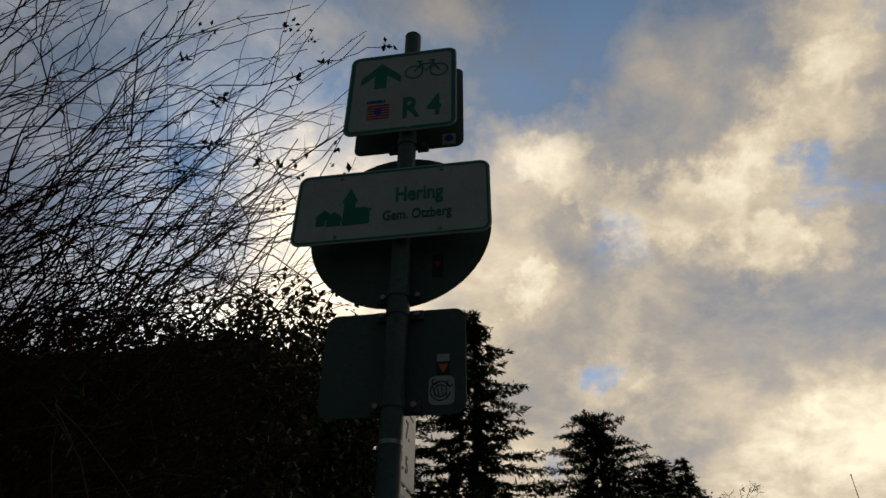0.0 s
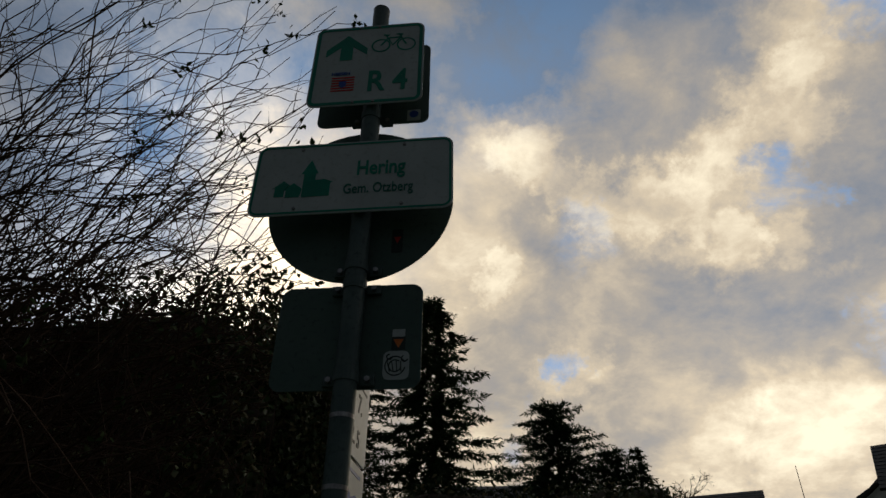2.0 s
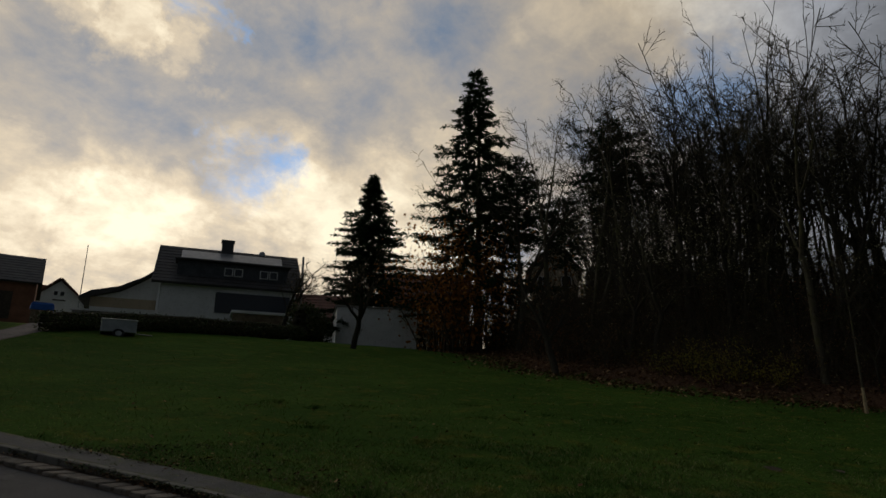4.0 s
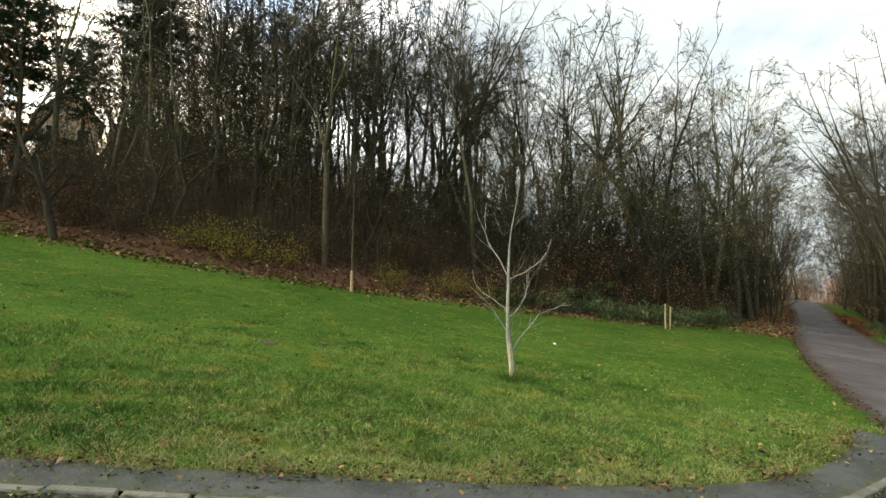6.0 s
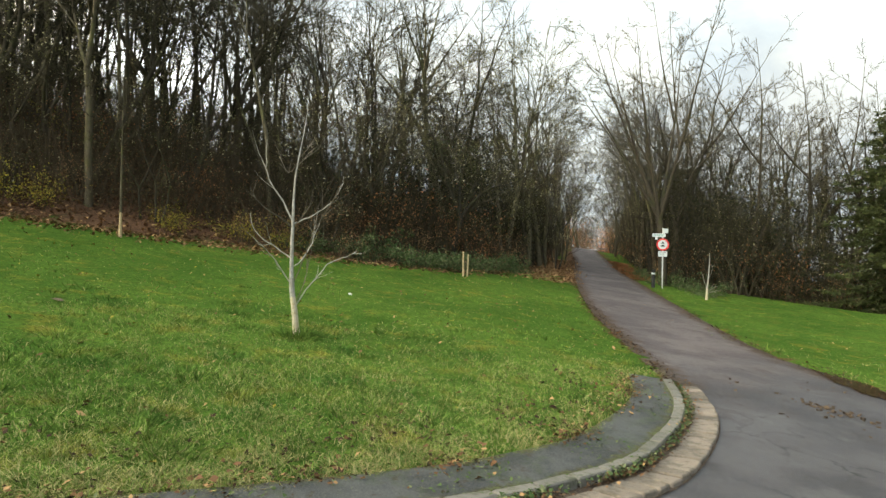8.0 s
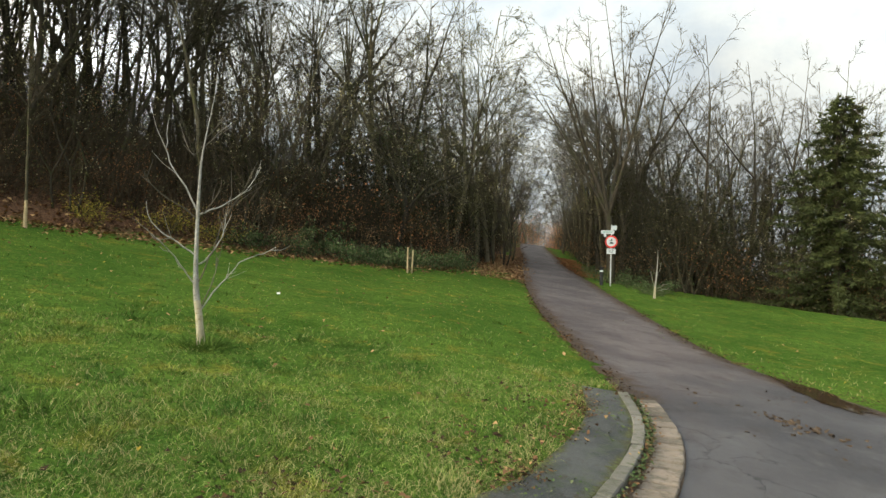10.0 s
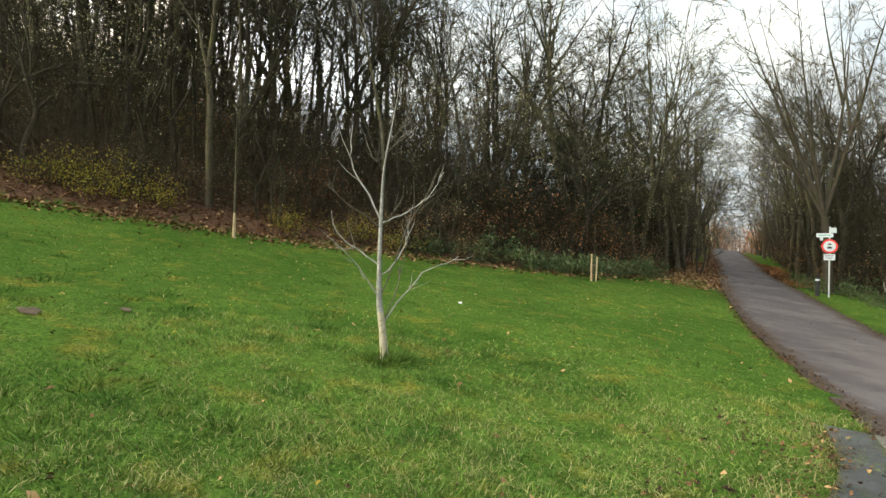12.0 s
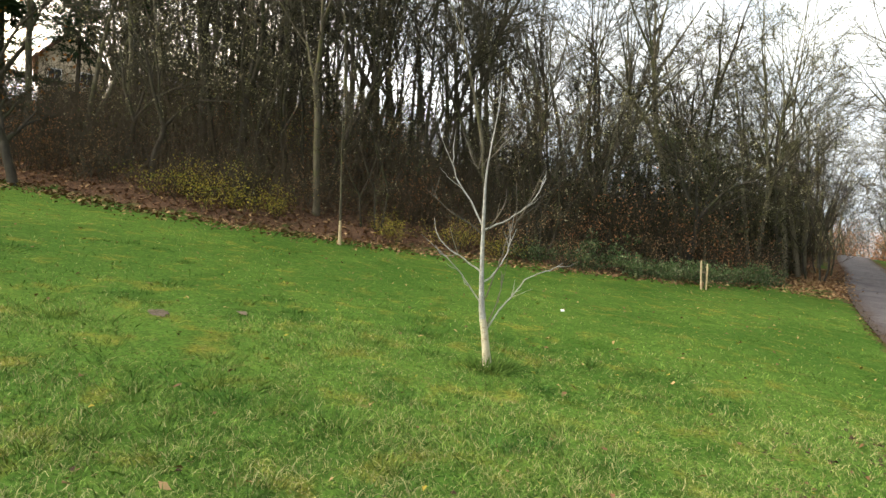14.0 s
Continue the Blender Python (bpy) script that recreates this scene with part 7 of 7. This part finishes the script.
def white_house():
    a = radians(28.7)
    o = house_frame("house", 92 * math.sin(a), 92 * math.cos(a), -32, "small white gabled house with dark timber trim", 12.6)
    part("wall", gable_body(5.6, 8, 4.2, 6.5, "y"), M["render_white"], o)
    roof_slab(o, "roof", (3.4, -0.4, 3.55), (3.4, 8.4, 3.55), (0, 8.4, 6.75), (0, -0.4, 6.75), 0.16, M["tile_red"], 9)
    roof_slab(o, "roof", (-3.4, 8.4, 3.55), (-3.4, -0.4, 3.55), (0, -0.4, 6.75), (0, 8.4, 6.75), 0.16, M["tile_red"], 9)
    window(o, 0.3, 1.0, 1.0, 1.6, 0.0, "timber_dark")
    window(o, -1.8, 1.0, 1.0, 1.6, 0.0, "timber_dark")
    window(o, -0.35, 4.7, 0.4, 0.5, 0.0, "timber_dark", 0)
    window(o, 0.35, 4.7, 0.4, 0.5, 0.0, "timber_dark", 0)
    part("beam", box(-0.6, -0.03, 4.05, 0.8, -0.004, 4.2), M["timber_dark"], o)
    part("chimney", box(-2.2, 2.5, 4.4, -1.5, 3.2, 6.3, 0.02), M["brick_wall"], o)


def plain_house(x, y, turn, z, w, d, eave, ridge, wall, roof, label, along="x"):
    o = house_frame("house", x, y, turn, label, z)
    part("wall", gable_body(w, d, eave, ridge - 0.12, along), M[wall], o)
    if along == "x":
        roof_slab(o, "roof", (-w / 2 - 0.4, -0.4, eave - 0.25), (w / 2 + 0.4, -0.4, eave - 0.25), (w / 2 + 0.4, d / 2, ridge), (-w / 2 - 0.4, d / 2, ridge), 0.15, M[roof], 9)
        roof_slab(o, "roof", (w / 2 + 0.4, d + 0.4, eave - 0.25), (-w / 2 - 0.4, d + 0.4, eave - 0.25), (-w / 2 - 0.4, d / 2, ridge), (w / 2 + 0.4, d / 2, ridge), 0.15, M[roof])
    else:
        k = w / 2 + 0.4
        low = eave - 0.4 * (ridge - eave) / (w / 2)
        roof_slab(o, "roof", (k, -0.4, low), (k, d + 0.4, low), (0, d + 0.4, ridge), (0, -0.4, ridge), 0.15, M[roof], 9)
        roof_slab(o, "roof", (-k, d + 0.4, low), (-k, -0.4, low), (0, -0.4, ridge), (0, d + 0.4, ridge), 0.15, M[roof], 9)
    for x_ in (-w / 4, w / 4):
        window(o, x_, max(eave - 2.0, 0.6), 1.0, 1.2, 0.0)
    return o


main_house()
barn()
white_house()
plain_house(4.8, 42, -8, 5.6, 9, 8, 4.4, 7.0, "render_beige", "tile_dark", "garden house half hidden behind dark pines")
plain_house(46.5, 40.5, -48, 8.6, 9, 8, 3.0, 6.0, "render_white", "tile_red", "tiled house behind the spruce")
plain_house(50.5, 31.5, -58, 9.0, 8, 8, 4.2, 7.5, "render_beige", "tile_red", "house half hidden by the tall spruce")
plain_house(60.0, 22.6, -67, 12.4, 4.6, 9, 5.0, 7.4, "render_beige", "tile_red", "beige gabled house above the wood", "y")
plain_house(66.5, 17.0, -75, 12.0, 8, 9, 4.6, 7.4, "render_beige", "tile_dark", "dark roofed house above the wood")
plain_house(28.5, 74, -24, 10.5, 7, 8, 3.4, 5.6, "brick_wall", "tile_red", "low outbuilding beside the barn")


def white_garage():
    z = 7.25
    a, b = Vector((32.25, 26.8, 0)), Vector((35.75, 23.0, 0))
    o = thing("garage", Matrix.Translation(((a.x + b.x) / 2, (a.y + b.y) / 2, z)) @ Matrix.Rotation(math.atan2(b.y - a.y, b.x - a.x), 4, "Z"), "low white rendered garage wall with a flat roof edge", "garage")
    part("wall", box(-2.58, 0, -1.5, 2.58, 4.5, 2.02, 0.02), M["render_white"], o)
    part("roof_edge", box(-2.66, -0.06, 2.02, 2.66, 4.6, 2.14, 0.02), M["concrete"], o)


white_garage()


def trailer():
    o = thing("trailer", Matrix.Translation(ground_at(18.1, 27.5, -0.22)) @ Matrix.Rotation(radians(-30), 4, "Z") @ Matrix.Diagonal((0.95, 0.95, 0.75, 1)), "small grey box trailer parked before the hedge", "trailer")
    part("box", box(-0.75, -0.5, 0.35, 0.75, 0.5, 1.05, 0.03), M["trailer"], o)
    part("lid", box(-0.78, -0.53, 1.05, 0.78, 0.53, 1.12, 0.03), M["frame_white"], o)
    for sy in (-0.56, 0.56):
        wh = part("wheel", rod((0, sy - 0.07, 0.26), (0, sy + 0.07, 0.26), 0.26, sides=22), M["rubber"], o)
        part("rim", rod((0, sy - 0.075, 0.26), (0, sy + 0.075, 0.26), 0.14, sides=18), M["trailer"], wh)
    part("drawbar", rod((0.7, 0, 0.38), (1.5, 0, 0.34), 0.035, sides=8), M["bolt"], o)


trailer()


def mast():
    a = radians(30.2)
    p = (60 * math.sin(a), 60 * math.cos(a))
    o = thing("flagpole", Matrix.Translation(ground_at(*p)), "thin bare flagpole in a garden", "pole")
    top = 1.5 + 60 * math.tan(radians(13.7)) - ground_at(*p).z
    part("shaft", rod((0, 0, -0.2), (0, 0, top), 0.05, 0.025, 10), M["fence_paint"], o)
    part("finial", rod((0, 0, top), (0, 0, top + 0.12), 0.05, 0.02, 10), M["bolt"], o)


mast()


def tarp_stack():
    a = radians(27.9)
    o = thing("tarpaulin", Matrix.Translation(ground_at(56 * math.sin(a), 56 * math.cos(a))) @ Matrix.Rotation(radians(-28), 4, "Z"), "bright blue tarpaulin over a wood stack", "tarpaulin")
    bm = box(-0.75, -0.5, 1.0, 0.75, 0.5, 1.6, 0.14)
    r_ = random.Random(3)
    for v in bm.verts:
        v.co += Vector((r_.uniform(-1, 1), r_.uniform(-1, 1), r_.uniform(-1, 1))) * 0.06
    part("cover", bm, M["tarp"], o)
    part("stack", box(-0.7, -0.45, -0.3, 0.7, 0.45, 1.08, 0.02), M["wood"], o)


tarp_stack()

# railings along the street: posts and scrolled panels on a low wall
FENCE = [(-6.5, 17.2), (-4.2, 18.4), (-2.6, 19.2), (-1.2, 19.8), (0.1, 20.2), (1.6, 20.6), (3.14, 21.5), (4.73, 22.8), (6.16, 23.95), (7.52, 25.2), (8.79, 26.3), (9.8, 27.0), (10.87, 27.75)]


def fence():
    o = thing("fence", Matrix(), "pale wrought iron garden railings with scrolls on a low wall", "fence")
    for (ax, ay), (bx, by) in zip(FENCE, FENCE[1:]):
        a, b = ground_at(ax, ay), ground_at(bx, by)
        part("post", box(ax - 0.035, ay - 0.035, a.z - 0.1, ax + 0.035, ay + 0.035, a.z + 0.82, 0.006), M["fence_paint"], o)
        way_ = b - a
        flat = Vector((way_.x, way_.y, 0)).normalized()
        side = Vector((-flat.y, flat.x, 0))
        base = bmesh.new()
        vs = [base.verts.new(p + side * s_ + Vector((0, 0, z_))) for p in (a, b) for s_ in (-0.10, 0.10) for z_ in (-0.3, 0.12)]
        for q in ((0, 1, 3, 2), (4, 6, 7, 5), (0, 4, 5, 1), (2, 3, 7, 6), (1, 5, 7, 3), (0, 2, 6, 4)):
            base.faces.new([vs[i] for i in q])
        part("plinth", base, M["concrete"], o)
        t_ = Tubes()
        for z_ in (0.15, 0.78):
            t_.tube([a + Vector((0, 0, z_)), b + Vector((0, 0, z_))], [0.014, 0.014], 4)
        n_ = 3
        for k in range(n_):
            for flip in (1, -1):
                mid = a.lerp(b, (k + 0.5) / n_) + Vector((0, 0, 0.465 + 0.15 * flip))
                ang = np.linspace(0, 4.6 * np.pi, 26)
                rr = 0.165 * (1 - ang / (5.4 * np.pi))
                p = [mid + flat * float(r * math.cos(q) * flip) + Vector((0, 0, float(r * math.sin(q)))) for r, q in zip(rr, ang)]
                t_.tube(p, np.full(26, 0.011), 4)
            p0 = a.lerp(b, k / n_)
            t_.tube([p0 + Vector((0, 0, 0.15)), p0 + Vector((0, 0, 0.78))], [0.011, 0.011], 4)
        t_.made("panel", M["fence_iron"], o)
    part("post", box(10.835, 27.715, ground_at(10.8, 27.8).z - 0.1, 10.905, 27.785, ground_at(10.8, 27.8).z + 0.82, 0.006), M["fence_paint"], o)


fence()
again(orchard, 14.3, 38.5, 90, 0.95)
again(orchard, 31.0, 30.5, 90, 1.1)
again(kinds[3], 41.0, 26.0, 30, 0.75)

# ---- grass, leaves and small litter ----


def blades(name, r0, r1, count, tall, wide, seed, ragged=1.0):
    """Single grass blades around the corner of the meadow, one triangle each."""
    r_ = np.random.default_rng(seed)
    rad = np.sqrt(r_.uniform(r0 ** 2, r1 ** 2, count * 3)) if ragged == 0 else r0 * (r1 / r0) ** r_.uniform(0, 1, count * 3)
    az = radians(92) + r_.uniform(-1, 1, count * 3) * radians(85)
    x, y = 3.2 + rad * np.sin(az), -1.0 + rad * np.cos(az)
    clump = np.array([noise.noise(Vector((a_ * 2.3, b_ * 2.3, 5))) for a_, b_ in zip(x, y)])
    ok = off_road(x + r_.normal(0, 0.05, len(x)) + 0.16 * clump, y + r_.normal(0, 0.06, len(x))) & (wood_depth(x, y) < -0.3) & (r_.uniform(-0.75, 0.35, len(x)) < clump + 0.15)
    x, y, clump = x[ok][:count], y[ok][:count], clump[ok][:count]
    n_ = len(x)
    tuft_ = np.array([noise.noise(Vector((a_ * 5.5, b_ * 5.5, 9))) for a_, b_ in zip(x, y)])
    patch_ = np.array([noise.fractal(Vector((a_ * 0.7, b_ * 0.7, 2)), 1.0, 2.0, 3) for a_, b_ in zip(x, y)])
    z = height(x, y) - 0.03
    lean = r_.normal(0, 1.5, (n_, 2))
    turn = r_.uniform(0, np.pi, n_)
    order = np.argsort(INNER[:, 1])
    edge = x - np.interp(y, INNER[order, 1], INNER[order, 0])
    h_ = tall * (1 + 0.3 * np.exp(-np.clip(edge, 0, 9) / 0.6)) * r_.uniform(0.45, 1.3, n_) * (1 + 0.5 * np.clip(clump, -0.5, 1) + 1.3 * np.clip(tuft_ - 0.1, 0, 1))
    w_ = wide * r_.uniform(0.6, 1.4, n_)
    base = np.stack([x, y, z], 1)
    side = np.stack([np.cos(turn) * w_, np.sin(turn) * w_, 0 * w_], 1) / 2
    mid = base + np.stack([lean[:, 0] * h_ * 0.35, lean[:, 1] * h_ * 0.35, h_ * 0.62 + 0.01], 1)
    tip = base + np.stack([lean[:, 0] * h_, lean[:, 1] * h_, h_ * r_.uniform(0.7, 1.0, n_) + 0.01], 1)
    v = np.stack([base - side, base + side, mid + side * 0.7, mid - side * 0.7, tip], 1).reshape(-1, 3)
    k = np.arange(n_)[:, None] * 5
    f = np.concatenate([k + np.array([[0, 1, 2]]), k + np.array([[0, 2, 3]]), k + np.array([[3, 2, 4]])])
    ob = link(name, v, f, M["blade"])
    tone = np.where(r_.random(n_) < 0.12 + 0.5 * np.clip(patch_ - 0.15, 0, 0.8), r_.uniform(0.8, 1.0, n_), np.clip(r_.uniform(0, 0.6, n_) + 0.5 * np.clip(tuft_, -0.3, 0.4), 0, 0.74))
    dry = r_.random(n_) < 0.46 * np.exp(-np.clip(edge, 0, 9) / 2.0) + 0.07
    tone = np.where(dry, r_.uniform(0.82, 1.0, n_), tone)
    att = ob.data.attributes.new("tone", "FLOAT", "POINT")
    att.data.foreach_set("value", np.repeat(tone, 5).astype(np.float32))
    return tagged(ob, "short damp meadow grass with yellowed tufts", "grass", kind="stuff")


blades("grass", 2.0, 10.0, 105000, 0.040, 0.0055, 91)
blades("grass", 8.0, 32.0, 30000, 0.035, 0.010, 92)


def tussocks(count, seed):
    """Darker, longer tussocks of grass standing out of the short sward."""
    r_ = np.random.default_rng(seed)
    t_ = Tubes()
    tone = []
    while len(tone) < count:
        rad, az = 3.0 * (16 / 3.0) ** r_.uniform(0, 1), radians(95) + r_.uniform(-1, 1) * radians(70)
        x, y = 3.2 + rad * math.sin(az), -1.0 + rad * math.cos(az)
        if not bool(off_road(x - 0.25, y - 0.2)) or not bool(off_road(x, y)):
            continue
        m_ = int(r_.integers(45, 110))
        wide_ = r_.uniform(0.07, 0.2)
        p = r_.normal(0, wide_, (m_, 2))
        at = np.stack([x + p[:, 0], y + p[:, 1], height(x + p[:, 0], y + p[:, 1]) - 0.03], 1)
        t_.leaves(at, np.concatenate([p * 2.2 + r_.normal(0, 0.22, (m_, 2)), np.full((m_, 1), 0.32)], 1), r_.uniform(0.07, 0.16) * r_.uniform(0.6, 1.2, m_), r_.uniform(0.007, 0.012, m_), r_)
        tone.append(np.full(m_ * 4, r_.choice([0.2, 0.45, 0.62, 0.66])))
    ob = t_.made("grass_tuft", M["blade"])
    att = ob.data.attributes.new("tone", "FLOAT", "POINT")
    att.data.foreach_set("value", np.concatenate(tone).astype(np.float32))
    return tagged(ob, "darker tussocks of longer grass in the meadow", "grass", kind="stuff")


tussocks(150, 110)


def scatter(name, label, count, region, size, mat, seed, keep, category="fallen leaves", lift=0.05):
    """Curled fallen leaves lying on the ground."""
    r_ = np.random.default_rng(seed)
    if region is None:
        x, y = keep(r_, count)
    else:
        x, y = r_.uniform(region[0], region[1], count), r_.uniform(region[2], region[3], count)
        ok = keep(x, y, r_)
        x, y = x[ok], y[ok]
    n_ = len(x)
    z = height(x, y) + r_.uniform(lift - 0.05, lift, n_)
    turn, tip_ = r_.uniform(0, 6.28, n_), r_.normal(0, 0.35, n_)
    s_ = size * r_.uniform(0.5, 1.4, n_)
    a_ = np.stack([np.cos(turn), np.sin(turn), np.sin(tip_)], 1) * s_[:, None]
    b_ = np.stack([-np.sin(turn), np.cos(turn), r_.normal(0, 0.3, n_)], 1) * s_[:, None] * 0.36
    c0 = np.stack([x, y, z], 1)
    up = np.array([0, 0, 1]) * s_[:, None] * r_.uniform(-0.1, 0.3, (n_, 1))
    v = np.stack([c0 - a_ / 2, c0 - a_ * 0.1 + b_ + up, c0 + a_ / 2, c0 - a_ * 0.1 - b_ + up], 1).reshape(-1, 3)
    k = np.arange(n_)[:, None] * 4
    ob = link(name, v, np.concatenate([k + np.array([[0, 1, 2]]), k + np.array([[0, 2, 3]])]), M[mat])
    return tagged(ob, label, category, kind="stuff")


scatter("fallen_leaves", "rust brown leaves lying along the wood edge", 60000, (22, 42, -24, 22), 0.13, "dry_leaf", 93, lambda x, y, r_: (wood_depth(x, y) > -1.8 + r_.normal(0, 0.7, len(x))) & (wood_depth(x, y) < 9))
scatter("fallen_leaves", "scattered yellow and brown leaves on the grass", 1300, (5.8, 30, -18, 14), 0.06, "dry_leaf", 94, lambda x, y, r_: off_road(x, y))
scatter("fallen_leaves", "yellow leaves scattered over the meadow", 450, (5.8, 26, -14, 10), 0.055, "yellow_leaf", 95, lambda x, y, r_: off_road(x, y))


def beside(line, inner, wide_, y_low=-99.0, y_high=99.0, clumps=1.2):
    """Places along a line, denser in clumps, spread to its sides."""
    def places(r_, count):
        k = r_.integers(0, len(line) - 1, count * 4)
        p = line[k] + (line[k + 1] - line[k]) * r_.random((count * 4, 1))
        w = line[k + 1] - line[k]
        w = w / (np.linalg.norm(w, axis=1, keepdims=True) + 1e-9)
        p = p + np.stack([-w[:, 1], w[:, 0]], 1) * (inner + r_.normal(0, wide_, (count * 4, 1)))
        thick = np.array([noise.noise(Vector((a_ * 1.3, b_ * 1.3, 7))) for a_, b_ in p])
        ok = (p[:, 1] > y_low) & (p[:, 1] < y_high) & (r_.uniform(-0.5, 0.6, len(p)) < thick * clumps)
        return p[ok, 0][:count], p[ok, 1][:count]
    return places


scatter("fallen_leaves", "brown leaves gathered along the footway edge", 420, None, 0.05, "dry_leaf", 96, beside(INNER, 0.02, 0.14, -7.8, 9), lift=0.06)
scatter("fallen_leaves", "dark rotting leaves along the footway edge", 2200, None, 0.026, "mud_leaf", 101, beside(INNER, 0.0, 0.09, -7.8, 9), lift=0.05)
scatter("fallen_leaves", "dark leaf patches in the grass beside the footway", 1500, None, 0.045, "mud_leaf", 107, beside(INNER, 0.6, 0.5, -7.0, 9, 1.6), lift=0.03)
scatter("fallen_leaves", "leaf crumbs and weeds in the gutter joint", 3600, None, 0.03, "mud_leaf", 97, beside(KERB, -0.105, 0.03, -7.8, 9), lift=0.02)
scatter("fallen_leaves", "pale leaf crumbs in the gutter joint", 500, None, 0.04, "dry_leaf", 103, beside(KERB, -0.12, 0.06, -7.8, 9), lift=0.035)
scatter("weeds", "green weeds growing in the kerb joint", 2300, None, 0.035, "bramble", 98, beside(KERB, -0.105, 0.03, -7.8, 9, 1.0), "weeds", lift=0.045)
scatter("weeds", "moss and small weeds on the footway", 1500, None, 0.03, "bramble", 104, beside(KERB, 0.30, 0.16, -7.8, 9, 2.0), "weeds", lift=0.04)
scatter("fallen_leaves", "dark wet leaves along the lane verge", 3000, None, 0.045, "mud_leaf", 99, beside(LANE_LEFT[:90], -0.04, 0.13), lift=0.05)
scatter("fallen_leaves", "dark wet leaves and soil along the far lane verge", 3000, None, 0.045, "mud_leaf", 105, beside(LANE_RIGHT[:90], 0.0, 0.20), lift=0.05)
scatter("fallen_leaves", "orange brown litter beside the lane at the wood corner", 4000, None, 0.10, "dry_leaf", 100, beside(LANE_LEFT[36:75], 1.0, 0.5), lift=0.08)
scatter("fallen_leaves", "rust brown litter on the far lane bank", 3000, None, 0.11, "rust_leaf", 106, beside(LANE_RIGHT[48:85], -0.8, 0.4), lift=0.08)


def flat_blob(name, label, x, y, rx, ry, turn, lift, mat, seed, category):
    """A thin uneven patch on the ground."""
    n_ = 72
    v = [(x, y, float(height(x, y)) + lift)]
    for k in range(n_):
        a = 6.283 * k / n_
        r_ = 1 + 0.5 * noise.noise(Vector((math.cos(a) * 2, math.sin(a) * 2, seed))) + 0.25 * noise.noise(Vector((math.cos(a) * 7, math.sin(a) * 7, seed)))
        px, py = rx * r_ * math.cos(a), ry * r_ * math.sin(a)
        qx, qy = x + px * math.cos(turn) - py * math.sin(turn), y + px * math.sin(turn) + py * math.cos(turn)
        v.append((qx, qy, float(height(qx, qy)) + lift))
    return tagged(link(name, v, [(0, 1 + k, 1 + (k + 1) % n_) for k in range(n_)], M[mat]), label, category, kind="structure")


flat_blob("puddle", "shallow muddy brown puddle at the lane verge", 9.15, -12.30, 1.15, 0.34, -0.52, -0.030, "puddle", 2, "puddle")


def crumbs():
    r_ = np.random.default_rng(14)
    n_ = 90
    x, y = 7.95 + r_.normal(0, 0.30, n_), -9.55 + r_.normal(0, 0.16, n_)
    y += (x - 7.95) * -0.15
    x[60:], y[60:] = r_.uniform(6.8, 10, n_ - 60), r_.uniform(-11.5, -8, n_ - 60)
    t_ = Tubes()
    z = height(x, y) - 0.05
    a = np.stack([x, y, z], 1)
    t_.spikes(a, a + r_.normal(0, 0.03, (n_, 3)) * np.array([1, 1, 0.2]) + np.array([0, 0, 0.022]), r_.uniform(0.015, 0.055, n_))
    return tagged(t_.made("mud_crumbs", M["soil"]), "crumbs of dark mud dropped on the asphalt", "mud", kind="stuff")


crumbs()
for x, y, rx in [(12.12, 1.18, 0.19), (12.72, 0.30, 0.11)]:
    flat_blob("bare_patch", "small patch of bare brown soil in the grass", x, y, rx, rx * 0.6, 0.4, 0.012, "soil", x, "soil")
scrap = thing("paper_scrap", Matrix.Translation(ground_at(16.26, -5.19, 0.05)), "small white scrap of paper lying in the grass", "litter")
bm = box(-0.02, -0.035, 0, 0.02, 0.035, 0.008)
for v in bm.verts:
    v.co.z += 0.02 * math.sin(v.co.x * 40)
part("paper", bm, M["frame_white"], scrap)
tuft = Tubes()
r_ = np.random.default_rng(19)
n_ = 700
a = np.stack([r_.normal(0, 0.17, n_), r_.normal(0, 0.17, n_), np.full(n_, -0.04)], 1)
tuft.leaves(a, np.stack([a[:, 0] * 1.5, a[:, 1] * 1.5, np.full(n_, 0.30)], 1) + r_.normal(0, 0.2, (n_, 3)), 0.19 * r_.uniform(0.5, 1.2, n_), 0.011, r_)
tuft_ob = tuft.made("grass_tuft", M["blade"])
ring = tuft_ob.data.attributes.new("tone", "FLOAT", "POINT")
ring.data.foreach_set("value", np.full(len(tuft_ob.data.vertices), 0.55, np.float32))
tuft_ob.location = ground_at(11.31, -2.72)
tagged(tuft_ob, "longer grass left round the sapling trunk", "grass", kind="stuff")
